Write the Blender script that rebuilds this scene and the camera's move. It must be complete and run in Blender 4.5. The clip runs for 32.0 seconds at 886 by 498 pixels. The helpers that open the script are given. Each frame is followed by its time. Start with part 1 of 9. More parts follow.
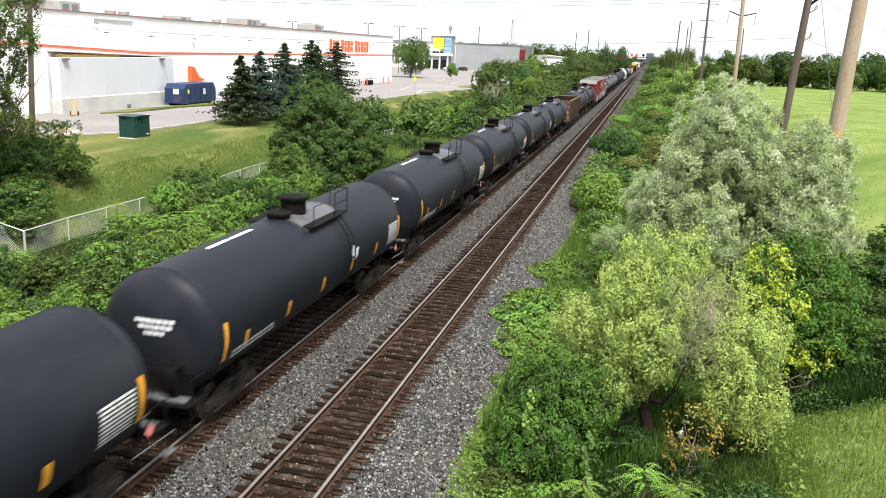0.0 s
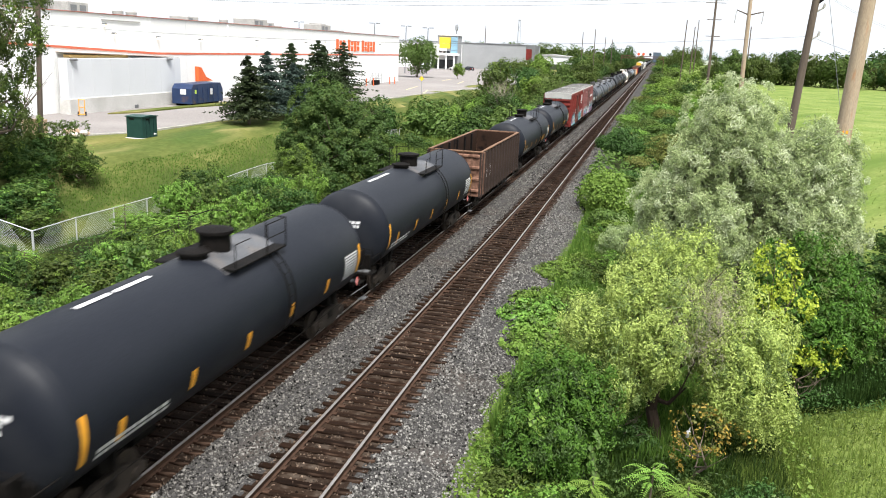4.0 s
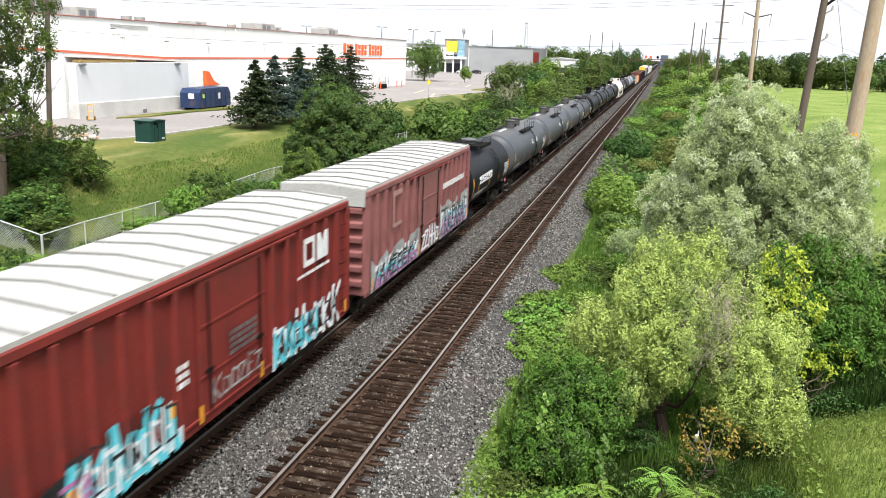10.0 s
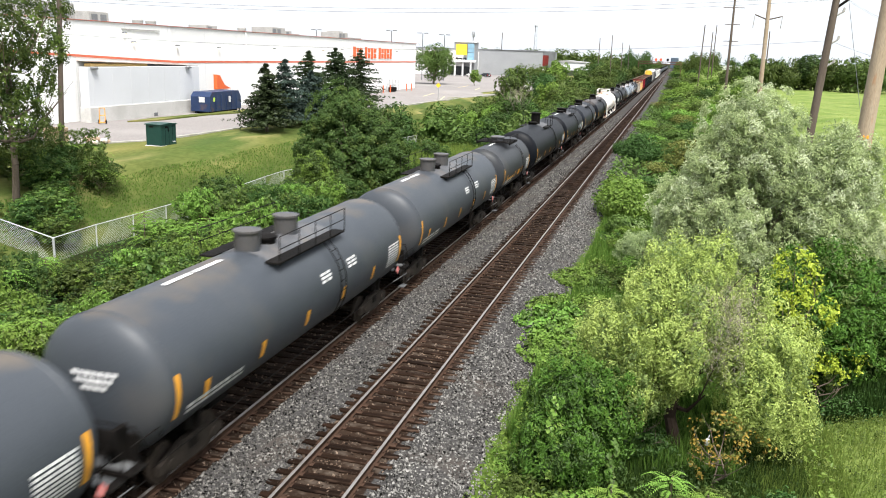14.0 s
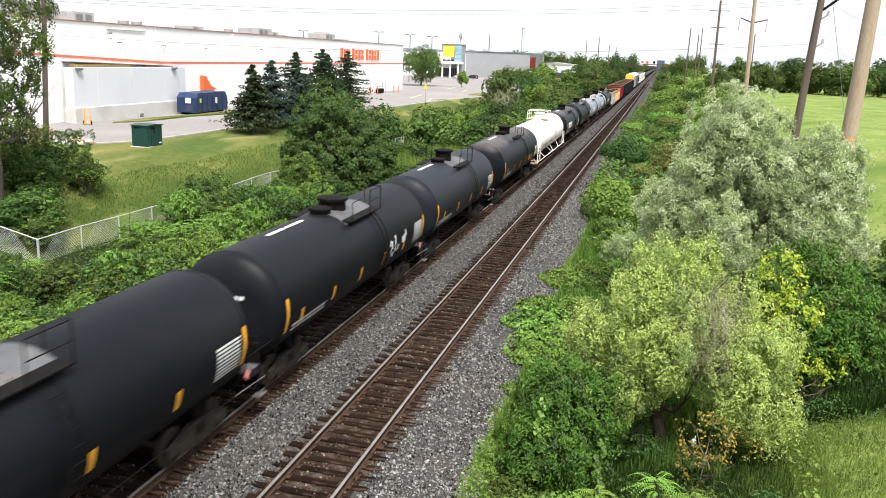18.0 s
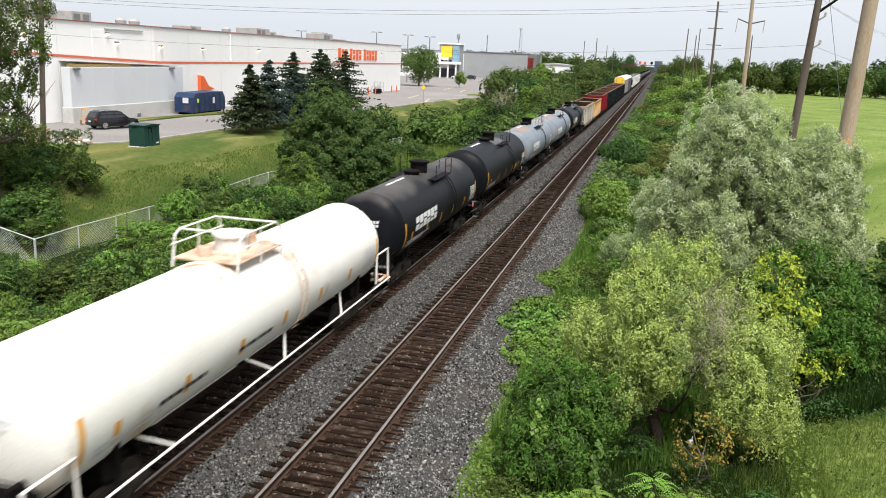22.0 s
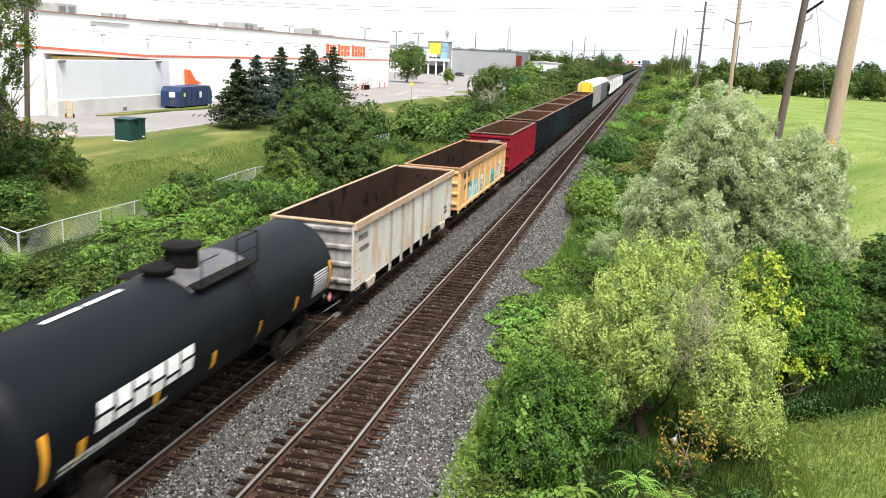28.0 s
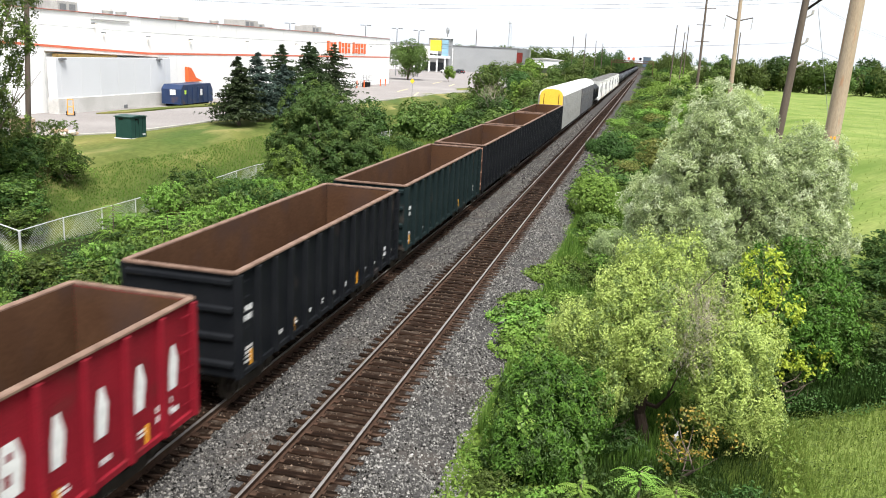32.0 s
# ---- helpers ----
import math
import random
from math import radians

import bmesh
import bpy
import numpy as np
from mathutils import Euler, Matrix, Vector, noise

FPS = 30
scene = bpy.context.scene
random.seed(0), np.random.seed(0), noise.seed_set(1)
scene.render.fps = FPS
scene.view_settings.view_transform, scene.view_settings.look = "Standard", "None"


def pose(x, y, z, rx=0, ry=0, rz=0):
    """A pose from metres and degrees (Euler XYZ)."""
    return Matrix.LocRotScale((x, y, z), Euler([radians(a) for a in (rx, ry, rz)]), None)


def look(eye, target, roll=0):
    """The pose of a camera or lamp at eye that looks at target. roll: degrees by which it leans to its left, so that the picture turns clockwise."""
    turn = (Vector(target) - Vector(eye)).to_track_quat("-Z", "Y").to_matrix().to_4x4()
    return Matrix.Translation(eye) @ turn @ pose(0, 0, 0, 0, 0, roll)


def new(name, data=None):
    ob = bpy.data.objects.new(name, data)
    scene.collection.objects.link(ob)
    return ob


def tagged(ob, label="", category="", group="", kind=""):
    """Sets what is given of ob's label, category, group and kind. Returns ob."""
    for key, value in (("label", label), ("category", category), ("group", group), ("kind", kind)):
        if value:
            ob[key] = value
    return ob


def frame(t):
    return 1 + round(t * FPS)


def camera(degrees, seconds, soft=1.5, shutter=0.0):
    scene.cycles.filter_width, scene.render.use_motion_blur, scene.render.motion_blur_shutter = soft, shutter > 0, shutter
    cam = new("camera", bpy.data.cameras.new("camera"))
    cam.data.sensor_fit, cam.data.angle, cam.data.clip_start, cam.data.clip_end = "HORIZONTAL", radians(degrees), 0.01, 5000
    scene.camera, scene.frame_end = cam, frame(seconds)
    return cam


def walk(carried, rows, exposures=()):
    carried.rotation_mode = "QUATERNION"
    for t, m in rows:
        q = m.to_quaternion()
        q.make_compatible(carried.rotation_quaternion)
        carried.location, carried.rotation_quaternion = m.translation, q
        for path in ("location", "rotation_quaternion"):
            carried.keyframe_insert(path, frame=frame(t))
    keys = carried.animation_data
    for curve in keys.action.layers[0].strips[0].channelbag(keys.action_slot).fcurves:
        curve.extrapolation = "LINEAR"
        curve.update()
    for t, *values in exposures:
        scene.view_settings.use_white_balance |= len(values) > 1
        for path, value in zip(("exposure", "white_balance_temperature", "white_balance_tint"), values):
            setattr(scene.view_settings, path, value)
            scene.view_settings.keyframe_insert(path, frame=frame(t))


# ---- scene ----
cam = camera(57.81, 32.0, soft=1.0, shutter=0.4)
PATH = [
    (0, pose(0, 0, 9.546, 75.947, -2.462, 14.211)), (0.5, pose(0, 0, 9.546, 75.882, -2.420, 14.238)), (1, pose(0, 0, 9.546, 75.771, -2.395, 14.257)), (1.5, pose(0, 0, 9.546, 75.732, -2.398, 14.293)),
    (2, pose(0, 0, 9.546, 75.707, -2.380, 14.346)), (2.5, pose(0, 0, 9.546, 75.644, -2.369, 14.406)), (3, pose(0, 0, 9.546, 75.669, -2.377, 14.472)), (3.5, pose(0, 0, 9.546, 75.739, -2.354, 14.562)),
    (5.5, pose(0, 0, 9.546, 76.435, -2.321, 14.884)), (6, pose(0, 0, 9.546, 76.441, -2.349, 14.920)), (6.5, pose(0, 0, 9.546, 76.424, -2.307, 14.987)), (7, pose(0, 0, 9.546, 76.379, -2.234, 15.035)),
    (7.5, pose(0, 0, 9.546, 76.287, -2.187, 15.072)), (8, pose(0, 0, 9.546, 76.093, -2.215, 15.122)), (8.5, pose(0, 0, 9.546, 75.912, -2.207, 15.164)), (9, pose(0, 0, 9.546, 75.968, -2.199, 15.258)),
    (9.5, pose(0, 0, 9.546, 76.053, -2.121, 15.274)), (10, pose(0, 0, 9.546, 76.128, -2.120, 15.148)), (10.5, pose(0, 0, 9.546, 76.175, -2.152, 15.096)), (11, pose(0, 0, 9.546, 76.176, -2.129, 15.163)),
    (11.5, pose(0, 0, 9.546, 76.083, -2.089, 15.301)), (12, pose(0, 0, 9.546, 76.034, -2.064, 15.379)), (12.5, pose(0, 0, 9.546, 76.099, -2.086, 15.440)), (13, pose(0, 0, 9.546, 76.137, -2.055, 15.537)),
    (13.5, pose(0, 0, 9.546, 76.196, -2.035, 15.684)), (14, pose(0, 0, 9.546, 76.319, -1.982, 15.813)), (14.5, pose(0, 0, 9.546, 76.357, -1.916, 15.821)), (16.5, pose(0, 0, 9.546, 76.310, -2.044, 15.569)),
    (17, pose(0, 0, 9.546, 76.378, -2.037, 15.472)), (17.5, pose(0, 0, 9.546, 76.470, -2.145, 15.176)), (18, pose(0, 0, 9.546, 76.466, -2.195, 14.936)), (18.5, pose(0, 0, 9.546, 76.346, -2.203, 14.973)),
    (19, pose(0, 0, 9.546, 76.140, -2.108, 15.092)), (19.5, pose(0, 0, 9.546, 76.053, -2.114, 15.094)), (20, pose(0, 0, 9.546, 76.159, -2.232, 14.969)), (20.5, pose(0, 0, 9.546, 76.166, -2.273, 14.858)),
    (21, pose(0, 0, 9.546, 76.177, -2.256, 14.816)), (21.5, pose(0, 0, 9.546, 76.363, -2.180, 14.706)), (22, pose(0, 0, 9.546, 76.497, -2.298, 14.782)), (22.5, pose(0, 0, 9.546, 76.568, -2.506, 14.927)),
    (23, pose(0, 0, 9.546, 76.600, -2.484, 14.895)), (23.5, pose(0, 0, 9.546, 76.603, -2.469, 14.784)), (24, pose(0, 0, 9.546, 76.525, -2.519, 14.631)), (24.5, pose(0, 0, 9.546, 76.355, -2.697, 14.290)),
    (25, pose(0, 0, 9.546, 76.257, -2.789, 14.010)), (25.5, pose(0, 0, 9.546, 76.195, -2.867, 13.887)), (27.5, pose(0, 0, 9.546, 76.328, -2.974, 13.739)), (28, pose(0, 0, 9.546, 76.321, -2.939, 13.976)),
    (28.5, pose(0, 0, 9.546, 76.325, -2.790, 14.199)), (29, pose(0, 0, 9.546, 76.473, -2.720, 14.271)), (29.5, pose(0, 0, 9.546, 76.708, -2.707, 14.206)), (30, pose(0, 0, 9.546, 76.627, -2.651, 14.260)),
    (30.5, pose(0, 0, 9.546, 76.521, -2.792, 14.211)), (31, pose(0, 0, 9.546, 76.418, -2.871, 14.092)), (31.5, pose(0, 0, 9.546, 76.269, -2.831, 14.090)), (32, pose(0, 0, 9.546, 76.120, -2.844, 14.027)),
]
EXPOSURE = 1.08
walk(cam, PATH, exposures=[(0, EXPOSURE), (20.9, EXPOSURE), (21.5, EXPOSURE - 0.15), (22.1, EXPOSURE - 0.45), (22.5, EXPOSURE - 0.45), (23.0, EXPOSURE), (32, EXPOSURE)])

# ---- world and sun ----
SUN_ELEVATION, SUN_AZIMUTH = 62.0, 148.0   # degrees above the horizon, clockwise from the track's far end
world = bpy.data.worlds.new("overcast_sky")
scene.world = world
world.use_nodes = True
wn, wl = world.node_tree.nodes, world.node_tree.links
sky = wn.new("ShaderNodeTexSky")
sky.sky_type = "NISHITA"
sky.sun_disc = False
sky.sun_elevation, sky.sun_rotation = radians(SUN_ELEVATION), radians(SUN_AZIMUTH)
sky.air_density, sky.dust_density, sky.ozone_density = 1.0, 4.0, 1.0
veil = wn.new("ShaderNodeHueSaturation")
veil.inputs["Saturation"].default_value = 0.25
wl.new(sky.outputs["Color"], veil.inputs["Color"])
# a white cloud deck over the clear sky
deck = wn.new("ShaderNodeMix")
deck.data_type = "RGBA"
deck.inputs[0].default_value = 0.72
deck.inputs[7].default_value = (6.9, 7.3, 7.9, 1)
wl.new(veil.outputs["Color"], deck.inputs[6])
wl.new(deck.outputs[2], wn["Background"].inputs["Color"])
wn["Background"].inputs["Strength"].default_value = 0.094

sun_data = bpy.data.lights.new("sun", "SUN")
sun_data.energy, sun_data.angle, sun_data.color = 4.3, radians(24), (1.0, 0.97, 0.92)
sun = new("sun", sun_data)
el, az = radians(SUN_ELEVATION), radians(SUN_AZIMUTH)
toward = Vector((math.sin(az) * math.cos(el), math.cos(az) * math.cos(el), math.sin(el)))
sun.matrix_world = look(toward * 300, (0, 0, 0))

# ---- materials ----
MATS = {}


def surface(name, base, other=None, rough=0.6, metal=0.0, scale=1.5, fine=25.0, bump=0.1, stain=None, stain_scale=0.6,
            stain_edge=(0.52, 0.72), spec=0.2, coords="Object", stretch=(1, 1, 1), island=0.0, objvar=0.0):
    """A worn surface: two scales of noise between two colours, stains of a third colour, fine relief."""
    if name in MATS:
        return MATS[name]
    m = bpy.data.materials.new(name)
    m.use_nodes = True
    n, l = m.node_tree.nodes, m.node_tree.links
    bsdf = n["Principled BSDF"]
    tc = n.new("ShaderNodeTexCoord")
    mp = n.new("ShaderNodeMapping")
    mp.inputs["Scale"].default_value = stretch
    l.new(tc.outputs[coords], mp.inputs["Vector"])

    def noise_at(sc, detail=4.0):
        t = n.new("ShaderNodeTexNoise")
        t.inputs["Scale"].default_value, t.inputs["Detail"].default_value = sc, detail
        l.new(mp.outputs["Vector"], t.inputs["Vector"])
        return t.outputs["Fac"]

    def mix(fac, a, b):
        x = n.new("ShaderNodeMix")
        x.data_type = "RGBA"
        for sock, v in ((x.inputs[0], fac), (x.inputs[6], a), (x.inputs[7], b)):
            if isinstance(v, (tuple, float)):
                sock.default_value = (*v, 1) if isinstance(v, tuple) else v
            else:
                l.new(v, sock)
        return x.outputs[2]

    def ramp(v, lo, hi):
        r = n.new("ShaderNodeMapRange")
        l.new(v, r.inputs["Value"])
        r.inputs["From Min"].default_value, r.inputs["From Max"].default_value = lo, hi
        return r.outputs["Result"]

    other = other or tuple(c * 0.72 for c in base)
    col = mix(ramp(noise_at(scale), 0.3, 0.7), base, other)
    f = noise_at(fine, 3.0)
    dark = mix(ramp(f, 0.35, 0.75), (1.0, 1.0, 1.0), (0.72, 0.72, 0.72))
    mul = n.new("ShaderNodeMix")
    mul.data_type, mul.blend_type = "RGBA", "MULTIPLY"
    mul.inputs[0].default_value = 1.0
    l.new(col, mul.inputs[6])
    l.new(dark, mul.inputs[7])
    col = mul.outputs[2]
    if stain:
        col = mix(ramp(noise_at(stain_scale, 8.0), *stain_edge), col, stain)
    for amount, node, out in ((island, "ShaderNodeNewGeometry", "Random Per Island"), (objvar, "ShaderNodeObjectInfo", "Random")):
        if amount:
            g = n.new(node)
            hs = n.new("ShaderNodeHueSaturation")
            mr = n.new("ShaderNodeMapRange")
            l.new(g.outputs[out], mr.inputs["Value"])
            mr.inputs["To Min"].default_value, mr.inputs["To Max"].default_value = 1 - amount, 1 + amount
            l.new(mr.outputs["Result"], hs.inputs["Value"])
            l.new(col, hs.inputs["Color"])
            col = hs.outputs["Color"]
    l.new(col, bsdf.inputs["Base Color"])
    rr = n.new("ShaderNodeMapRange")
    l.new(f, rr.inputs["Value"])
    rr.inputs["To Min"].default_value, rr.inputs["To Max"].default_value = max(0.05, rough - 0.12), min(1, rough + 0.12)
    l.new(rr.outputs["Result"], bsdf.inputs["Roughness"])
    bsdf.inputs["Metallic"].default_value = metal
    bsdf.inputs["Specular IOR Level"].default_value = spec
    if bump:
        b = n.new("ShaderNodeBump")
        b.inputs["Strength"].default_value, b.inputs["Distance"].default_value = bump, 0.02
        l.new(f, b.inputs["Height"])
        l.new(b.outputs["Normal"], bsdf.inputs["Normal"])
    MATS[name] = m
    return m


def leaf(name, base, other, light=0.25, vary=0.2):
    """Leaves: colour varies leaf by leaf and plant by plant; some light passes through."""
    if name in MATS:
        return MATS[name]
    m = bpy.data.materials.new(name)
    m.use_nodes = True
    n, l = m.node_tree.nodes, m.node_tree.links
    n.remove(n["Principled BSDF"])
    geo, info = n.new("ShaderNodeNewGeometry"), n.new("ShaderNodeObjectInfo")
    mixc = n.new("ShaderNodeMix")
    mixc.data_type = "RGBA"
    mixc.inputs[6].default_value, mixc.inputs[7].default_value = (*base, 1), (*other, 1)
    l.new(geo.outputs["Random Per Island"], mixc.inputs[0])
    hs = n.new("ShaderNodeHueSaturation")
    for src, lo, hi, sock in ((info.outputs["Random"], 1 - vary, 1 + vary, "Value"), (info.outputs["Random"], 0.485, 0.515, "Hue")):
        mr = n.new("ShaderNodeMapRange")
        mr.inputs["To Min"].default_value, mr.inputs["To Max"].default_value = lo, hi
        l.new(src, mr.inputs["Value"])
        l.new(mr.outputs["Result"], hs.inputs[sock])
    l.new(mixc.outputs[2], hs.inputs["Color"])
    d, t, g = n.new("ShaderNodeBsdfDiffuse"), n.new("ShaderNodeBsdfTranslucent"), n.new("ShaderNodeBsdfGlossy")
    g.inputs["Roughness"].default_value = 0.45
    a, b = n.new("ShaderNodeMixShader"), n.new("ShaderNodeMixShader")
    a.inputs[0].default_value, b.inputs[0].default_value = light, 0.012
    l.new(hs.outputs["Color"], d.inputs["Color"])
    l.new(hs.outputs["Color"], t.inputs["Color"])
    l.new(d.outputs[0], a.inputs[1])
    l.new(t.outputs[0], a.inputs[2])
    l.new(a.outputs[0], b.inputs[1])
    l.new(g.outputs[0], b.inputs[2])
    l.new(b.outputs[0], n["Material Output"].inputs["Surface"])
    MATS[name] = m
    return m


# tank cars and wagons
TANK_DARK = surface("charcoal_tank_paint", (0.009, 0.0108, 0.0158), (0.0118, 0.0136, 0.0188), 0.5, spec=0.13, scale=0.7, fine=40, bump=0.03, stain=(0.019, 0.0205, 0.0245), stain_scale=0.5, stretch=(1, 0.35, 1))
TANK_BLACK = surface("black_tank_paint", (0.0043, 0.0051, 0.0074), (0.006, 0.0069, 0.0094), 0.48, spec=0.1, scale=0.7, fine=40, bump=0.03, stain=(0.0098, 0.0104, 0.0125), stain_scale=0.5, stretch=(1, 0.35, 1))
TANK_SLATE = surface("slate_grey_tank_paint", (0.024, 0.0265, 0.031), (0.031, 0.033, 0.037), 0.48, spec=0.2, scale=0.6, fine=40, bump=0.03, stain=(0.05, 0.043, 0.036), stain_scale=0.35, stain_edge=(0.6, 0.8))
TANK_GREY = surface("grey_tank_paint", (0.037, 0.043, 0.053), (0.046, 0.052, 0.061), 0.5, spec=0.3, scale=0.6, fine=40, bump=0.03, stain=(0.062, 0.06, 0.06), stain_scale=0.35, stain_edge=(0.6, 0.8))
TANK_LIGHT = surface("light_grey_tank_paint", (0.15, 0.178, 0.215), (0.185, 0.215, 0.25), 0.45, scale=0.6, fine=40, bump=0.03, stain=(0.2, 0.19, 0.18), stain_scale=0.35, stain_edge=(0.6, 0.76))


def crown_rust(mat, z_from, z_to, rust, lo, hi):
    """Adds rust streaks over the crown of a tank's paint."""
    n, l = mat.node_tree.nodes, mat.node_tree.links
    bsdf = n["Principled BSDF"]
    src = bsdf.inputs["Base Color"].links[0].from_socket
    tc, sep = n.new("ShaderNodeTexCoord"), n.new("ShaderNodeSeparateXYZ")
    l.new(tc.outputs["Object"], sep.inputs[0])
    mr = n.new("ShaderNodeMapRange")
    mr.inputs["From Min"].default_value, mr.inputs["From Max"].default_value = z_from, z_to
    mr.inputs["To Min"].default_value, mr.inputs["To Max"].default_value = -0.2, 0.3
    l.new(sep.outputs["Z"], mr.inputs["Value"])
    t = n.new("ShaderNodeTexNoise")
    t.inputs["Scale"].default_value, t.inputs["Detail"].default_value = 0.45, 6.0
    l.new(tc.outputs["Object"], t.inputs["Vector"])
    add = n.new("ShaderNodeMath")
    l.new(t.outputs["Fac"], add.inputs[0])
    l.new(mr.outputs["Result"], add.inputs[1])
    r = n.new("ShaderNodeMapRange")
    r.inputs["From Min"].default_value, r.inputs["From Max"].default_value = lo, hi
    l.new(add.outputs[0], r.inputs["Value"])
    x = n.new("ShaderNodeMix")
    x.data_type = "RGBA"
    l.new(r.outputs["Result"], x.inputs[0])
    l.new(src, x.inputs[6])
    x.inputs[7].default_value = (*rust, 1)
    l.new(x.outputs[2], bsdf.inputs["Base Color"])


TANK_DUSTY = surface("dusty_black_tank_paint", (0.0043, 0.0051, 0.0074), (0.006, 0.0069, 0.0094), 0.48, spec=0.1, scale=0.7, fine=40, bump=0.03, stain=(0.0098, 0.0104, 0.0125), stain_scale=0.5, stretch=(1, 0.35, 1))
crown_rust(TANK_DUSTY, 3.3, 4.05, (0.085, 0.075, 0.072), 0.5, 0.95)
crown_rust(TANK_LIGHT, 2.9, 4.05, (0.3, 0.17, 0.085), 0.7, 0.98)
crown_rust(TANK_GREY, 3.3, 4.1, (0.1, 0.08, 0.06), 0.74, 1.0)
TANK_WHITE = surface("white_tank_paint", (0.78, 0.76, 0.72), (0.7, 0.67, 0.62), 0.5, scale=0.6, fine=40, bump=0.03, stain=(0.42, 0.25, 0.14), stain_scale=0.45, stain_edge=(0.64, 0.78))
WHITE_RUST = surface("white_paint_with_rust_stains", (0.78, 0.76, 0.72), (0.68, 0.62, 0.54), 0.6, scale=1.2, fine=20, bump=0.05, stain=(0.4, 0.22, 0.12), stain_scale=1.1, stain_edge=(0.52, 0.62))
RUSTY_WHITE = surface("rust_streaked_white_steel", (0.62, 0.5, 0.4), (0.5, 0.34, 0.24), 0.7, scale=3, fine=20, bump=0.1, stain=(0.3, 0.14, 0.07), stain_scale=2.2)
STEEL_BLACK = surface("grimy_black_steel", (0.004725, 0.004462, 0.004462), (0.0105, 0.008925, 0.007875), 0.7, scale=3, fine=30, bump=0.2, spec=0.06)
STEEL_RAIL = surface("polished_rail_head", (0.4, 0.375, 0.355), (0.31, 0.28, 0.26), 0.4, metal=0.75, scale=2, fine=60, bump=0.02)
RAIL_RUST = surface("rusty_rail_web", (0.035, 0.021, 0.015), (0.065, 0.038, 0.026), 0.85, scale=4, fine=40, bump=0.2, spec=0.06)
WHEEL_RUST = surface("brown_wheel_steel", (0.05, 0.038, 0.03), (0.03, 0.024, 0.02), 0.65, scale=3, fine=25, bump=0.2, spec=0.15)
TRUCK_STEEL = surface("dusty_brown_bogie_steel", (0.02, 0.017, 0.0145), (0.036, 0.029, 0.024), 0.75, scale=3, fine=30, bump=0.2, spec=0.1)
WALK_GREY = surface("pale_worn_top_plate", (0.1, 0.103, 0.112), (0.062, 0.064, 0.07), 0.6, scale=1.4, fine=30, bump=0.1, stain=(0.12, 0.105, 0.095), stain_scale=0.9)
YELLOW = surface("yellow_reflector", (0.75, 0.36, 0.035), (0.68, 0.3, 0.03), 0.4, scale=4, fine=50, bump=0.02)
WHITE_MARK = surface("white_stencil_paint", (0.7, 0.7, 0.7), (0.55, 0.55, 0.56), 0.55, scale=6, fine=50, bump=0.02)
ORANGE_MARK = surface("orange_stencil_paint", (0.8, 0.42, 0.05), (0.7, 0.34, 0.04), 0.5, scale=6, fine=50, bump=0.02)
RED_MARK = surface("red_placard", (0.7, 0.1, 0.09), (0.6, 0.35, 0.33), 0.5, scale=9, fine=50, bump=0.02)
BOX_RED = surface("oxide_red_wagon_paint", (0.172, 0.0285, 0.0235), (0.13, 0.0225, 0.0195), 0.6, scale=0.8, fine=30, bump=0.08, stain=(0.09, 0.026, 0.021), stain_scale=0.8, spec=0.1)
BOX_FADED = surface("faded_maroon_wagon_paint", (0.2203, 0.08925, 0.08427), (0.1744, 0.06742, 0.06543), 0.65, scale=0.8, fine=30, bump=0.08, stain=(0.12, 0.055, 0.05), stain_scale=0.8)
ROOF_WHITE = surface("white_wagon_roof", (0.42, 0.42, 0.405), (0.33, 0.33, 0.315), 0.55, scale=0.9, fine=25, bump=0.06, stain=(0.24, 0.225, 0.2), stain_scale=0.8, stain_edge=(0.55, 0.8), stretch=(0.4, 2.2, 1))
GON_BROWN = surface("brown_black_gondola_paint", (0.03375, 0.0255, 0.0225), (0.04875, 0.03375, 0.0285), 0.65, scale=0.9, fine=25, bump=0.1, stain=(0.14, 0.065, 0.04), stain_scale=0.7, stain_edge=(0.58, 0.75), spec=0.06)
GON_BLACK = surface("black_gondola_paint", (0.006, 0.007, 0.009), (0.012, 0.013, 0.015), 0.55, scale=0.9, fine=25, bump=0.1, stain=(0.06, 0.045, 0.04), stain_scale=0.7, stain_edge=(0.6, 0.8), spec=0.06)
GON_GREEN = surface("dark_green_gondola_paint", (0.008, 0.015, 0.016), (0.013, 0.021, 0.022), 0.55, scale=0.9, fine=25, bump=0.1, stain=(0.07, 0.05, 0.04), stain_scale=0.7, stain_edge=(0.6, 0.8), spec=0.06)
GON_RED = surface("crimson_gondola_paint", (0.19, 0.0095, 0.018), (0.14, 0.008, 0.015), 0.55, scale=0.9, fine=25, bump=0.1, stain=(0.1, 0.018, 0.018), stain_scale=0.9, stain_edge=(0.6, 0.8), spec=0.12)
GON_WHITE = surface("dirty_cream_gondola_paint", (0.6, 0.585, 0.54), (0.47, 0.44, 0.38), 0.65, scale=0.9, fine=25, bump=0.1, stain=(0.38, 0.25, 0.14), stain_scale=1.1, stain_edge=(0.54, 0.74), stretch=(1, 1, 0.3))
GON_WHITE_END = surface("grimy_white_end_paint", (0.34, 0.33, 0.31), (0.22, 0.2, 0.185), 0.7, scale=1.6, fine=20, bump=0.1, stain=(0.06, 0.048, 0.042), stain_scale=1.3, stain_edge=(0.46, 0.68), stretch=(1, 1, 0.35))
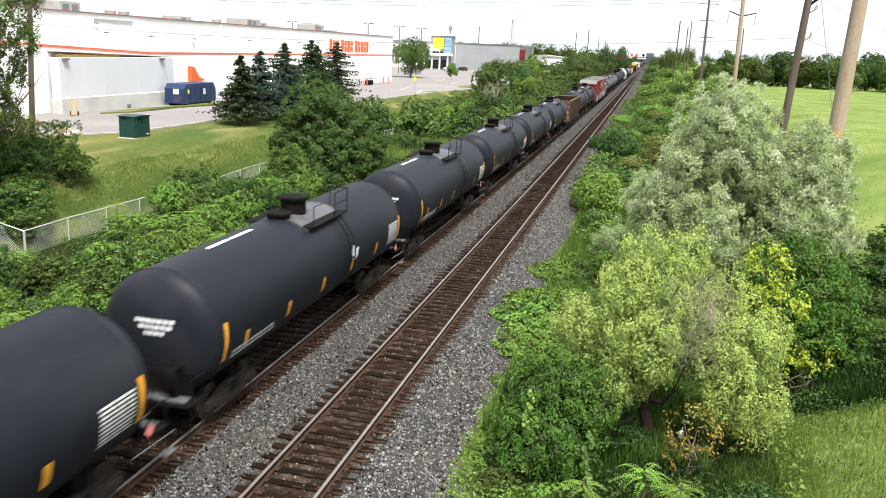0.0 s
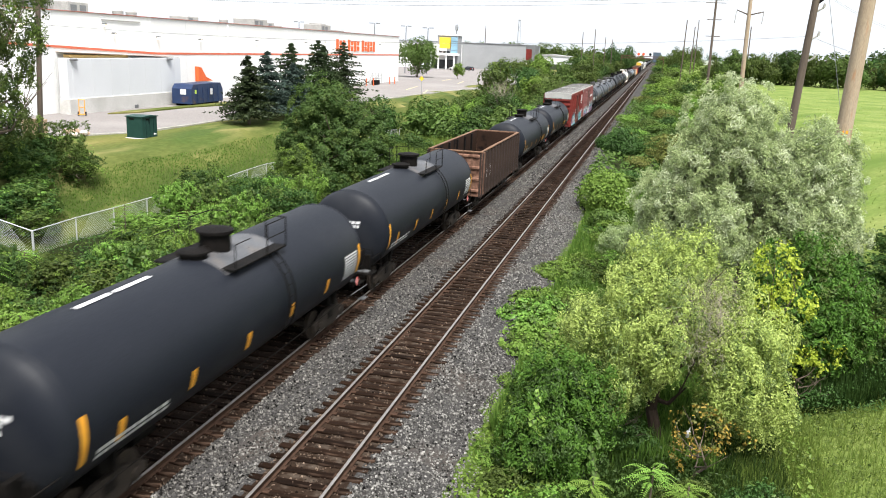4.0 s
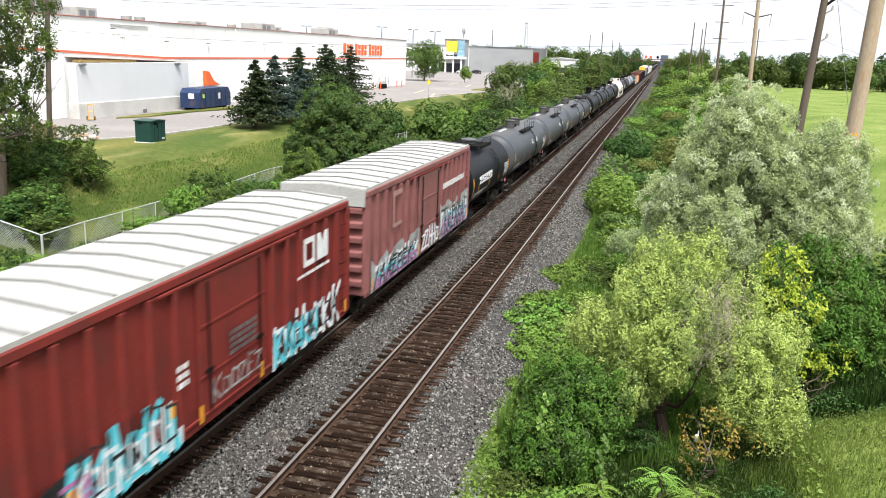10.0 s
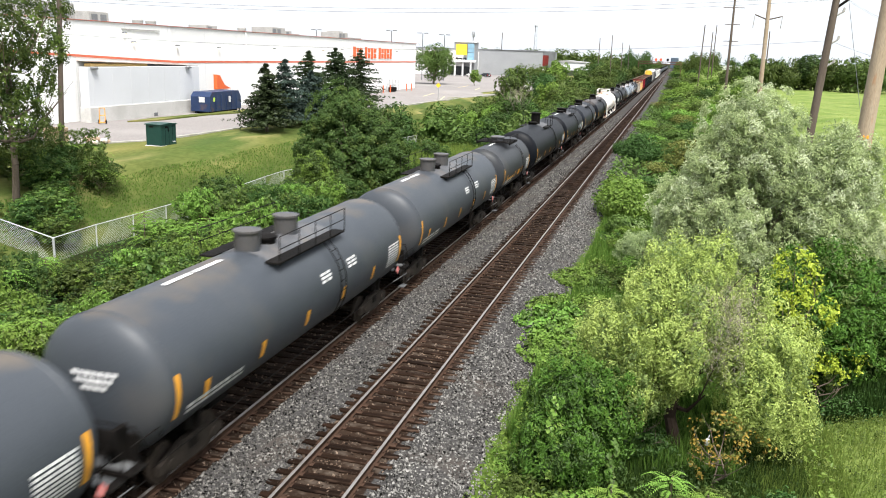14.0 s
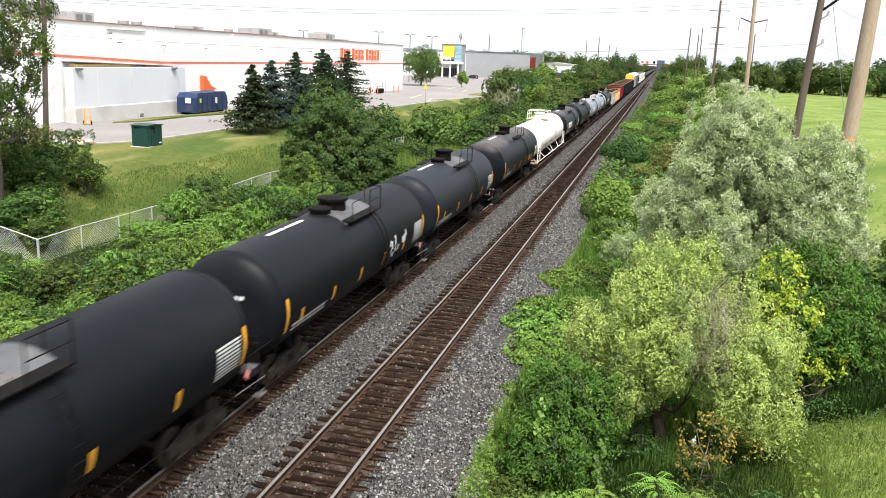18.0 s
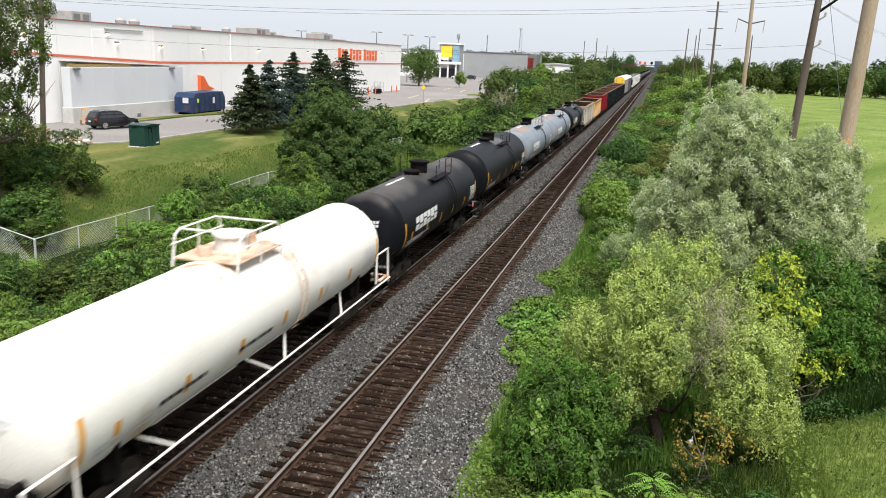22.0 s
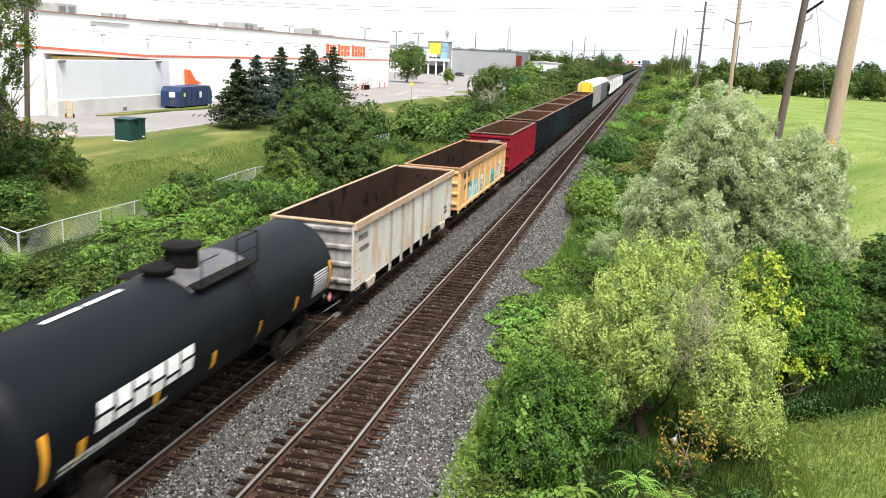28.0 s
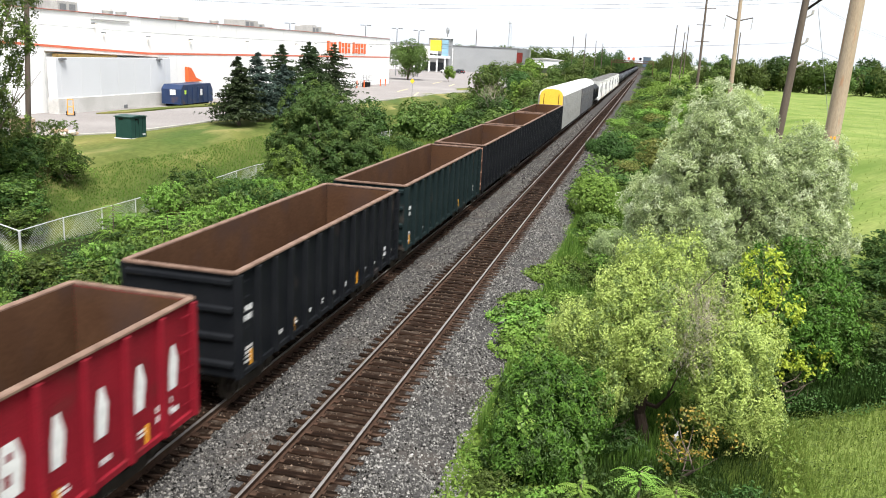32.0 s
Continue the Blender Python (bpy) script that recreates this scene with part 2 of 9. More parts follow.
GON_ORANGE = surface("faded_orange_gondola_paint", (0.6324, 0.3672, 0.1428), (0.561, 0.3366, 0.153), 0.65, scale=0.9, fine=25, bump=0.1, stain=(0.36, 0.17, 0.08), stain_scale=1.2, stretch=(1, 1, 0.3), stain_edge=(0.55, 0.75))
GON_RUST = surface("peeling_rust", (0.055, 0.028, 0.02), (0.3, 0.17, 0.12), 0.85, scale=3.2, fine=15, bump=0.25, stain=(0.05, 0.024, 0.018), stain_scale=2.6, spec=0.06)
RIM_WORN = surface("worn_top_rail_steel", (0.4, 0.24, 0.14), (0.27, 0.14, 0.075), 0.75, scale=2.5, fine=25, bump=0.15)
INSIDE_LIGHT = surface("brown_rust_gondola_lining", (0.058, 0.029, 0.016), (0.082, 0.042, 0.023), 0.9, scale=0.6, fine=12, bump=0.2, stain=(0.05, 0.03, 0.024), stain_scale=0.5, spec=0.06)
GON_INSIDE = surface("rusty_gondola_inside", (0.024, 0.0145, 0.0105), (0.04, 0.0225, 0.0155), 0.9, scale=0.6, fine=12, bump=0.2, stain=(0.006, 0.005, 0.005), stain_scale=0.9, stain_edge=(0.58, 0.66), spec=0.06)
RACK_GREY = surface("grey_autorack_panel", (0.26, 0.26, 0.25), (0.2, 0.2, 0.19), 0.6, scale=1, fine=20, bump=0.08)
RACK_YELLOW = surface("yellow_end_panel", (0.8, 0.5, 0.06), (0.75, 0.45, 0.05), 0.5, scale=1, fine=20, bump=0.03)
CAR_WHITE = surface("white_wagon_paint", (0.68, 0.68, 0.66), (0.58, 0.58, 0.57), 0.55, scale=0.8, fine=20, bump=0.05)
GRAF_BLUE = surface("turquoise_spray_paint", (0.07, 0.42, 0.5), (0.12, 0.52, 0.62), 0.5, scale=3, fine=30, bump=0.01)
GRAF_GREY = surface("silver_spray_paint", (0.36, 0.37, 0.36), (0.24, 0.25, 0.25), 0.5, scale=3, fine=30, bump=0.01, stain=(0.08, 0.07, 0.07), stain_scale=2)
GRAF_VIOLET = surface("violet_spray_paint", (0.3, 0.1, 0.24), (0.4, 0.2, 0.36), 0.5, scale=3, fine=30, bump=0.01)
GRAF_BLACK = surface("black_spray_paint", (0.015, 0.015, 0.018), (0.03, 0.03, 0.03), 0.5, scale=3, fine=30, bump=0.01)
GRAF_WHITE = surface("white_spray_paint", (0.7, 0.72, 0.74), (0.55, 0.6, 0.65), 0.5, scale=3, fine=30, bump=0.01)
GRAF_LIME = surface("lime_spray_paint", (0.5, 0.52, 0.14), (0.4, 0.44, 0.12), 0.5, scale=3, fine=30, bump=0.01)
HANDRAIL_PALE = surface("worn_galvanised_handrail", (0.15, 0.155, 0.16), (0.09, 0.09, 0.093), 0.5, metal=0.3, scale=3, fine=30, bump=0.05)
WALL_PANEL = surface("pale_grey_store_panels", (0.79, 0.785, 0.77), (0.75, 0.745, 0.735), 0.8, scale=0.2, fine=120, bump=0.01)
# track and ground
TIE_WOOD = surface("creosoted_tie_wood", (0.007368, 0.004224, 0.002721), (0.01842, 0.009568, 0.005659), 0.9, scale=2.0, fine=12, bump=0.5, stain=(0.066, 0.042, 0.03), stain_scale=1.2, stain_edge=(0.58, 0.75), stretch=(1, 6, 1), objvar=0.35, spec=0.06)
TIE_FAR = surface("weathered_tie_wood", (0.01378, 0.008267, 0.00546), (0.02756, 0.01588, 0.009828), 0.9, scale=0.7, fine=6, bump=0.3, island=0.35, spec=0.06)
STONE = surface("crushed_limestone", (0.024, 0.023, 0.022), (0.21, 0.203, 0.192), 0.95, scale=9, fine=40, bump=0.3, island=0.97, spec=0.06)
STONE_BROWN = surface("rust_stained_stone", (0.04641, 0.03063, 0.02193), (0.1315, 0.09846, 0.07536), 0.95, scale=3, fine=30, bump=0.3, island=0.95, spec=0.06)
BED_BROWN = surface("oily_brown_trackbed", (0.01539, 0.00968, 0.007054), (0.03078, 0.01937, 0.01283), 0.95, scale=0.8, fine=18, bump=0.9, stain=(0.06, 0.046, 0.036), stain_scale=3, spec=0.06)
LAWN = surface("mown_lawn_grass", (0.056, 0.086, 0.02), (0.145, 0.14, 0.042), 0.95, scale=0.2, fine=5, bump=0.6, stain=(0.22, 0.19, 0.08), stain_scale=0.3, stain_edge=(0.5, 0.72), spec=0.06, stretch=(1.0, 0.3, 1.0))
BANK_LAWN = surface("darker_bank_grass", (0.034, 0.058, 0.013), (0.082, 0.098, 0.025), 0.95, scale=0.25, fine=6, bump=0.7, stain=(0.12, 0.125, 0.036), stain_scale=0.35, stain_edge=(0.48, 0.75), spec=0.06, stretch=(1.0, 0.4, 1.0))
ROUGH_GRASS = surface("rough_bank_grass", (0.038, 0.068, 0.012), (0.068, 0.105, 0.018), 0.95, scale=0.5, fine=7, bump=0.8, stain=(0.05, 0.08, 0.014), stain_scale=0.3, spec=0.06)
FIELD = surface("bright_meadow_grass", (0.115, 0.172, 0.036), (0.195, 0.232, 0.07), 0.95, scale=0.3, fine=3, bump=0.6, stain=(0.085, 0.13, 0.027), stain_scale=0.22, stain_edge=(0.46, 0.7), spec=0.06)
# Near-black soil: shade below bushes and scrub is mixed into this colour
UNDER = surface("shade_darkened_undergrowth_soil", (0.0126, 0.018, 0.0054), (0.0198, 0.027, 0.0072), 0.95, scale=0.7, fine=7, bump=0.8, spec=0.06)
ASPHALT = surface("sunbleached_asphalt", (0.225, 0.207, 0.2), (0.195, 0.18, 0.173), 0.9, scale=0.15, fine=8, bump=0.1, stain=(0.235, 0.22, 0.21), stain_scale=0.08)
CONCRETE = surface("pale_concrete", (0.56, 0.55, 0.53), (0.48, 0.47, 0.45), 0.85, scale=0.5, fine=9, bump=0.15, stain=(0.38, 0.37, 0.35), stain_scale=0.3)
# buildings and street things
JOINT_PALE = surface("pale_wall_joint", (0.66, 0.66, 0.66), (0.6, 0.6, 0.6), 0.8, scale=0.2, fine=60, bump=0.01)
WALL_WHITE = surface("white_store_wall", (0.88, 0.88, 0.87), (0.85, 0.85, 0.84), 0.8, scale=0.2, fine=120, bump=0.01)
WALL_GREY = surface("grey_metal_wall", (0.306, 0.3145, 0.323), (0.272, 0.2805, 0.289), 0.7, scale=0.3, fine=6, bump=0.05)
COPING_RED = surface("dull_red_coping", (0.42, 0.13, 0.09), (0.36, 0.12, 0.09), 0.7, scale=1, fine=12, bump=0.02)
WALL_DARK = surface("dark_grey_wall", (0.17, 0.175, 0.18), (0.14, 0.145, 0.15), 0.7, scale=0.3, fine=6, bump=0.05)
ORANGE_PAINT = surface("orange_red_paint", (0.72, 0.14, 0.04), (0.64, 0.12, 0.04), 0.6, scale=1, fine=12, bump=0.03)
ROOF_DARK = surface("flat_roof_membrane", (0.4, 0.39, 0.38), (0.34, 0.33, 0.32), 0.9, scale=0.3, fine=5, bump=0.1)
METAL_GREY = surface("galvanised_metal", (0.336, 0.344, 0.352), (0.28, 0.288, 0.296), 0.5, metal=0.5, scale=2, fine=25, bump=0.05)
METAL_DULL = surface("dull_roof_unit_metal", (0.36, 0.35, 0.33), (0.28, 0.27, 0.26), 0.7, scale=1, fine=12, bump=0.05)
GREEN_BOX = surface("dark_green_cabinet_paint", (0.0102, 0.0425, 0.034), (0.0153, 0.051, 0.0425), 0.45, scale=1.5, fine=25, bump=0.03)
BLUE_BIN = surface("navy_compactor_paint", (0.0176, 0.032, 0.08), (0.024, 0.044, 0.104), 0.5, scale=1.2, fine=20, bump=0.05, stain=(0.1, 0.06, 0.05), stain_scale=0.8, stain_edge=(0.6, 0.75))
WOOD_POLE = surface("dark_weathered_pole_wood", (0.088, 0.068, 0.056), (0.128, 0.1, 0.08), 0.9, scale=1.2, fine=15, bump=0.4, stretch=(3, 3, 0.3))
TAN_POLE = surface("tan_weathered_pole_wood", (0.306, 0.2295, 0.1615), (0.357, 0.289, 0.221), 0.9, scale=0.9, fine=12, bump=0.3, stretch=(2, 2, 0.3), stain=(0.3, 0.14, 0.07), stain_scale=1.3, stain_edge=(0.6, 0.75))
GLASS_DARK = surface("dark_window_glass", (0.02, 0.025, 0.03), (0.03, 0.035, 0.04), 0.08, scale=1, fine=5, bump=0.0, spec=0.5)
BLUE_PANEL = surface("blue_facade_panel", (0.22, 0.36, 0.45), (0.18, 0.32, 0.42), 0.5, scale=0.5, fine=6, bump=0.02)
YELLOW_SIGN = surface("yellow_sign_panel", (0.8, 0.55, 0.05), (0.75, 0.5, 0.04), 0.5, scale=0.5, fine=6, bump=0.02)
BARK = surface("grey_brown_bark", (0.11, 0.085, 0.065), (0.16, 0.13, 0.1), 0.95, scale=3, fine=20, bump=0.6, stretch=(1, 1, 0.3))
CARDBOARD = surface("brown_cardboard", (0.42, 0.31, 0.21), (0.36, 0.26, 0.18), 0.85, scale=2, fine=12, bump=0.05)
CAR_BLACK = surface("black_car_paint", (0.01, 0.01, 0.012), (0.013, 0.013, 0.015), 0.15, scale=1, fine=10, bump=0.0, spec=0.35)
CAR_SILVER = surface("silver_car_paint", (0.5, 0.5, 0.52), (0.46, 0.46, 0.48), 0.25, metal=0.4, scale=1, fine=10, bump=0.0)
TYRE = surface("tyre_rubber", (0.015, 0.015, 0.015), (0.022, 0.022, 0.022), 0.85, scale=4, fine=25, bump=0.1)
LAMP_RED = surface("red_lens", (0.5, 0.02, 0.02), (0.45, 0.02, 0.02), 0.2, scale=4, fine=25, bump=0.0)
LINE_YELLOW = surface("faded_yellow_road_paint", (0.6, 0.5, 0.25), (0.5, 0.43, 0.25), 0.8, scale=1, fine=10, bump=0.02)
# leaves
LEAF_MID = leaf("mid_green_leaves", (0.056, 0.092, 0.021), (0.09, 0.135, 0.031))
LEAF_DARK = leaf("deep_green_leaves", (0.034, 0.07, 0.017), (0.056, 0.104, 0.025), 0.3)
LEAF_LIGHT = leaf("fresh_green_leaves", (0.1, 0.188, 0.03), (0.16, 0.255, 0.05))
LEAF_WILLOW = leaf("pale_willow_leaves", (0.28, 0.37, 0.098), (0.43, 0.52, 0.155), 0.38, 0.08)
LEAF_SILVER = leaf("silver_green_leaves", (0.31, 0.38, 0.175), (0.46, 0.52, 0.28), 0.45, 0.08)
LEAF_WILLOW_GREEN = leaf("green_willow_leaves", (0.12, 0.18, 0.052), (0.2, 0.27, 0.09), 0.33, 0.08)
LEAF_SILVER_DARK = leaf("grey_green_willow_leaves", (0.19, 0.245, 0.115), (0.31, 0.36, 0.19), 0.4, 0.08)
LEAF_SILVER_PALE = leaf("pale_silver_willow_leaves", (0.44, 0.5, 0.3), (0.58, 0.62, 0.43), 0.45, 0.08)
LEAF_BUSH = leaf("glossy_green_leaves", (0.045, 0.112, 0.016), (0.085, 0.18, 0.028), 0.3, 0.1)
MEADOW_TUFT = leaf("yellow_green_meadow_weeds", (0.135, 0.18, 0.036), (0.26, 0.295, 0.082), 0.4, 0.1)
# the bark pattern again in a much darker brown, for the willow's trunk
BARK_DARK = surface("dark_brown_bark", (0.035, 0.024, 0.018), (0.06, 0.042, 0.032), 0.95, scale=3, fine=20, bump=0.6, stretch=(1, 1, 0.3))
LEAF_LIME = leaf("lime_yellow_leaves", (0.24, 0.35, 0.03), (0.4, 0.5, 0.07), 0.35, 0.1)
LEAF_OLIVE = leaf("olive_brown_leaves", (0.0992, 0.1178, 0.0248), (0.1612, 0.1674, 0.0496), 0.3)
LEAF_RUST = leaf("withered_golden_leaves", (0.2, 0.14, 0.03), (0.33, 0.25, 0.05), 0.3)
LEAF_SPRUCE = leaf("spruce_needles", (0.022, 0.037, 0.014), (0.04, 0.06, 0.024), 0.15, 0.15)
LEAF_SPRUCE_BLUE = leaf("blue_spruce_needles", (0.03, 0.048, 0.038), (0.05, 0.075, 0.06), 0.15, 0.15)
GRASS_BLADE = leaf("meadow_grass_blades", (0.12, 0.18, 0.03), (0.2, 0.25, 0.06), 0.45, 0.1)
TWIG = surface("bare_grey_twigs", (0.2, 0.17, 0.14), (0.26, 0.22, 0.18), 0.9, scale=4, fine=20, bump=0.1)
LEAF_ROUND = leaf("yellow_green_leaves", (0.044, 0.084, 0.02), (0.075, 0.122, 0.032), 0.25, 0.05)
# Blades darkened: the shade below willow and trees is in their colour
GRASS_DARKENED = leaf("shade_darkened_grass_blades", (0.018, 0.037, 0.008), (0.034, 0.06, 0.013), 0.25, 0.1)
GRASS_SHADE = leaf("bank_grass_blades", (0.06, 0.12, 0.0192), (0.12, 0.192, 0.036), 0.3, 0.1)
WIRE = surface("black_power_cable", (0.1, 0.1, 0.11), (0.13, 0.13, 0.13), 0.5, scale=3, fine=20, bump=0.0)
STONE_DIRTY = surface("dirty_crushed_limestone", (0.019, 0.018, 0.017), (0.155, 0.148, 0.138), 0.95, scale=9, fine=40, bump=0.3, island=0.97, spec=0.06)
RIM_DARK = surface("brown_rusty_top_rail", (0.2, 0.13, 0.098), (0.11, 0.066, 0.048), 0.8, scale=2.5, fine=25, bump=0.15)
RIB_CREAM = surface("grime_stained_cream_post", (0.25, 0.22, 0.185), (0.35, 0.31, 0.26), 0.7, scale=1.5, fine=25, bump=0.1, stretch=(1, 1, 0.3))
RIM_BROWN = surface("brown_worn_top_rail", (0.2, 0.115, 0.07), (0.11, 0.062, 0.04), 0.75, scale=2.5, fine=25, bump=0.15)
RIM_CREAM = surface("rust_flecked_cream_rail", (0.46, 0.35, 0.25), (0.36, 0.235, 0.15), 0.7, scale=2.5, fine=25, bump=0.15, stain=(0.4, 0.2, 0.1), stain_scale=3)

# ---- mesh tools ----
class Shape:
    """Collects vertices and faces of one mesh."""

    def __init__(self):
        self.v, self.f = [], []

    def add(self, verts, faces):
        k = len(self.v)
        self.v += [tuple(p) for p in verts]
        self.f += [tuple(i + k for i in q) for q in faces]
        return self

    def box(self, c, s, chamfer=0.0, turn=None):
        """A box of size s about c, with chamfered edges."""
        h = [x / 2 for x in s]
        if not chamfer:
            vs = [(sx * h[0], sy * h[1], sz * h[2]) for sx in (-1, 1) for sy in (-1, 1) for sz in (-1, 1)]
            fs = [(0, 1, 3, 2), (4, 6, 7, 5), (0, 4, 5, 1), (2, 3, 7, 6), (0, 2, 6, 4), (1, 5, 7, 3)]
        else:
            e = min(chamfer, *(x * 0.45 for x in h))
            vs, at = [], {}
            for sx in (-1, 1):
                for sy in (-1, 1):
                    for sz in (-1, 1):
                        for ax in range(3):
                            p = [sx * (h[0] - e), sy * (h[1] - e), sz * (h[2] - e)]
                            p[ax] = (sx, sy, sz)[ax] * h[ax]
                            at[sx, sy, sz, ax] = len(vs)
                            vs.append(tuple(p))
            fs = []
            for ax in range(3):
                a, b = [i for i in range(3) if i != ax]
                for sg in (-1, 1):
                    q = []
                    for u, w in ((-1, -1), (1, -1), (1, 1), (-1, 1)):
                        s3 = [0, 0, 0]
                        s3[ax], s3[a], s3[b] = sg, u, w
                        q.append(at[(*s3, ax)])
                    fs.append(tuple(q))
            for ax in range(3):
                a, b = [i for i in range(3) if i != ax]
                for u in (-1, 1):
                    for w in (-1, 1):
                        lo, hi = [0, 0, 0], [0, 0, 0]
                        lo[ax], lo[a], lo[b] = -1, u, w
                        hi[ax], hi[a], hi[b] = 1, u, w
                        fs.append((at[(*lo, a)], at[(*hi, a)], at[(*hi, b)], at[(*lo, b)]))
            for sx in (-1, 1):
                for sy in (-1, 1):
                    for sz in (-1, 1):
                        fs.append(tuple(at[sx, sy, sz, ax] for ax in range(3)))
        if turn is not None:
            vs = [tuple(turn @ Vector(p)) for p in vs]
        return self.add([(p[0] + c[0], p[1] + c[1], p[2] + c[2]) for p in vs], fs)

    def rod(self, a, b, r0, r1=None, seg=8, caps=True):
        """A round or tapered bar from a to b."""
        a, b = Vector(a), Vector(b)
        r1 = r0 if r1 is None else r1
        d = (b - a).normalized()
        u = d.orthogonal().normalized()
        w = d.cross(u)
        vs = []
        for p, r in ((a, r0), (b, r1)):
            for i in range(seg):
                t = 2 * math.pi * i / seg
                vs.append(p + (u * math.cos(t) + w * math.sin(t)) * r)
        fs = [(i, (i + 1) % seg, seg + (i + 1) % seg, seg + i) for i in range(seg)]
        if caps:
            fs += [tuple(reversed(range(seg))), tuple(range(seg, 2 * seg))]
        return self.add(vs, fs)

    def pipe(self, pts, r, seg=6):
        """One bent round bar through all points."""
        P = [Vector(q) for q in pts]
        n, vs, u = len(P), [], None
        for i, q in enumerate(P):
            d0 = (q - P[i - 1]).normalized() if i else (P[1] - q).normalized()
            d1 = (P[i + 1] - q).normalized() if i < n - 1 else d0
            d = (d0 + d1).normalized() if (d0 + d1).length > 1e-4 else d0
            u = d.orthogonal() if u is None else u - d * u.dot(d)
            u.normalize()
            v = d.cross(u)
            for k in range(seg):
                t = 2 * math.pi * k / seg
                vs.append(q + (u * math.cos(t) + v * math.sin(t)) * r)
        fs = [(i * seg + k, i * seg + (k + 1) % seg, (i + 1) * seg + (k + 1) % seg, (i + 1) * seg + k) for i in range(n - 1) for k in range(seg)]
        return self.add(vs, fs + [tuple(reversed(range(seg))), tuple(range((n - 1) * seg, n * seg))])

    def lathe(self, prof, c, axis="y", seg=48, closed=True):
        """Turns (along, radius) pairs round an axis through c."""
        vs, fs = [], []
        for al, r in prof:
            for i in range(seg):
                t = 2 * math.pi * i / seg
                x, y = r * math.cos(t), r * math.sin(t)
                vs.append({"y": (c[0] + x, c[1] + al, c[2] + y), "z": (c[0] + x, c[1] + y, c[2] + al), "x": (c[0] + al, c[1] + x, c[2] + y)}[axis])
        for k in range(len(prof) - 1):
            for i in range(seg):
                j = (i + 1) % seg
                fs.append((k * seg + i, k * seg + j, (k + 1) * seg + j, (k + 1) * seg + i))
        if closed:
            fs.append(tuple(reversed(range(seg))))
            fs.append(tuple(range((len(prof) - 1) * seg, len(prof) * seg)))
        return self.add(vs, fs)

    def prism(self, outline, axis, lo, hi):
        """Pushes a flat outline along an axis."""
        n = len(outline)
        place = {"x": lambda p, q: (q, p[0], p[1]), "y": lambda p, q: (p[0], q, p[1]), "z": lambda p, q: (p[0], p[1], q)}[axis]
        vs = [place(p, q) for q in (lo, hi) for p in outline]
        fs = [(i, (i + 1) % n, n + (i + 1) % n, n + i) for i in range(n)] + [tuple(reversed(range(n))), tuple(range(n, 2 * n))]
        return self.add(vs, fs)

    def mesh(self, name, material, smooth=True):
        me = bpy.data.meshes.new(name)
        me.from_pydata(self.v, [], self.f)
        bm = bmesh.new()
        bm.from_mesh(me)
        bmesh.ops.recalc_face_normals(bm, faces=bm.faces)
        bm.to_mesh(me)
        bm.free()
        me.materials.append(material)
        if smooth:
            me.polygons.foreach_set("use_smooth", [True] * len(me.polygons))
            me.set_sharp_from_angle(angle=radians(32))
        return me


CACHE = {}


def shared(key, make):
    """A mesh built once and then shared by all alike parts."""
    if key not in CACHE:
        CACHE[key] = make()
    return CACHE[key]


def part(name, shape, material, parent, label="", at=None):
    """One mesh object under a thing or under one of its parts."""
    if isinstance(shape, list):
        return [part(name, q, material, parent, label, at) for q in shape][-1]
    me = shape.mesh(name, material) if isinstance(shape, Shape) else shape
    ob = new(name, me)
    ob.parent = parent
    if at is not None:
        ob.matrix_local = at if isinstance(at, Matrix) else Matrix.Translation(at)
    return tagged(ob, label) if label else ob


def thing(name, m, label, category, group="", kind=""):
    ob = new(name)
    ob.matrix_basis = m if isinstance(m, Matrix) else Matrix.Translation(m)
    ob.empty_display_size = 0.2
    return tagged(ob, label, category, group, kind)


def single(name, shape, material, label="", category="", kind="", group="", at=None):
    """A thing made of one mesh."""
    me = shape.mesh(name, material) if isinstance(shape, Shape) else shape
    ob = new(name, me)
    if at is not None:
        ob.matrix_basis = at if isinstance(at, Matrix) else Matrix.Translation(at)
    return tagged(ob, label, category, group, kind)


def mesh_from(name, verts, faces, material, smooth=False):
    """A large mesh from arrays; faces all with the same number of corners."""
    me = bpy.data.meshes.new(name)
    n, k = faces.shape
    me.vertices.add(len(verts))
    me.vertices.foreach_set("co", np.asarray(verts, np.float32).ravel())
    me.loops.add(n * k)
    me.loops.foreach_set("vertex_index", faces.astype(np.int32).ravel())
    me.polygons.add(n)
    me.polygons.foreach_set("loop_start", np.arange(0, n * k, k, dtype=np.int32))
    me.polygons.foreach_set("use_smooth", np.full(n, smooth))
    me.update(calc_edges=True)
    for mat in material if isinstance(material, (list, tuple)) else [material]:
        me.materials.append(mat)
    return me


# ---- plan, in metres ----
TRAIN_X, TRACK_X = -11.0, -6.87       # centre lines of the two tracks; rail tops at z = 0
STORE_X, STORE_Z = -56.0, 1.7


def smoothstep(a, b, x):
    t = np.clip((x - a) / (b - a), 0, 1)
    return t * t * (3 - 2 * t)


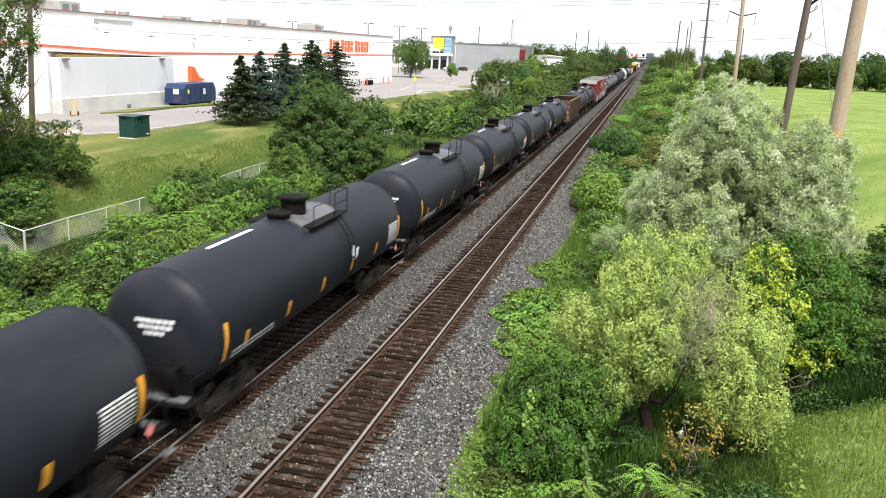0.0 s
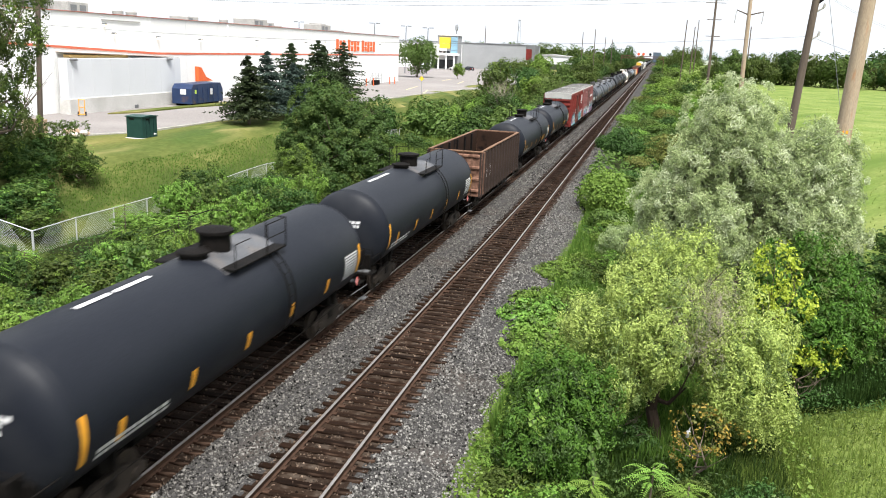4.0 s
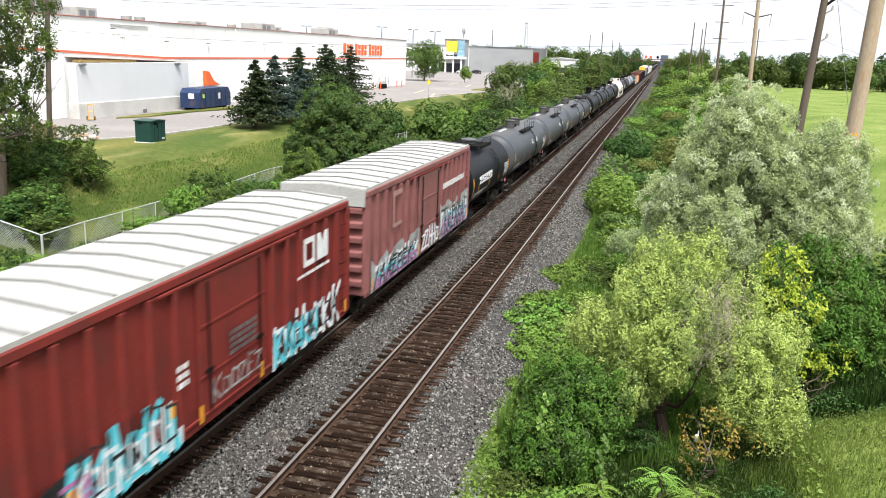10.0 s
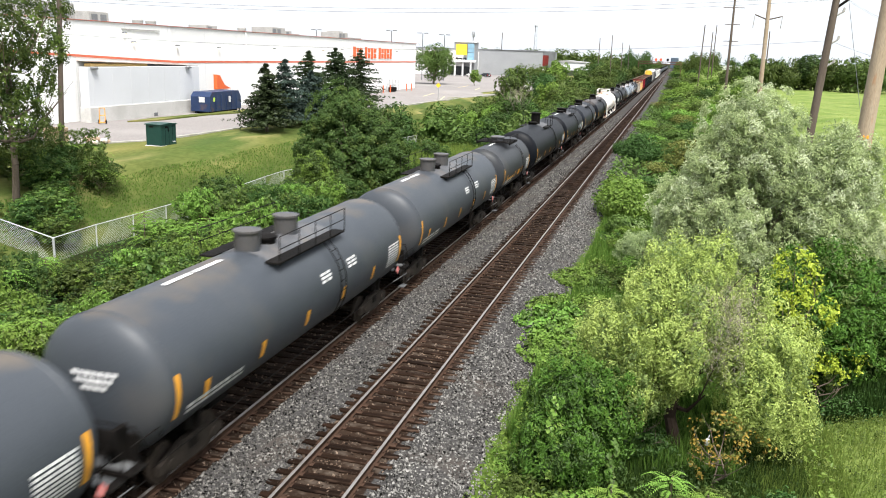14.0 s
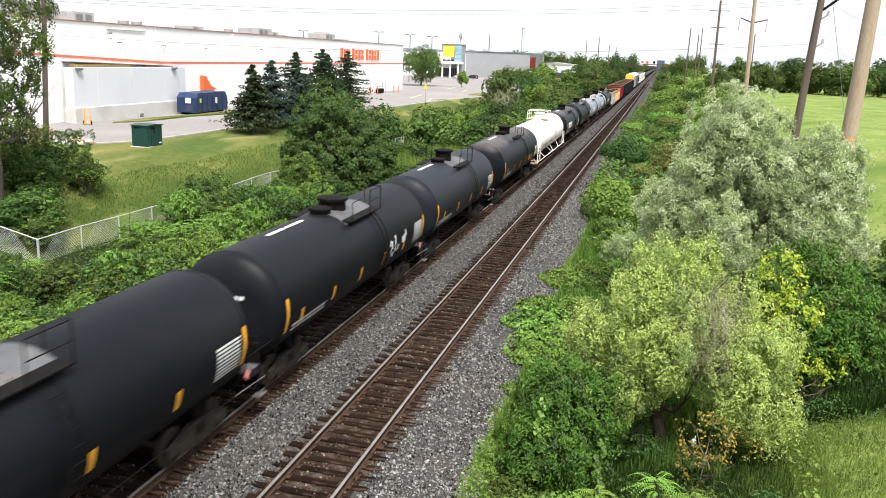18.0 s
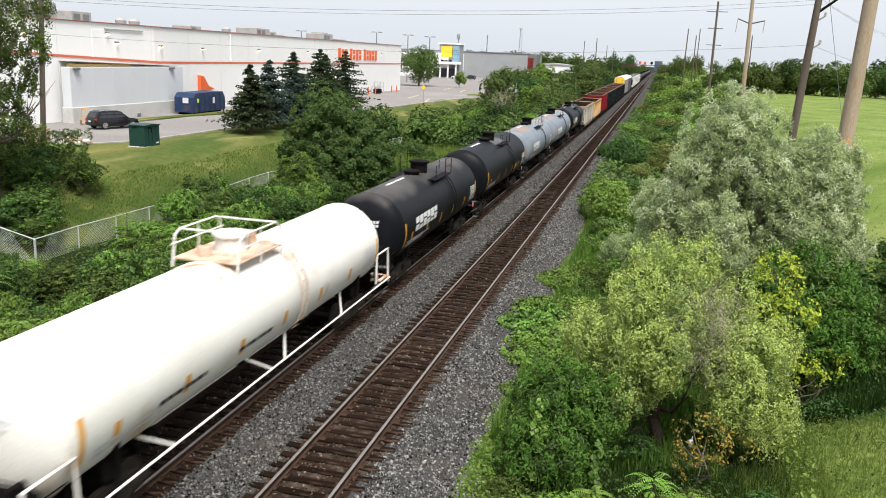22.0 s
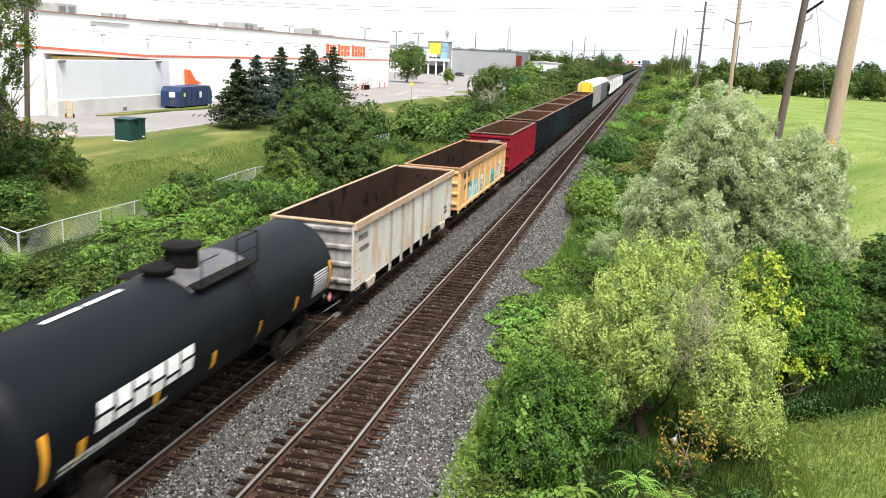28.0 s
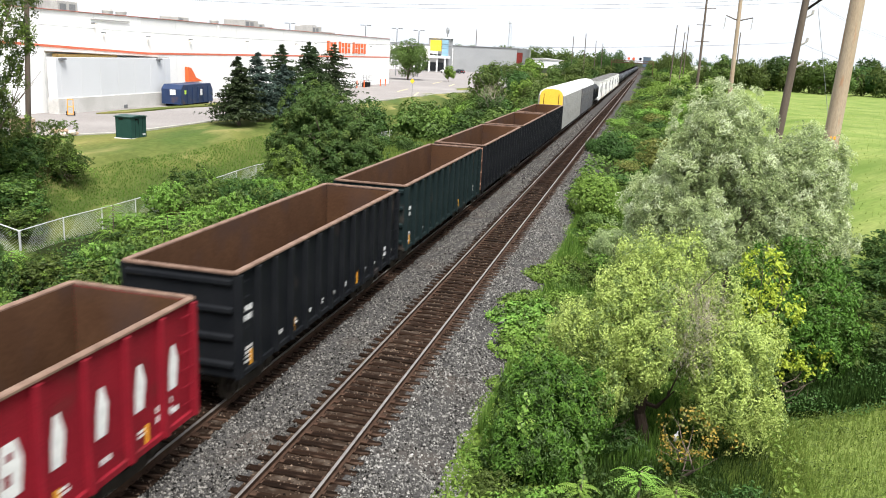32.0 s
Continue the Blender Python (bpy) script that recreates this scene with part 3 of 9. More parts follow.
def ground_z(x, y):
    """Height of the ground: a track bed, a ditch with a fence, a lawn bank up to the store, a bank up to the meadow."""
    x, y = np.asarray(x, float), np.asarray(y, float)
    z = -0.95 + 2.75 * smoothstep(-28.5, -35.5, x) + 4.9 * smoothstep(3.0, 19, x)
    bed = smoothstep(-16.5, -14, x) * (1 - smoothstep(-4.2, -2.6, x))
    z = z + bed * 0.45
    wave = 0.12 * np.sin(x * 0.7 + 1.3 * np.sin(y * 0.21)) * np.sin(y * 0.43) * (1 - bed)
    wave = wave * np.where((x < -39) & (x > -300), 0, 1)
    return z + wave

# ---- ground ----
def build_ground():
    xs = np.concatenate([[-2500, -1200, -600, -320, -200, -140, -100, -80, -66], np.arange(-60, -39, 3.0), np.arange(-38, 20, 0.75), [22, 25, 30, 38, 50, 70, 100, 150, 230, 350, 600, 1200, 2500]])
    ys = np.concatenate([[-400, -150, -60, -25, -8], np.arange(0, 70, 1.0), np.arange(70, 160, 3.0), np.arange(160, 420, 12.0), [450, 520, 620, 760, 950, 1300, 2000, 3500]])
    gx, gy = np.meshgrid(xs, ys)
    vs = np.stack([gx, gy, ground_z(gx, gy)], -1).reshape(-1, 3)
    nx, ny = len(xs), len(ys)
    i, j = np.meshgrid(np.arange(nx - 1), np.arange(ny - 1))
    a = (j * nx + i).ravel()
    fs = np.stack([a, a + 1, a + nx + 1, a + nx], 1)
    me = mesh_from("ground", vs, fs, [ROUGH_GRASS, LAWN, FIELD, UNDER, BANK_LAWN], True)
    cx, cy = (xs[:-1] + xs[1:])[i.ravel()] / 2, (ys[:-1] + ys[1:])[j.ravel()] / 2
    idx = np.zeros(len(fs), np.int32)
    idx[(cx < -28.5)] = 1
    idx[(cx < -28.5) & (cx > -32.0 + 0.9 * np.sin(cy * 0.37) + 0.5 * np.sin(cy * 1.13 + 1) - 0.02 * cy)] = 4
    idx[((cx > 9) & (cy > 30)) | (cx > 3.9 + 0.9 * np.sin(cy * 0.9) + 0.5 * np.sin(cy * 2.1 + 1))] = 2
    # strips under bushes take the soil darkened for shade; far ground reuses it
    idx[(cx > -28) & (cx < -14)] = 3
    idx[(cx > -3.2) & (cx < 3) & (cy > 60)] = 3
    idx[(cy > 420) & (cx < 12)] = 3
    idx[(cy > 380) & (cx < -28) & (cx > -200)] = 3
    me.polygons.foreach_set("material_index", idx)
    tagged(new("ground", me), "grassy ground with mown lawn and green meadow", "ground", kind="structure")


build_ground()


KERB_GREY = surface("weathered_kerb_concrete", (0.36, 0.35, 0.32), (0.29, 0.28, 0.25), 0.9, scale=0.5, fine=9, bump=0.15, stain=(0.2, 0.2, 0.14), stain_scale=0.6)


def paved():
    z = 1.83
    s = Shape()
    # the drive along the store, its near edge a kerb that swings in
    near = [(-60, 30), (-54, 30), (-50, 44.5), (-46.6, 49), (-42.8, 52.7), (-40.9, 56.2), (-40.5, 60), (-40.3, 65), (-40.3, 71), (-39.8, 85), (-38.9, 105), (-38.0, 130), (-36.2, 150), (-33, 175), (-34, 215), (-40, 260), (-56, 330)]
    out = near + [(-190, 330), (-190, 30)]
    s.prism(out, "z", z - 0.4, z)
    single("road", s, ASPHALT, "sunbleached grey asphalt drive beside the store", "road", "structure")
    k = Shape()
    for (x0, y0), (x1, y1) in zip(near[1:-1], near[2:]):
        d = Vector((x1 - x0, y1 - y0, 0))
        turn = Euler((0, 0, math.atan2(d.y, d.x))).to_matrix()
        k.box(((x0 + x1) / 2 + 0.1, (y0 + y1) / 2, z - 0.08), (d.length, 0.22, 0.36), 0.03, turn)
    single("kerb", k, KERB_GREY, "pale concrete kerb edging the drive", "kerb", "structure")
    g = Shape()
    g.prism([(-51.9, 69), (-50.6, 72), (-50.4, 81), (-49, 87), (-48.6, 96), (-50, 98), (-51, 92), (-51.3, 85.5), (-51.9, 78), (-52.2, 73)], "z", z, z + 0.14)
    single("grass_island", g, LAWN, "narrow mown grass strip within the drive", "grass", "structure")
    for x, y, l, a in ((-45, 150, 14, -82), (-39.5, 140, 11, -78), (-50, 196, 16, -84), (-44, 186, 13, -82)):
        p = Shape().box((0, 0, 0), (l, 0.22, 0.008), 0)
        single("parking_line", p, LINE_YELLOW, "faded yellow painted parking line on asphalt", "road marking", "structure", at=pose(x, y, z + 0.006, 0, 0, a))


paved()


# ---- ballast and track ----
def build_ballast():
    rng = np.random.default_rng(4)
    prof = [(-14.6, -0.75), (-13.2, -0.3), (-12.4, -0.2), (-12.2, -0.212), (-9.8, -0.212), (-9.6, -0.19), (-9.0, -0.24), (-8.25, -0.19), (-8.05, -0.212), (-5.7, -0.212), (-5.5, -0.195), (-5.0, -0.23), (-4.4, -0.4), (-3.1, -0.85)]
    ys = np.concatenate([np.arange(-30, 60, 0.75), np.arange(60, 200, 4.0), np.arange(200, 1300, 40.0)])
    px = np.array([p[0] for p in prof])
    pz = np.array([p[1] for p in prof])
    xs = np.concatenate([np.arange(-14.6, -3.1, 0.23), [-3.1]])
    gx, gy = np.meshgrid(xs, ys)
    gz = np.interp(gx, px, pz) + rng.normal(0, 0.016, gx.shape)
    nx, ny = len(xs), len(ys)
    i, j = np.meshgrid(np.arange(nx - 1), np.arange(ny - 1))
    a = (j * nx + i).ravel()
    fs = np.stack([a, a + 1, a + nx + 1, a + nx], 1)
    me = mesh_from("ballast", np.stack([gx, gy, gz], -1).reshape(-1, 3), fs, [BALLAST_BED, BED_BROWN], True)
    cx = (xs[:-1] + xs[1:])[i.ravel()] / 2
    brown = ((cx > -12.5) & (cx < -9.75)) | ((cx > -8.0) & (cx < -5.75))
    me.polygons.foreach_set("material_index", brown.astype(np.int32))
    tagged(new("ballast", me), "grey crushed stone track ballast, brown between rails", "ballast", kind="structure")
    # loose stones lying on the bed
    tet = np.array([(1, 0.2, -0.5), (-0.7, 0.8, -0.4), (-0.5, -0.9, -0.5), (0.1, 0.1, 0.9), (0.8, -0.6, 0.3), (-0.9, 0.1, 0.35)])
    tri = np.array([(0, 1, 3), (1, 5, 3), (5, 2, 3), (2, 4, 3), (4, 0, 3), (0, 4, 2), (0, 2, 1), (1, 2, 5)])

    def stones(name, n, lanes, mat, size, label, y0=8, y1=62):
        lane = rng.choice(len(lanes), n, p=np.array([b - a for a, b in lanes]) / sum(b - a for a, b in lanes))
        lo, hi = np.array([l[0] for l in lanes])[lane], np.array([l[1] for l in lanes])[lane]
        x = lo + (hi - lo) * rng.random(n)
        y = y0 + (y1 - y0) * rng.random(n) ** 1.7
        r = size * (0.55 + 0.9 * rng.random(n) ** 2)
        z = np.interp(x, px, pz) + r * 0.35
        th = rng.random(n) * 6.28
        c, s_ = np.cos(th), np.sin(th)
        sq = 0.6 + 0.6 * rng.random((n, 3))
        base = tet[None] * sq[:, None, :] * r[:, None, None]
        v = np.stack([base[..., 0] * c[:, None] - base[..., 1] * s_[:, None] + x[:, None], base[..., 0] * s_[:, None] + base[..., 1] * c[:, None] + y[:, None], base[..., 2] + z[:, None]], -1)
        f = tri[None] + (np.arange(n) * 6)[:, None, None]
        tagged(new(name, mesh_from(name, v.reshape(-1, 3), f.reshape(-1, 3), mat)), label, "gravel", kind="stuff")

    stones("dirty_ballast_stones", 30000, [(-9.75, -8.0)], STONE_DIRTY, 0.033, "dirty grey crushed stones between the tracks")
    stones("ballast_stones", 40000, [(-5.75, -3.3)], STONE, 0.034, "loose grey crushed stones beside the rails")
    stones("far_ballast_stones", 6000, [(-14.3, -12.3)], STONE, 0.048, "loose grey crushed stones beyond the train track")
    stones("distant_ballast_stones", 9000, [(-9.75, -8.0), (-5.75, -4.2)], STONE_DIRTY, 0.06, "grey crushed stones beside the far rails", 60, 150)
    stones("stained_stones", 17000, [(-12.3, -9.75), (-8.0, -5.75)], STONE_BROWN, 0.032, "rust-stained stones between the ties")


BALLAST_BED = surface("crushed_ballast_bed", (0.022, 0.021, 0.021), (0.075, 0.072, 0.07), 0.95, scale=14, fine=34, bump=1.0, stain=(0.06, 0.05, 0.043), stain_scale=0.5, spec=0.05)
build_ballast()


def rail_shape(y0, y1):
    s = Shape()
    web = [(-0.07, -0.17), (0.07, -0.17), (0.07, -0.158), (0.012, -0.14), (0.012, -0.05), (0.034, -0.04), (0.034, -0.006), (-0.034, -0.006), (-0.034, -0.04), (-0.012, -0.05), (-0.012, -0.14), (-0.07, -0.158)]
    return s.prism(web, "y", y0, y1)


def head_shape(y0, y1):
    return Shape().prism([(-0.037, -0.012), (0.037, -0.012), (0.036, -0.001), (0.026, 0.003), (-0.026, 0.003), (-0.036, -0.001)], "y", y0, y1)


def build_track(x, name, label):
    rng = random.Random(name)
    t = thing(name, (x, 0, 0), label, "railway track", kind="structure")
    for side in (-1, 1):
        r = part("rail", shared("rail", lambda: rail_shape(-40, 1200).mesh("rail", RAIL_RUST, False)), None, t, "rusty steel rail", (side * 0.7525, 0, 0))
        part("rail_head", shared("rail_head", lambda: head_shape(-40, 1200).mesh("rail_head", STEEL_RAIL, False)), None, r, "shiny worn running surface")
    woods = [shared(("tie", k), lambda k=k: Shape().box((0, 0, 0), (2.52 + 0.03 * k, 0.225, 0.17), 0.012 + 0.004 * k).mesh("tie", TIE_WOOD, False)) for k in range(3)]
    plate = shared("tie_plate", lambda: Shape().box((0, 0, 0), (0.33, 0.19, 0.022), 0.006).box((0.12, 0.05, 0.02), (0.03, 0.03, 0.03)).box((-0.12, -0.05, 0.02), (0.03, 0.03, 0.03)).mesh("tie_plate", RAIL_RUST, False))
    y = 8.0
    k = 0
    rest = Shape()
    while y < 420:
        if k < 290:
            tie = part("tie", woods[rng.randrange(3)], None, t, at=pose(rng.gauss(0, 0.045), y, -0.255 + rng.gauss(0, 0.008), 0, 0, rng.gauss(0, 0.9)))
            if k < 90:
                for side in (-1, 1):
                    part("tie_plate", plate, None, tie, at=(side * 0.7525, 0, 0.086))
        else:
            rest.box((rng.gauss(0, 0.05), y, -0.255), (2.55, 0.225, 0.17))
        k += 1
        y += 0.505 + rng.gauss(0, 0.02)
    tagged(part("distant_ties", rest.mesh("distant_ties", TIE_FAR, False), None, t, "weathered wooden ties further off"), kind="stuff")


build_track(TRAIN_X, "track_1", "railway track under the train with wooden ties")
build_track(TRACK_X, "track_2", "empty railway track with shiny rails and wooden ties")

# ---- the train ----
CARS = []          # (car, place along the train at the start)


def arc(y0, y1, a0, a1, r, zc, seg=6, x=0.0):
    """A thin curved sheet on a tank's skin, from angle a0 to a1 (degrees; 0 faces the empty track, 90 is the top)."""
    s = Shape()
    vs = []
    for k in range(seg + 1):
        a = radians(a0 + (a1 - a0) * k / seg)
        for y in (y0, y1):
            vs.append((x + r * math.cos(a), y, zc + r * math.sin(a)))
    s.add(vs, [(2 * k, 2 * k + 1, 2 * k + 3, 2 * k + 2) for k in range(seg)])
    return s


def make_truck(parent, y, simple=False):
    def frame_side():
        out = [(-1.25, 0.36), (-1.25, 0.58), (-0.95, 0.66), (-0.45, 0.84), (0.45, 0.84), (0.95, 0.66), (1.25, 0.58), (1.25, 0.36), (0.9, 0.4), (0.45, 0.24), (-0.45, 0.24), (-0.9, 0.4)]
        return Shape().prism(out, "x", -0.07, 0.07).rod((-0.12, -0.86, 0.46), (0.12, -0.86, 0.46), 0.14, seg=12).rod((-0.12, 0.86, 0.46), (0.12, 0.86, 0.46), 0.14, seg=12).mesh("side_frame", TRUCK_STEEL)

    def wheelset():
        s = Shape()
        for sx in (-1, 1):
            s.lathe([(-0.07, 0.3), (-0.07, 0.45), (-0.03, 0.46), (0.04, 0.46), (0.05, 0.49), (0.07, 0.49), (0.07, 0.3)], (sx * 0.75, 0, 0), "x", 14)
        return s.rod((-1.0, 0, 0), (1.0, 0, 0), 0.085, seg=8).mesh("wheelset", WHEEL_RUST)

    def bolster():
        s = Shape().box((0, 0, 0.62), (2.2, 0.4, 0.3), 0.05)
        for sx in (-1, 1):
            for k in (-0.18, 0, 0.18):
                s.lathe([(0.25, 0.06), (0.3, 0.08), (0.4, 0.06), (0.5, 0.08), (0.6, 0.06)], (sx * 0.98, k, 0), "z", 8)
        return s.mesh("bolster", STEEL_BLACK)

    truck = part("truck", shared("bolster", bolster), None, parent, "grimy black bogie", (0, y, 0))
    for sx in (-1, 1):
        part("side_frame", shared("side_frame", frame_side), None, truck, at=(sx * 1.0, 0, 0))
    for dy in (-0.86, 0.86):
        part("wheelset", shared("wheelset", wheelset), None, truck, "worn brown steel wheels on an axle", (0, dy, 0.46))


def make_coupler(parent, y, sign):
    def shape():
        s = Shape().box((0, -0.35, 0.88), (0.16, 0.75, 0.18), 0.03).box((0, 0.08, 0.88), (0.3, 0.26, 0.3), 0.06)
        return s.pipe([(0.25, -0.2, 0.8), (0.25, 0.05, 0.45), (0.2, 0.25, 0.42)], 0.03).mesh("coupler", STEEL_BLACK)
    part("coupler", shared("coupler", shape), None, parent, at=pose(0, y, 0, 0, 0, 0 if sign > 0 else 180))


def bars(y0, y1, rows, a_hi, a_lo, r, zc, seed, fill=0.8, gap=0.35):
    """Unreadable stencilled writing as rows of short bars on the tank's skin."""
    rng, s = random.Random(seed), Shape()
    step = (a_hi - a_lo) / rows
    for k in range(rows):
        y = y0
        while y < y1 - 0.05:
            w = min(rng.uniform(0.12, 0.34), y1 - y)
            t = arc(y, y + w, a_hi - (k + gap) * step, a_hi - (k + 1) * step, r, zc, 2)
            s.add(t.v, t.f)
            y += w / fill
    return s


def finish(car, s0, s1):
    CARS.append((car, (s0 + s1) / 2 - (0.3 if car.name.startswith("tank_car") else 0.0)))
    return car


def tank_car(s0, s1, paint, label, radius=1.61, zc=2.46, dome="round", marks="plain", seed=0, rail=True, far=False):
    """A tank car; s0 and s1 are the ends of its straight shell."""
    L = s1 - s0
    h = L / 2
    rng = random.Random(seed + 11)
    car = thing("tank_car", (TRAIN_X, 0, 0), label, "tank car", "wagons of the freight train")
    R = radius

    def shell():
        prof = []
        depth = 0.62
        for k in range(9):
            a = math.pi / 2 * k / 8
            prof.append((-h - 0.1 - depth * math.cos(a), max(0.02, R * math.sin(a) ** 0.9)))
        prof[-1] = (-h - 0.1, R)
        prof += [(-h - 0.06, R), (-h + 0.3, R)]
        back = [(-a, r) for a, r in reversed(prof)]
        return Shape().lathe(prof + back, (0, 0, zc), "y", 20 if far else 48).mesh("tank", paint)

    tank = part("tank", shared(("shell", round(L, 2), R, zc, paint.name, far), shell), None, car, "round tank shell with domed ends")
    # rings at the ends of the jacket
    if not far:
        for y in (-h - 0.08, h + 0.08):
            part("jacket_ring", shared(("ring", R, zc, paint.name), lambda: Shape().lathe([(-0.05, R), (-0.03, R + 0.014), (0.03, R + 0.014), (0.05, R)], (0, 0, zc), "y", 56, False).mesh("jacket_ring", paint)), None, tank, at=(0, y, 0))
    # underframe
    ends = h + 1.35

    def sill():
        s = Shape().box((0, 1.4, 0.98), (0.42, 2.6, 0.36), 0.04).box((0, 0, 1.2), (2.3, 0.5, 0.5), 0.08)
        s.prism([(-1.25, 1.0), (1.25, 1.0), (1.3, 1.9), (1.05, 1.55), (0.6, 1.2), (-0.6, 1.2), (-1.05, 1.55), (-1.3, 1.9)], "y", -0.06, 0.06)
        return s.mesh("stub_sill", STEEL_BLACK)
    for sg in (-1, 1):
        part("stub_sill", shared("stub_sill", sill), None, car, at=pose(0, sg * (h - 1.3), 0, 0, 0, 0 if sg > 0 else 180))
    for sg in (-1, 1):
        make_truck(car, sg * (h - 1.3))
        make_coupler(car, sg * (h + 1.45), sg)
    if far:
        d = Shape().lathe([(0, 0.58), (0.42, 0.58), (0.44, 0.66), (0.54, 0.66), (0.56, 0.3)], (0, 0.3, zc + R - 0.06), "z", 16)
        part("dome", shared(("fardome", R, zc), lambda: d.mesh("dome", STEEL_BLACK)), None, car)
        part("walkway", shared(("farwalk", R, zc), lambda: Shape().box((0, 0.9, zc + R + 0.06), (2.0, 2.6, 0.06)).mesh("walkway", STEEL_BLACK)), None, car)
        return finish(car, s0, s1)
    for sg in (-1, 1):
        def platform():
            s = Shape().box((0, h + 1.0, 1.12), (2.7, 0.5, 0.06), 0.01)
            for sx in (-1, 1):
                s.pipe([(sx * 1.33, h + 0.2, 1.15), (sx * 1.33, h + 0.25, 1.75), (sx * 1.33, h + 1.2, 1.75), (sx * 1.33, h + 1.2, 0.55)], 0.018, 5)
                for z in (0.45, 0.8):
                    s.pipe([(sx * 1.33, h + 0.85, z), (sx * 1.33, h + 1.2, z)], 0.014, 4)
            s.pipe([(-1.3, h + 1.28, 1.1), (1.3, h + 1.28, 1.1)], 0.018, 5)
            return s.mesh("end_platform", STEEL_BLACK)
        part("end_platform", shared(("plat", round(L, 1)), platform), None, car, at=pose(0, 0, 0, 0, 0, 0 if sg > 0 else 180))
    part("brake_pipe", shared(("pipe", round(L, 1)), lambda: Shape().pipe([(1.36, -h - 0.6, 0.98), (1.36, h + 0.6, 0.98)], 0.014, 5).pipe([(1.3, -h + 0.4, 1.1), (1.36, -h + 0.4, 0.98)], 0.02, 4).mesh("side_handrail", STEEL_BLACK)), None, car)
    # handrail and brace before each domed end, pale side steps
    for sg in (-1, 1):
        turn = pose(0, 0, 0, 0, 0, 0 if sg > 0 else 180)
        part("end_brace", shared(("brace", round(L, 1), zc), lambda: Shape().box((0, h + 0.62, 1.35), (2.1, 0.08, 0.7), 0.03).box((0.75, h + 0.8, 1.5), (0.12, 0.4, 0.8), 0.02).box((-0.75, h + 0.8, 1.5), (0.12, 0.4, 0.8), 0.02).mesh("end_brace", STEEL_BLACK)), None, car, at=turn)
        part("end_handrail", shared(("erail", round(L, 1)), lambda: Shape().pipe([(-1.25, h + 0.5, 1.15), (-1.2, h + 0.92, 2.0), (1.2, h + 0.92, 2.0), (1.25, h + 0.5, 1.15)], 0.02, 5).mesh("end_handrail", STEEL_BLACK)), None, car, at=turn)
        part("side_step", shared(("sstep", round(L, 1)), lambda: Shape().pipe([(1.42, h - 0.2, 1.02), (1.45, h + 1.3, 0.98)], 0.018, 6).box((1.36, h + 1.15, 0.5), (0.24, 0.42, 0.03), 0.005).mesh("side_step", HANDRAIL_PALE)), None, car, "pale worn handrail and step", turn)
        part("deck_grating", shared(("dgrate", round(L, 1)), lambda: Shape().box((0, h + 1.02, 1.16), (2.3, 0.3, 0.03), 0.005).mesh("deck_grating", HANDRAIL_PALE)), None, car, "worn pale grating of the end platform", turn)
    part("hand_brake", shared(("hbrake", round(L, 1)), lambda: Shape().lathe([(-0.02, 0.24), (0.0, 0.28), (0.02, 0.24)], (0.7, -h - 1.2, 1.75), "y", 16).rod((0.7, -h - 1.2, 1.75), (0.7, -h - 0.9, 1.75), 0.04, seg=6).box((0.7, -h - 1.0, 1.45), (0.1, 0.1, 0.7)).mesh("hand_brake", STEEL_BLACK)), None, car)
    # brake gear slung below
    part("brake_cylinder", shared("brake_cyl", lambda: Shape().rod((0.5, -0.5, 0.85), (0.5, 0.3, 0.85), 0.18, seg=12).box((0.5, -0.9, 0.85), (0.3, 0.4, 0.3), 0.04).box((0.3, 0, 1.05), (0.8, 0.2, 0.2)).mesh("brake_cylinder", STEEL_BLACK)), None, car, at=(0, -h + 3.2, 0))
    part("outlet_valve", shared(("valve", zc, R), lambda: Shape().rod((0, 0, zc - R + 0.05), (0, 0, 0.7), 0.22, 0.14, 12).box((0, 0, 0.75), (0.3, 0.5, 0.25), 0.04).mesh("outlet_valve", STEEL_BLACK)), None, car, at=(0, 0.4, 0))
    top = zc + R
    # top fittings
    if dome in ("round", "tall", "low"):
        r, hh = {"round": (0.42, 0.45), "tall": (0.38, 0.8), "low": (0.48, 0.3)}[dome]
        part("saddle_plate", shared(("saddle", R, zc, paint.name), lambda: arc(-1.1, 1.9, 52, 128, R + 0.012, zc, 12).mesh("saddle_plate", WALK_GREY if paint in (TANK_DARK, TANK_BLACK) else paint)), None, car, "pale worn plate across the tank's top", (0, 0.3, 0))
        dm = part("dome", shared(("dome", r, hh, R, zc), lambda: Shape().lathe([(-0.1, r), (hh, r), (hh + 0.01, r + 0.09), (hh + 0.09, r + 0.09), (hh + 0.1, r), (hh + 0.14, r * 0.55)], (0, 0, top), "z", 24).mesh("dome", STEEL_BLACK)), None, car, "black protective housing with a flanged lid", (0, 0.35, 0))
        part("manway", shared(("manway", R, zc), lambda: Shape().lathe([(-0.08, 0.36), (0.1, 0.36), (0.11, 0.42), (0.17, 0.42), (0.22, 0.25)], (-0.05, -1.0, top), "z", 18).box((-0.05, -0.6, top + 0.14), (0.12, 0.3, 0.08), 0.02).mesh("manway", STEEL_BLACK)), None, car, at=(0, 0.35, 0))
        for sx in (-1, 1):
            part("walkway", shared(("walk", R, zc, sx), lambda: Shape().box((sx * 0.98, 0.75, top - 0.22), (0.42, 3.0, 0.05), 0.01).pipe([(sx * 0.9, -0.4, top - 0.25), (sx * 0.8, -0.4, top - 0.42)], 0.03, 4).pipe([(sx * 0.9, 1.9, top - 0.25), (sx * 0.8, 1.9, top - 0.42)], 0.03, 4).mesh("walkway", STEEL_BLACK)), None, car)
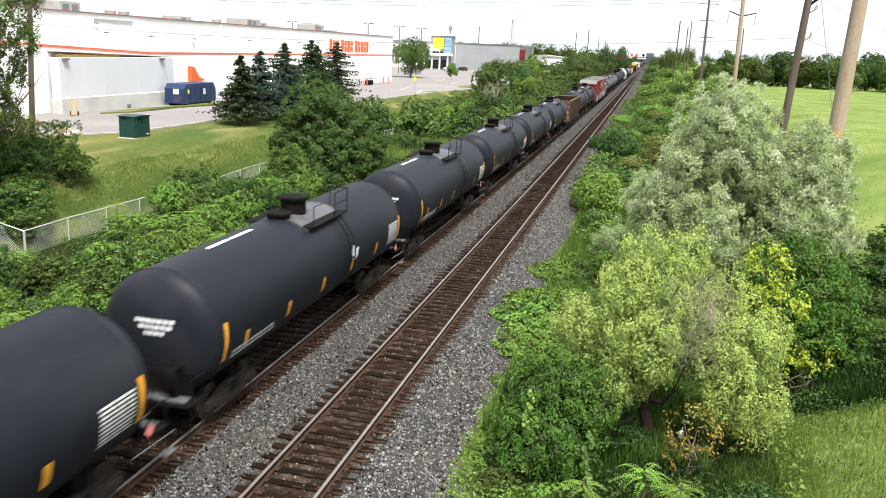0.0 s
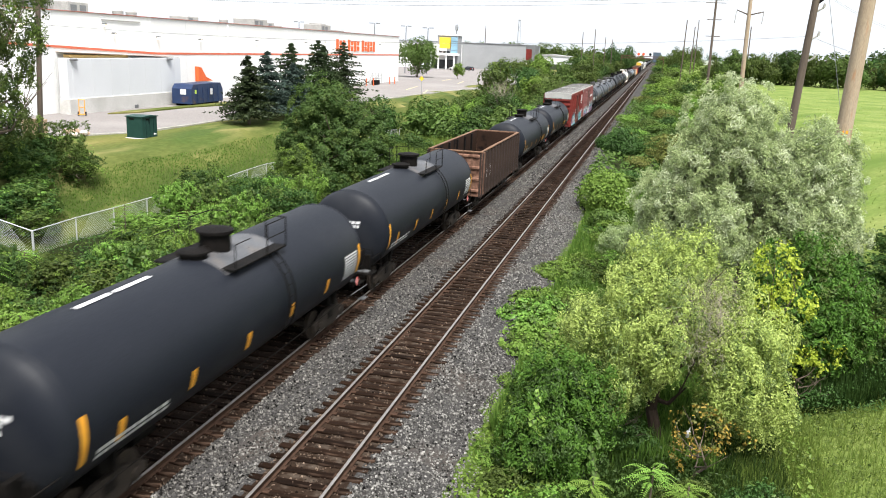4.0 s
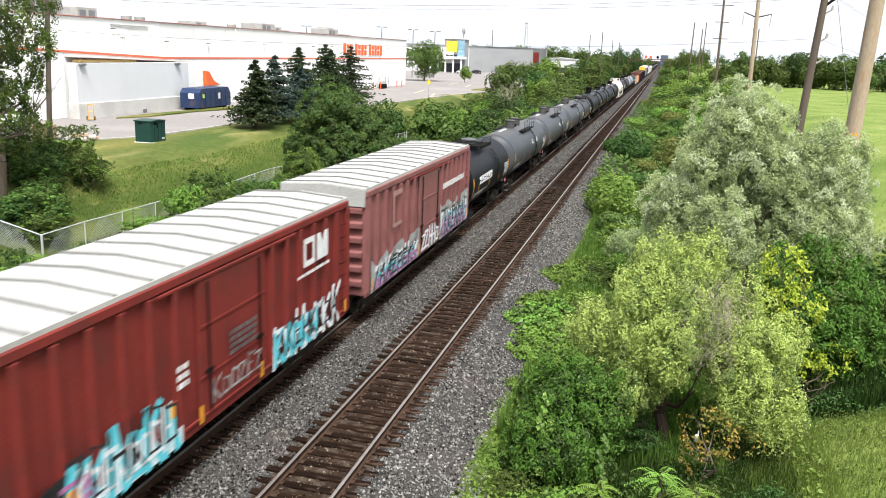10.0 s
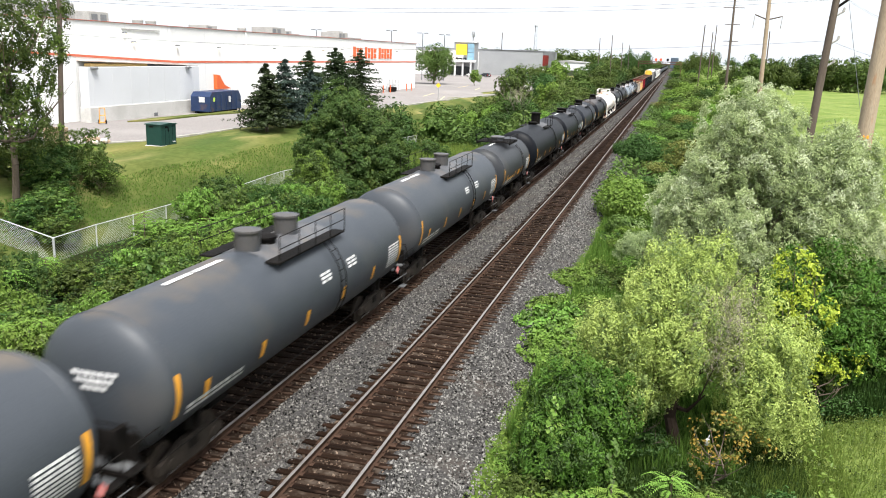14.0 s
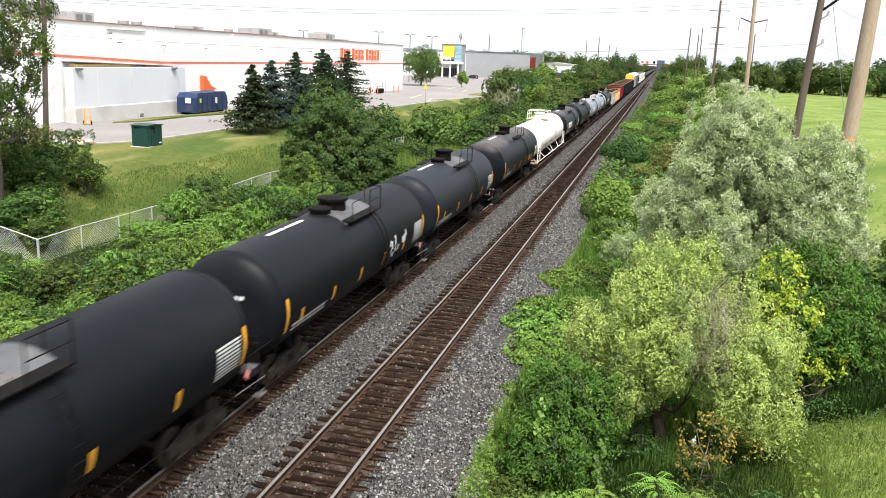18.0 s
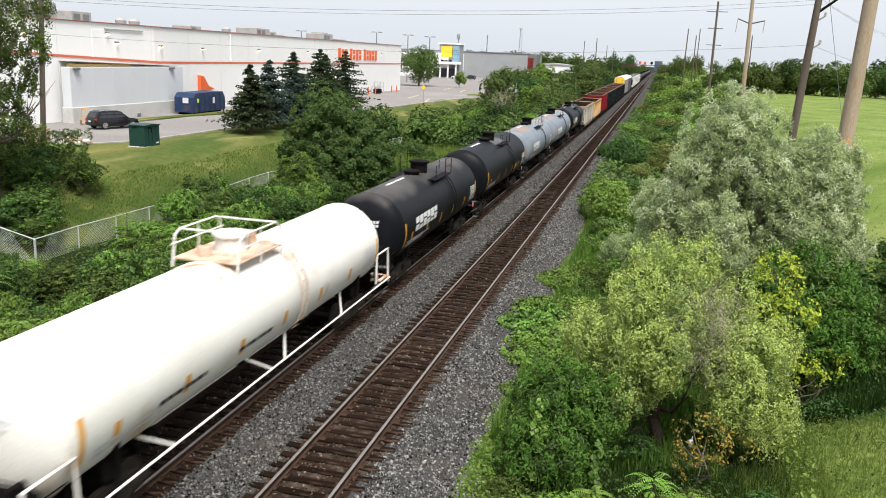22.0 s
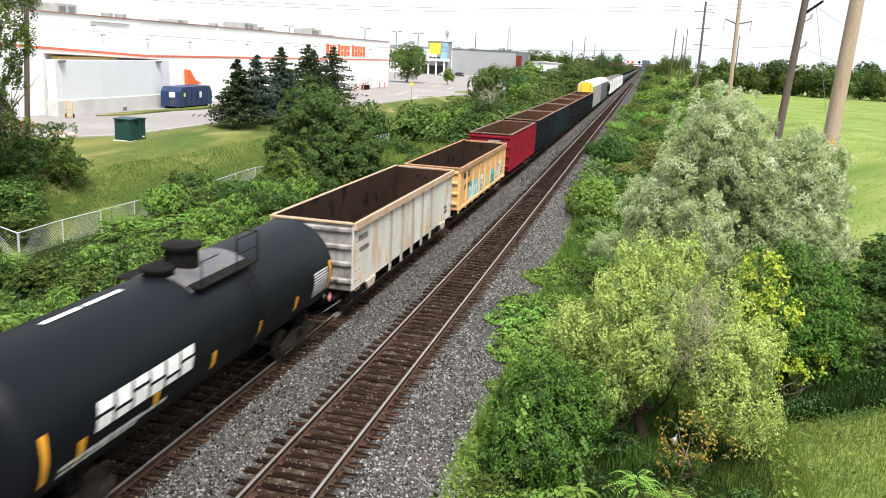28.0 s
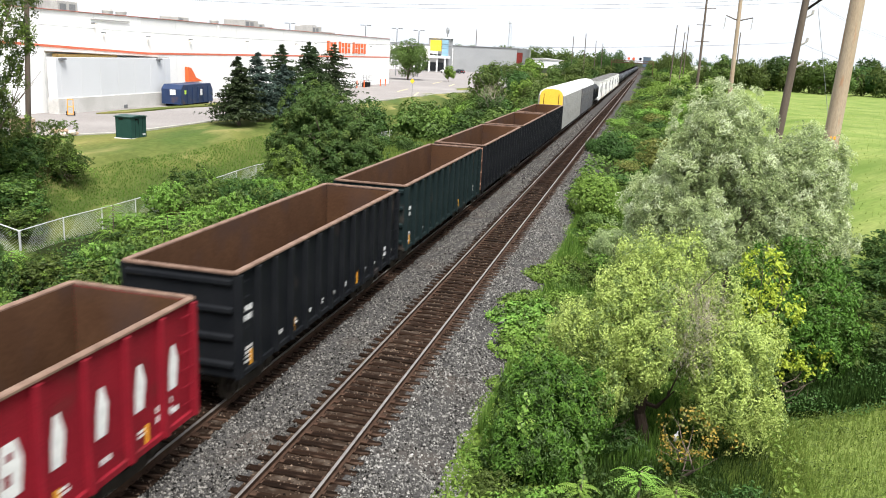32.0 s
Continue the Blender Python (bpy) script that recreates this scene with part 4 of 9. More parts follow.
            if rail:
                part("grab_rail", shared(("rail", R, zc, sx), lambda: Shape().pipe([(sx * 1.18, -0.7, top - 0.2), (sx * 1.18, -0.7, top + 0.45), (sx * 1.18, 0.1, top + 0.45)], 0.016, 5).mesh("grab_rail", STEEL_BLACK)), None, car)
                part("railing", shared(("railb", R, zc, sx), lambda: Shape().pipe([(sx * 1.18, 1.05, top - 0.2), (sx * 1.18, 1.05, top + 0.62), (sx * 1.18, 2.2, top + 0.62), (sx * 1.18, 2.2, top - 0.2)], 0.02, 5).mesh("railing", STEEL_BLACK)), None, car)
                part("mid_rail", shared(("railc", R, zc, sx), lambda: Shape().pipe([(sx * 1.18, 1.05, top + 0.22), (sx * 1.18, 2.2, top + 0.22)], 0.016, 5).mesh("mid_rail", STEEL_BLACK)), None, car)
                part("end_rail", shared(("raild", R, zc, sx), lambda: Shape().pipe([(sx * 0.55, 2.2, top - 0.05), (sx * 0.55, 2.2, top + 0.62), (sx * 1.18, 2.2, top + 0.62)], 0.018, 5).mesh("end_rail", STEEL_BLACK)), None, car)
    elif dome == "double":
        part("saddle_plate", shared(("saddle2", R, zc), lambda: arc(-1.7, 2.6, 55, 125, R + 0.012, zc, 12).mesh("saddle_plate", WALK_GREY)), None, car, "rust-stained pale plate across the tank's top", (0, 0, 0))
        for y in (-1.35, 1.0):
            part("dome", shared(("dome2", R, zc), lambda: Shape().lathe([(-0.1, 0.36), (0.5, 0.36), (0.5, 0.4), (0.56, 0.4), (0.57, 0.3)], (0, 0, top), "z", 24).mesh("dome", TANK_GREY)), None, car, "grey cylindrical valve housing", (0, y, 0))
        part("manway", shared(("manway2", R, zc), lambda: Shape().lathe([(-0.08, 0.34), (0.12, 0.34), (0.13, 0.4), (0.19, 0.4), (0.24, 0.2)], (0, -0.4, top), "z", 18).mesh("manway", STEEL_BLACK)), None, car)
        for sx in (-1, 1):
            part("walkway", shared(("walk2", R, zc, sx), lambda: Shape().box((sx * 1.0, 0.45, top - 0.2), (0.44, 4.6, 0.06), 0.01).mesh("walkway", STEEL_BLACK)), None, car)
            xx = sx * 1.22
            part("railing", shared(("rail2", R, zc, sx), lambda: Shape().pipe([(xx, -1.8, top - 0.2), (xx, -1.8, top + 0.55), (xx, 2.7, top + 0.55), (xx, 2.7, top - 0.2)], 0.018, 5).mesh("railing", STEEL_BLACK)), None, car)
            for y in (-0.6, 0.5, 1.6):
                part("railing_post", shared(("rpost2", R, zc, sx), lambda: Shape().pipe([(xx, 0, top - 0.2), (xx, 0, top + 0.55)], 0.016, 4).mesh("railing_post", STEEL_BLACK)), None, car, at=(0, y, 0))
            part("mid_rail", shared(("rmid2", R, zc, sx), lambda: Shape().pipe([(xx, -1.8, top + 0.2), (xx, 2.7, top + 0.2)], 0.014, 4).mesh("mid_rail", STEEL_BLACK)), None, car)
    elif dome == "grate":
        def grate():
            s = Shape()
            for k in range(16):
                s.box((0, -1.2 + k * 0.16, top + 0.12), (2.2, 0.09, 0.05))
            for sx in (-1, 1):
                s.box((sx * 1.08, 0, top + 0.06), (0.06, 2.6, 0.14))
            return s.mesh("walkway", STEEL_BLACK)
        part("walkway", shared(("grate", R, zc), grate), None, car, "black open grating over the tank's top")
        part("manway", shared(("manway3", R, zc), lambda: Shape().lathe([(-0.1, 0.42), (0.3, 0.42), (0.31, 0.5), (0.38, 0.5), (0.44, 0.25)], (0, 0.2, top), "z", 18).mesh("manway", WALK_GREY)), None, car)
        for sx in (-1, 1):
            part("railing", shared(("rail3", R, zc, sx), lambda: Shape().pipe([(sx * 1.12, -1.2, top), (sx * 1.12, -1.2, top + 0.55), (sx * 1.12, 1.3, top + 0.55), (sx * 1.12, 1.3, top)], 0.018, 5).mesh("railing", STEEL_BLACK)), None, car)
    # ladder down the side
    def stiles():
        arch = [((R + 0.1) * math.cos(radians(a)), zc + (R + 0.1) * math.sin(radians(a))) for a in range(52, -46, -14)]
        return Shape().pipe([(x, 1.35, z) for x, z in reversed(arch)] + [(x, 1.75, z) for x, z in arch], 0.018, 5).mesh("ladder", RUSTY_WHITE if paint is TANK_WHITE else STEEL_BLACK)
    ladder = part("ladder", shared(("ladder", R, zc), stiles), None, car)
    for a in range(38, -44, -11):
        part("rung", shared(("rung", paint is TANK_WHITE), lambda: Shape().pipe([(0, 1.35, 0), (0, 1.75, 0)], 0.012, 4).mesh("rung", RUSTY_WHITE if paint is TANK_WHITE else STEEL_BLACK)), None, ladder, at=((R + 0.1) * math.cos(radians(a)), 0, zc + (R + 0.1) * math.sin(radians(a))))
    part("saddle_band", shared(("band", R, zc, paint.name), lambda: arc(1.1, 1.16, -60, 70, R + 0.012, zc, 16).mesh("saddle_band", paint)), None, tank)
    # reflectors and stencilled writing
    for y in (-h + 0.02, h - 0.02):
        part("reflector", shared(("tall_refl", R, zc), lambda: arc(-0.09, 0.09, -24, 13, R + 0.012, zc, 8).mesh("reflector", YELLOW)), None, tank, "tall yellow reflector strip", (0, y, 0))
    n = max(3, round(L / 2.9))
    for k in range(n):
        y = -h + L * (k + 0.75) / (n + 0.5) - 0.8
        part("reflector", shared(("refl", R, zc), lambda: arc(-0.1, 0.1, -23, -6, R + 0.012, zc, 4).mesh("reflector", YELLOW)), None, tank, "yellow reflector strip", (0, y, 0))
    r = R + 0.014
    part("lettering", bars(-h + 0.45, -h + 2.9, 2, -16, -27, r, zc, seed), WHITE_MARK, tank, "white stencilled writing too small to read")
    part("lettering", bars(h - 1.35, h - 0.25, 9, 9, -22, r, zc, seed + 1, 0.92, 0.42), WHITE_MARK, tank, "white stencilled data block")
    if marks != "none":
        part("roof_stripe", arc(-h + 2.0, -h + 3.1, 87.5, 93, r, zc, 3).add([], []), WHITE_MARK, tank, "white stripe on the tank's crown")
        part("roof_stripe", arc(-h + 3.25, -h + 4.5, 87.5, 93, r, zc, 3), WHITE_MARK, tank, "white stripe on the tank's crown")
    part("head_lettering", head_marks(h, R, zc, seed), WHITE_MARK, tank, "white stencilled number on the tank's end")
    part("placard", shared("placard", lambda: Shape().box((0, 0, 0), (0.02, 0.23, 0.23), 0.004, Euler((radians(45), 0, 0)).to_matrix()).mesh("placard", RED_MARK)), None, car, "red and white hazard placard", (1.34, h + 0.55, 1.3))
    if marks == "blocks":        # six slanted block letters drawn as plain shapes
        part("logo", logo_blocks(-h + 1.4, -h + 4.9, R, zc, *((-4, 11) if L < 11 else (-8, 13))), WHITE_MARK, tank, "row of white slanted block shapes")
        part("lettering", bars(-h + 1.3, -h + 3.9, 1, -17, -23, r, zc, seed + 5), WHITE_MARK, tank, "white stencilled writing too small to read")
    if marks in ("labels", "blocks_label"):
        for y in (0.2, 2.2):
            part("lettering", bars(y, y + 0.7, 3, 24, 12, r, zc, seed + 7), WHITE_MARK, tank, "small white stencilled lines")
    if marks in ("yellow_card", "orange"):
        part("warning_label", arc(h - 4.2, h - 3.4, -22, -8, r, zc, 3), YELLOW, tank, "wide yellow warning label")
    if marks == "orange":
        part("lettering", bars(-h + 0.9, -h + 3.2, 1, -10, -19, r, zc, seed + 9), ORANGE_MARK, tank, "orange stencilled writing too small to read")
    if marks == "tag":
        part("graffiti", blob_patch(1.7, 2.25, -8, 8, r, zc, seed), GRAF_WHITE, tank, "white sprayed scribble")
    if marks == "tags":
        part("graffiti", blob_patch(h - 4.6, h - 3.4, -22, 2, r, zc, seed), GRAF_WHITE, tank, "pale blue and white sprayed scribble")
        part("graffiti", blob_patch(h - 3.0, h - 2.2, -10, 6, r, zc, seed + 1), GRAF_WHITE, tank, "white sprayed scribble")
    return finish(car, s0, s1)


def head_marks(h, R, zc, seed):
    """Bars of writing on the near domed end."""
    rng, s = random.Random(seed), Shape()
    for row, (z, w) in enumerate(((0.42, 1.0), (0.27, 0.8), (0.12, 0.5))):
        x = 0.1 - w / 2
        while x < 0.1 + w / 2:
            d = rng.uniform(0.08, 0.16)
            rad = [math.hypot(xx, z + zz) / R for xx in (x, x + d) for zz in (0, 0.1)]
            ys = [-h - 0.1 - 0.62 * math.sqrt(max(0, 1 - q ** 2.2)) - 0.02 for q in rad]
            s.add([(x, ys[0], zc + z), (x, ys[1], zc + z + 0.1), (x + d, ys[3], zc + z + 0.1), (x + d, ys[2], zc + z)], [(0, 1, 2, 3)])
            x += d + 0.03
    return s


def logo_blocks(y0, y1, R, zc, a_lo=-8, a_hi=13):
    """A row of plain slanted blocks, each with one slot cut in it."""
    s, n = Shape(), 6
    w = (y1 - y0) / n

    def bar(ya, yb, t0, t1):
        vs = []
        for t in (t0, (t0 + t1) / 2, t1):
            a = radians(a_lo + (a_hi - a_lo) * t)
            for yy in (ya, yb):
                vs.append(((R + 0.014) * math.cos(a), yy + 0.12 * t, zc + (R + 0.014) * math.sin(a)))
        s.add(vs, [(0, 1, 3, 2), (2, 3, 5, 4)])
    for k in range(n):
        y = y0 + k * w
        cut = (0.5, 0.36, 0.62, 0.45, 0.3, 0.56)[k]
        bar(y, y + w * 0.84, 0.0, cut - 0.06)
        bar(y, y + w * 0.84, cut + 0.06, 1.0)
    return s


def blob_patch(y0, y1, a0, a1, r, zc, seed):
    """A sprayed scribble: ragged overlapping strokes on the tank's skin."""
    rng, s = random.Random(seed), Shape()
    for k in range(9):
        ya = rng.uniform(y0, y1 - 0.15)
        w, t = rng.uniform(0.08, 0.2), rng.uniform(a0, a1 - 5)
        e = t + rng.uniform(4, (a1 - a0) * 0.6)
        lean = rng.uniform(-0.15, 0.15)
        vs = []
        for q in range(4):
            a = radians(t + (e - t) * q / 3)
            off = lean * q / 3 + rng.uniform(-0.03, 0.03)
            for yy in (ya + off, ya + off + w):
                vs.append(((r + 0.001 * k) * math.cos(a), yy, zc + (r + 0.001 * k) * math.sin(a)))
        s.add(vs, [(0, 1, 3, 2), (2, 3, 5, 4), (4, 5, 7, 6)])
    return s


# Grey darker than the roof, so each rib shows as a dark line
ROOF_RIB = surface("dark_grey_roof_rib", (0.13, 0.128, 0.125), (0.2, 0.197, 0.19), 0.6, scale=1, fine=20, bump=0.05)


def flat_bars(x, y0, y1, z0, z1, rows, seed):
    """Rows of short bars on a flat side: writing that cannot be read."""
    rng, s = random.Random(seed), Shape()
    step = (z1 - z0) / rows
    for k in range(rows):
        y = y0
        while y < y1 - 0.04:
            w = min(rng.uniform(0.1, 0.28), y1 - y)
            s.box((x, y + w / 2, z0 + (k + 0.5) * step), (0.006, w, step * 0.62))
            y += w + 0.06
    return s


def scrawl(x, y0, y1, z0, z1, n, seed, thick=0.26):
    """Fat sprayed letters without meaning: angular strokes on a flat side."""
    rng, letters = random.Random(seed), []
    w, hh = (y1 - y0) / n, z1 - z0
    kinds = (((0.15, 0, 0.15, 1), (0.15, 0.9, 0.85, 0.9), (0.15, 0.1, 0.85, 0.1), (0.15, 0.5, 0.7, 0.5)), ((0.1, 0, 0.5, 1), (0.5, 1, 0.9, 0), (0.3, 0.4, 0.7, 0.4)),
             ((0.15, 0, 0.15, 1), (0.85, 0, 0.85, 1), (0.15, 0.5, 0.85, 0.5)), ((0.1, 0.9, 0.9, 0.9), (0.85, 0.85, 0.15, 0.15), (0.1, 0.1, 0.9, 0.1)),
             ((0.15, 0.1, 0.15, 0.9), (0.15, 0.9, 0.85, 0.8), (0.85, 0.8, 0.85, 0.15), (0.85, 0.1, 0.15, 0.1)), ((0.15, 0, 0.15, 1), (0.15, 0.5, 0.9, 1), (0.2, 0.5, 0.9, 0)))
    q = 0
    for k in range(n):
        top, lean, s = rng.uniform(0.75, 1.05), rng.uniform(-0.1, 0.25), Shape()
        letters.append(s)
        for a, b, c, d in rng.choice(kinds):
            p, e = Vector((y0 + (k + a + lean * b) * w, z0 + b * hh * top)), Vector((y0 + (k + c + lean * d) * w, z0 + d * hh * top))
            v = (e - p).normalized() * thick * w * 0.5
            r = rng.uniform(0.75, 1.25)
            o = Vector((-v.y, v.x)) * r * max(1.0, 0.4 * hh / w)
            s.prism([tuple(p - v + o), tuple(p - v - o * 1.1), tuple(e + v - o), tuple(e + v + o * 0.9)], "x", x, x + 0.003 + 0.0005 * (q % 9))
            q += 1
    return letters


def band(x, y0, y1, z0, z1, seed, step=0.33):
    """A sprayed silhouette with a ragged upper edge along a flat side."""
    rng = random.Random(seed)
    n = max(3, round((y1 - y0) / step))
    up = [(y0 + (y1 - y0) * k / n + rng.uniform(-0.08, 0.08), z1 - (z1 - z0) * rng.choice((0, 0.1, 0.28, 0.4)) * rng.random()) for k in range(n + 1)]
    return Shape().prism([(up[0][0], z0), (up[-1][0], z0)] + up[::-1], "x", x, x + 0.003)


def irons(x, y, z0, z1, n, mat, car, at=None, w=0.42):
    """A column of bent grab irons, each one by itself."""
    at = at or Matrix()
    for k in range(n):
        part("grab_iron", shared(("iron", mat.name, w), lambda: Shape().pipe([(0, 0, 0), (0.08, 0, 0), (0.08, w, 0), (0, w, 0)], 0.014, 4).mesh("grab_iron", mat)), None, car, at=at @ Matrix.Translation((x, y, z0 + (z1 - z0) * k / (n - 1))))


def wagon_frame(car, L):
    h = L / 2
    part("centre_sill", shared(("csill", round(L, 1)), lambda: Shape().box((0, 0, 0.92), (0.5, L + 0.6, 0.32), 0.04).mesh("centre_sill", STEEL_BLACK)), None, car)
    for sg in (-1, 1):
        make_truck(car, sg * (h - 1.9))
        make_coupler(car, sg * (h + 0.55), sg)


def gondola(s0, s1, paint, label, top=3.7, seed=0, ribs=13, end_paint=None, rim=None, smooth_side=False, inner_posts=False, deep=0.17, posts=None):
    """An open-topped gondola with ribbed sides and a rusty inside."""
    L = s1 - s0
    h, w, z0 = L / 2, 1.56, 1.08
    car = thing("gondola_car", (TRAIN_X, 0, 0), label, "gondola car", "wagons of the freight train")
    rim, end_paint = rim or (RIM_DARK if paint in (GON_BLACK, GON_GREEN, GON_RED) else RIM_WORN), end_paint or paint
    lining = INSIDE_LIGHT if paint in (GON_BLACK, GON_GREEN, GON_RED) else GON_INSIDE
    part("floor", Shape().box((0, 0, z0 + 0.1), (2 * w - 0.1, L - 0.1, 0.1)), lining, car, "rust-brown floor")
    for sx in (-1, 1):
        side = part("side_wall", Shape().box((sx * (w - 0.035), 0, (z0 + top) / 2), (0.05, L, top - z0), 0.008), paint, car)
        part("side_lining", Shape().box((sx * (w - 0.075), 0, (z0 + top) / 2 + (0.06 if smooth_side else 0.02)), (0.05 if smooth_side else 0.024, L - 0.16, top - z0 - 0.06)), lining, side, "rust-brown inner face")
        part("top_chord", Shape().box((sx * (w + (0.045 if smooth_side else 0.0)), 0, top - (0.1 if smooth_side else 0.0)), (0.1 if smooth_side else 0.17, L + 0.02, 0.3 if smooth_side else 0.08), 0.02), rim, side, "worn steel top rail")
        if not posts:
            part("side_sill", Shape().box((sx * (w + 0.02), 0, z0 + 0.03), (0.09, L, 0.16), 0.015), paint, side)
        for y in posts or [-h + 0.1 + (L - 0.2) * k / (ribs - 1) for k in range(ribs)]:
            lo = z0 - (0.3 if posts else 0.16 if smooth_side else 0.0)
            out = 0.07 if smooth_side else deep
            me = shared(("rib", paint.name, top, smooth_side), lambda: Shape().prism([(0, -0.12 if posts else -0.09), (out * 0.8, -0.1 if posts else -0.07), (out, -0.06), (out, 0.06), (out * 0.8, 0.1 if posts else 0.07), (0, 0.12 if posts else 0.09)], "z", lo, top - (0.26 if smooth_side else 0.06)).mesh("rib", RIB_CREAM if paint is GON_WHITE else paint, False))
            part("rib", me, None, side, at=pose(sx * (w - 0.012), y, 0, 0, 0, 0 if sx > 0 else 180))
        if inner_posts:
            for k in range(5):
                part("inner_post", shared("ipost", lambda: Shape().box((0, 0, 2.7), (0.14, 0.16, 1.9), 0.02).mesh("inner_post", STEEL_BLACK)), None, side, at=(sx * (w - 0.13), -h + L * (k + 1) / 6, 0))
    for sg in (-1, 1):
        end = part("end_wall", Shape().box((0, sg * (h - 0.03), (z0 + top) / 2), (2 * w - 0.06, 0.05, top - z0), 0.008), end_paint, car)
        part("end_lining", Shape().box((0, sg * (h - 0.07), (z0 + top) / 2), (2 * w - 0.2, 0.024, top - z0 - 0.1)), lining, end, "rust-brown inner face")
        part("top_chord", Shape().box((0, sg * h, top), (2 * w - 0.02, 0.12, 0.09), 0.02), rim, end, "worn steel top rail")
        for k in range(4):
            part("end_rib", shared(("erib", end_paint.name, w), lambda: Shape().prism([(0, -0.1), (0.09, -0.05), (0.09, 0.05), (0, 0.1)], "x", -w + 0.06, w - 0.06).mesh("end_rib", end_paint, False)), None, end, at=pose(0, sg * (h - 0.012), z0 + 0.35 + (top - z0 - 0.6) * k / 3.0, 0, 0, 0 if sg > 0 else 180))
        irons(0, 0, z0 + 0.2, top - 0.3, 6, STEEL_BLACK, end, pose(0, sg * h, 0, 0, 0, 0 if sg < 0 else 180) @ pose(-w + 0.12, 0, 0, 0, 0, -90), 0.4)
        irons(w, sg * (h - 0.35) - 0.21, z0, top - 0.3, 7, paint if paint is not GON_WHITE else RIM_WORN, car)
        irons(0, 0, z0, top - 0.3, 7, paint, car, pose(-w, sg * (h - 0.35) + 0.21, 0, 0, 0, 180))
    wagon_frame(car, L)
    x = w + (0.06 if smooth_side else deep) - 0.008
    for k in range(5):
        part("reflector", shared("flat_refl", lambda: Shape().box((0, 0, 0), (0.006, 0.12, 0.42)).mesh("reflector", YELLOW, False)), None, car, "yellow reflector strip", (x - deep + 0.012 if not smooth_side else w - 0.004, -h + 0.55 + (L - 1.6) * (k + 0.1) / 4.4, z0 + 0.32))
    ink, bay = WHITE_MARK if paint not in (GON_WHITE, GON_ORANGE) else GRAF_BLACK, (L - 0.2) / (ribs - 1)
    mid = -h + 0.1 + 0.5 * bay
    if not smooth_side:
        part("lettering", flat_bars(w - 0.008, mid - 0.3, mid + 0.3, z0 + 1.35, z0 + 1.85, 2, seed), ink, car, "stencilled number too small to read")
        part("lettering", flat_bars(w - 0.008, mid - 0.28, mid + 0.3, z0 + 0.2, z0 + 0.7, 4, seed + 1), ink, car, "stencilled data block")
        for k in range(2, ribs - 1):
            y = -h + 0.1 + bay * (k + 0.5)
            part("lettering", flat_bars(w - 0.008, y - 0.22, y + 0.1, z0 + 0.3, z0 + 0.5, 1 + k % 2, seed + k), ink, car, "small stencilled mark")
    part("lettering", flat_bars(w - 0.008, h - 1.5, h - 0.9, z0 + 0.35, z0 + 0.8, 2, seed + 2), ink, car, "stencilled data block")
    return car, h, w, z0, top, x


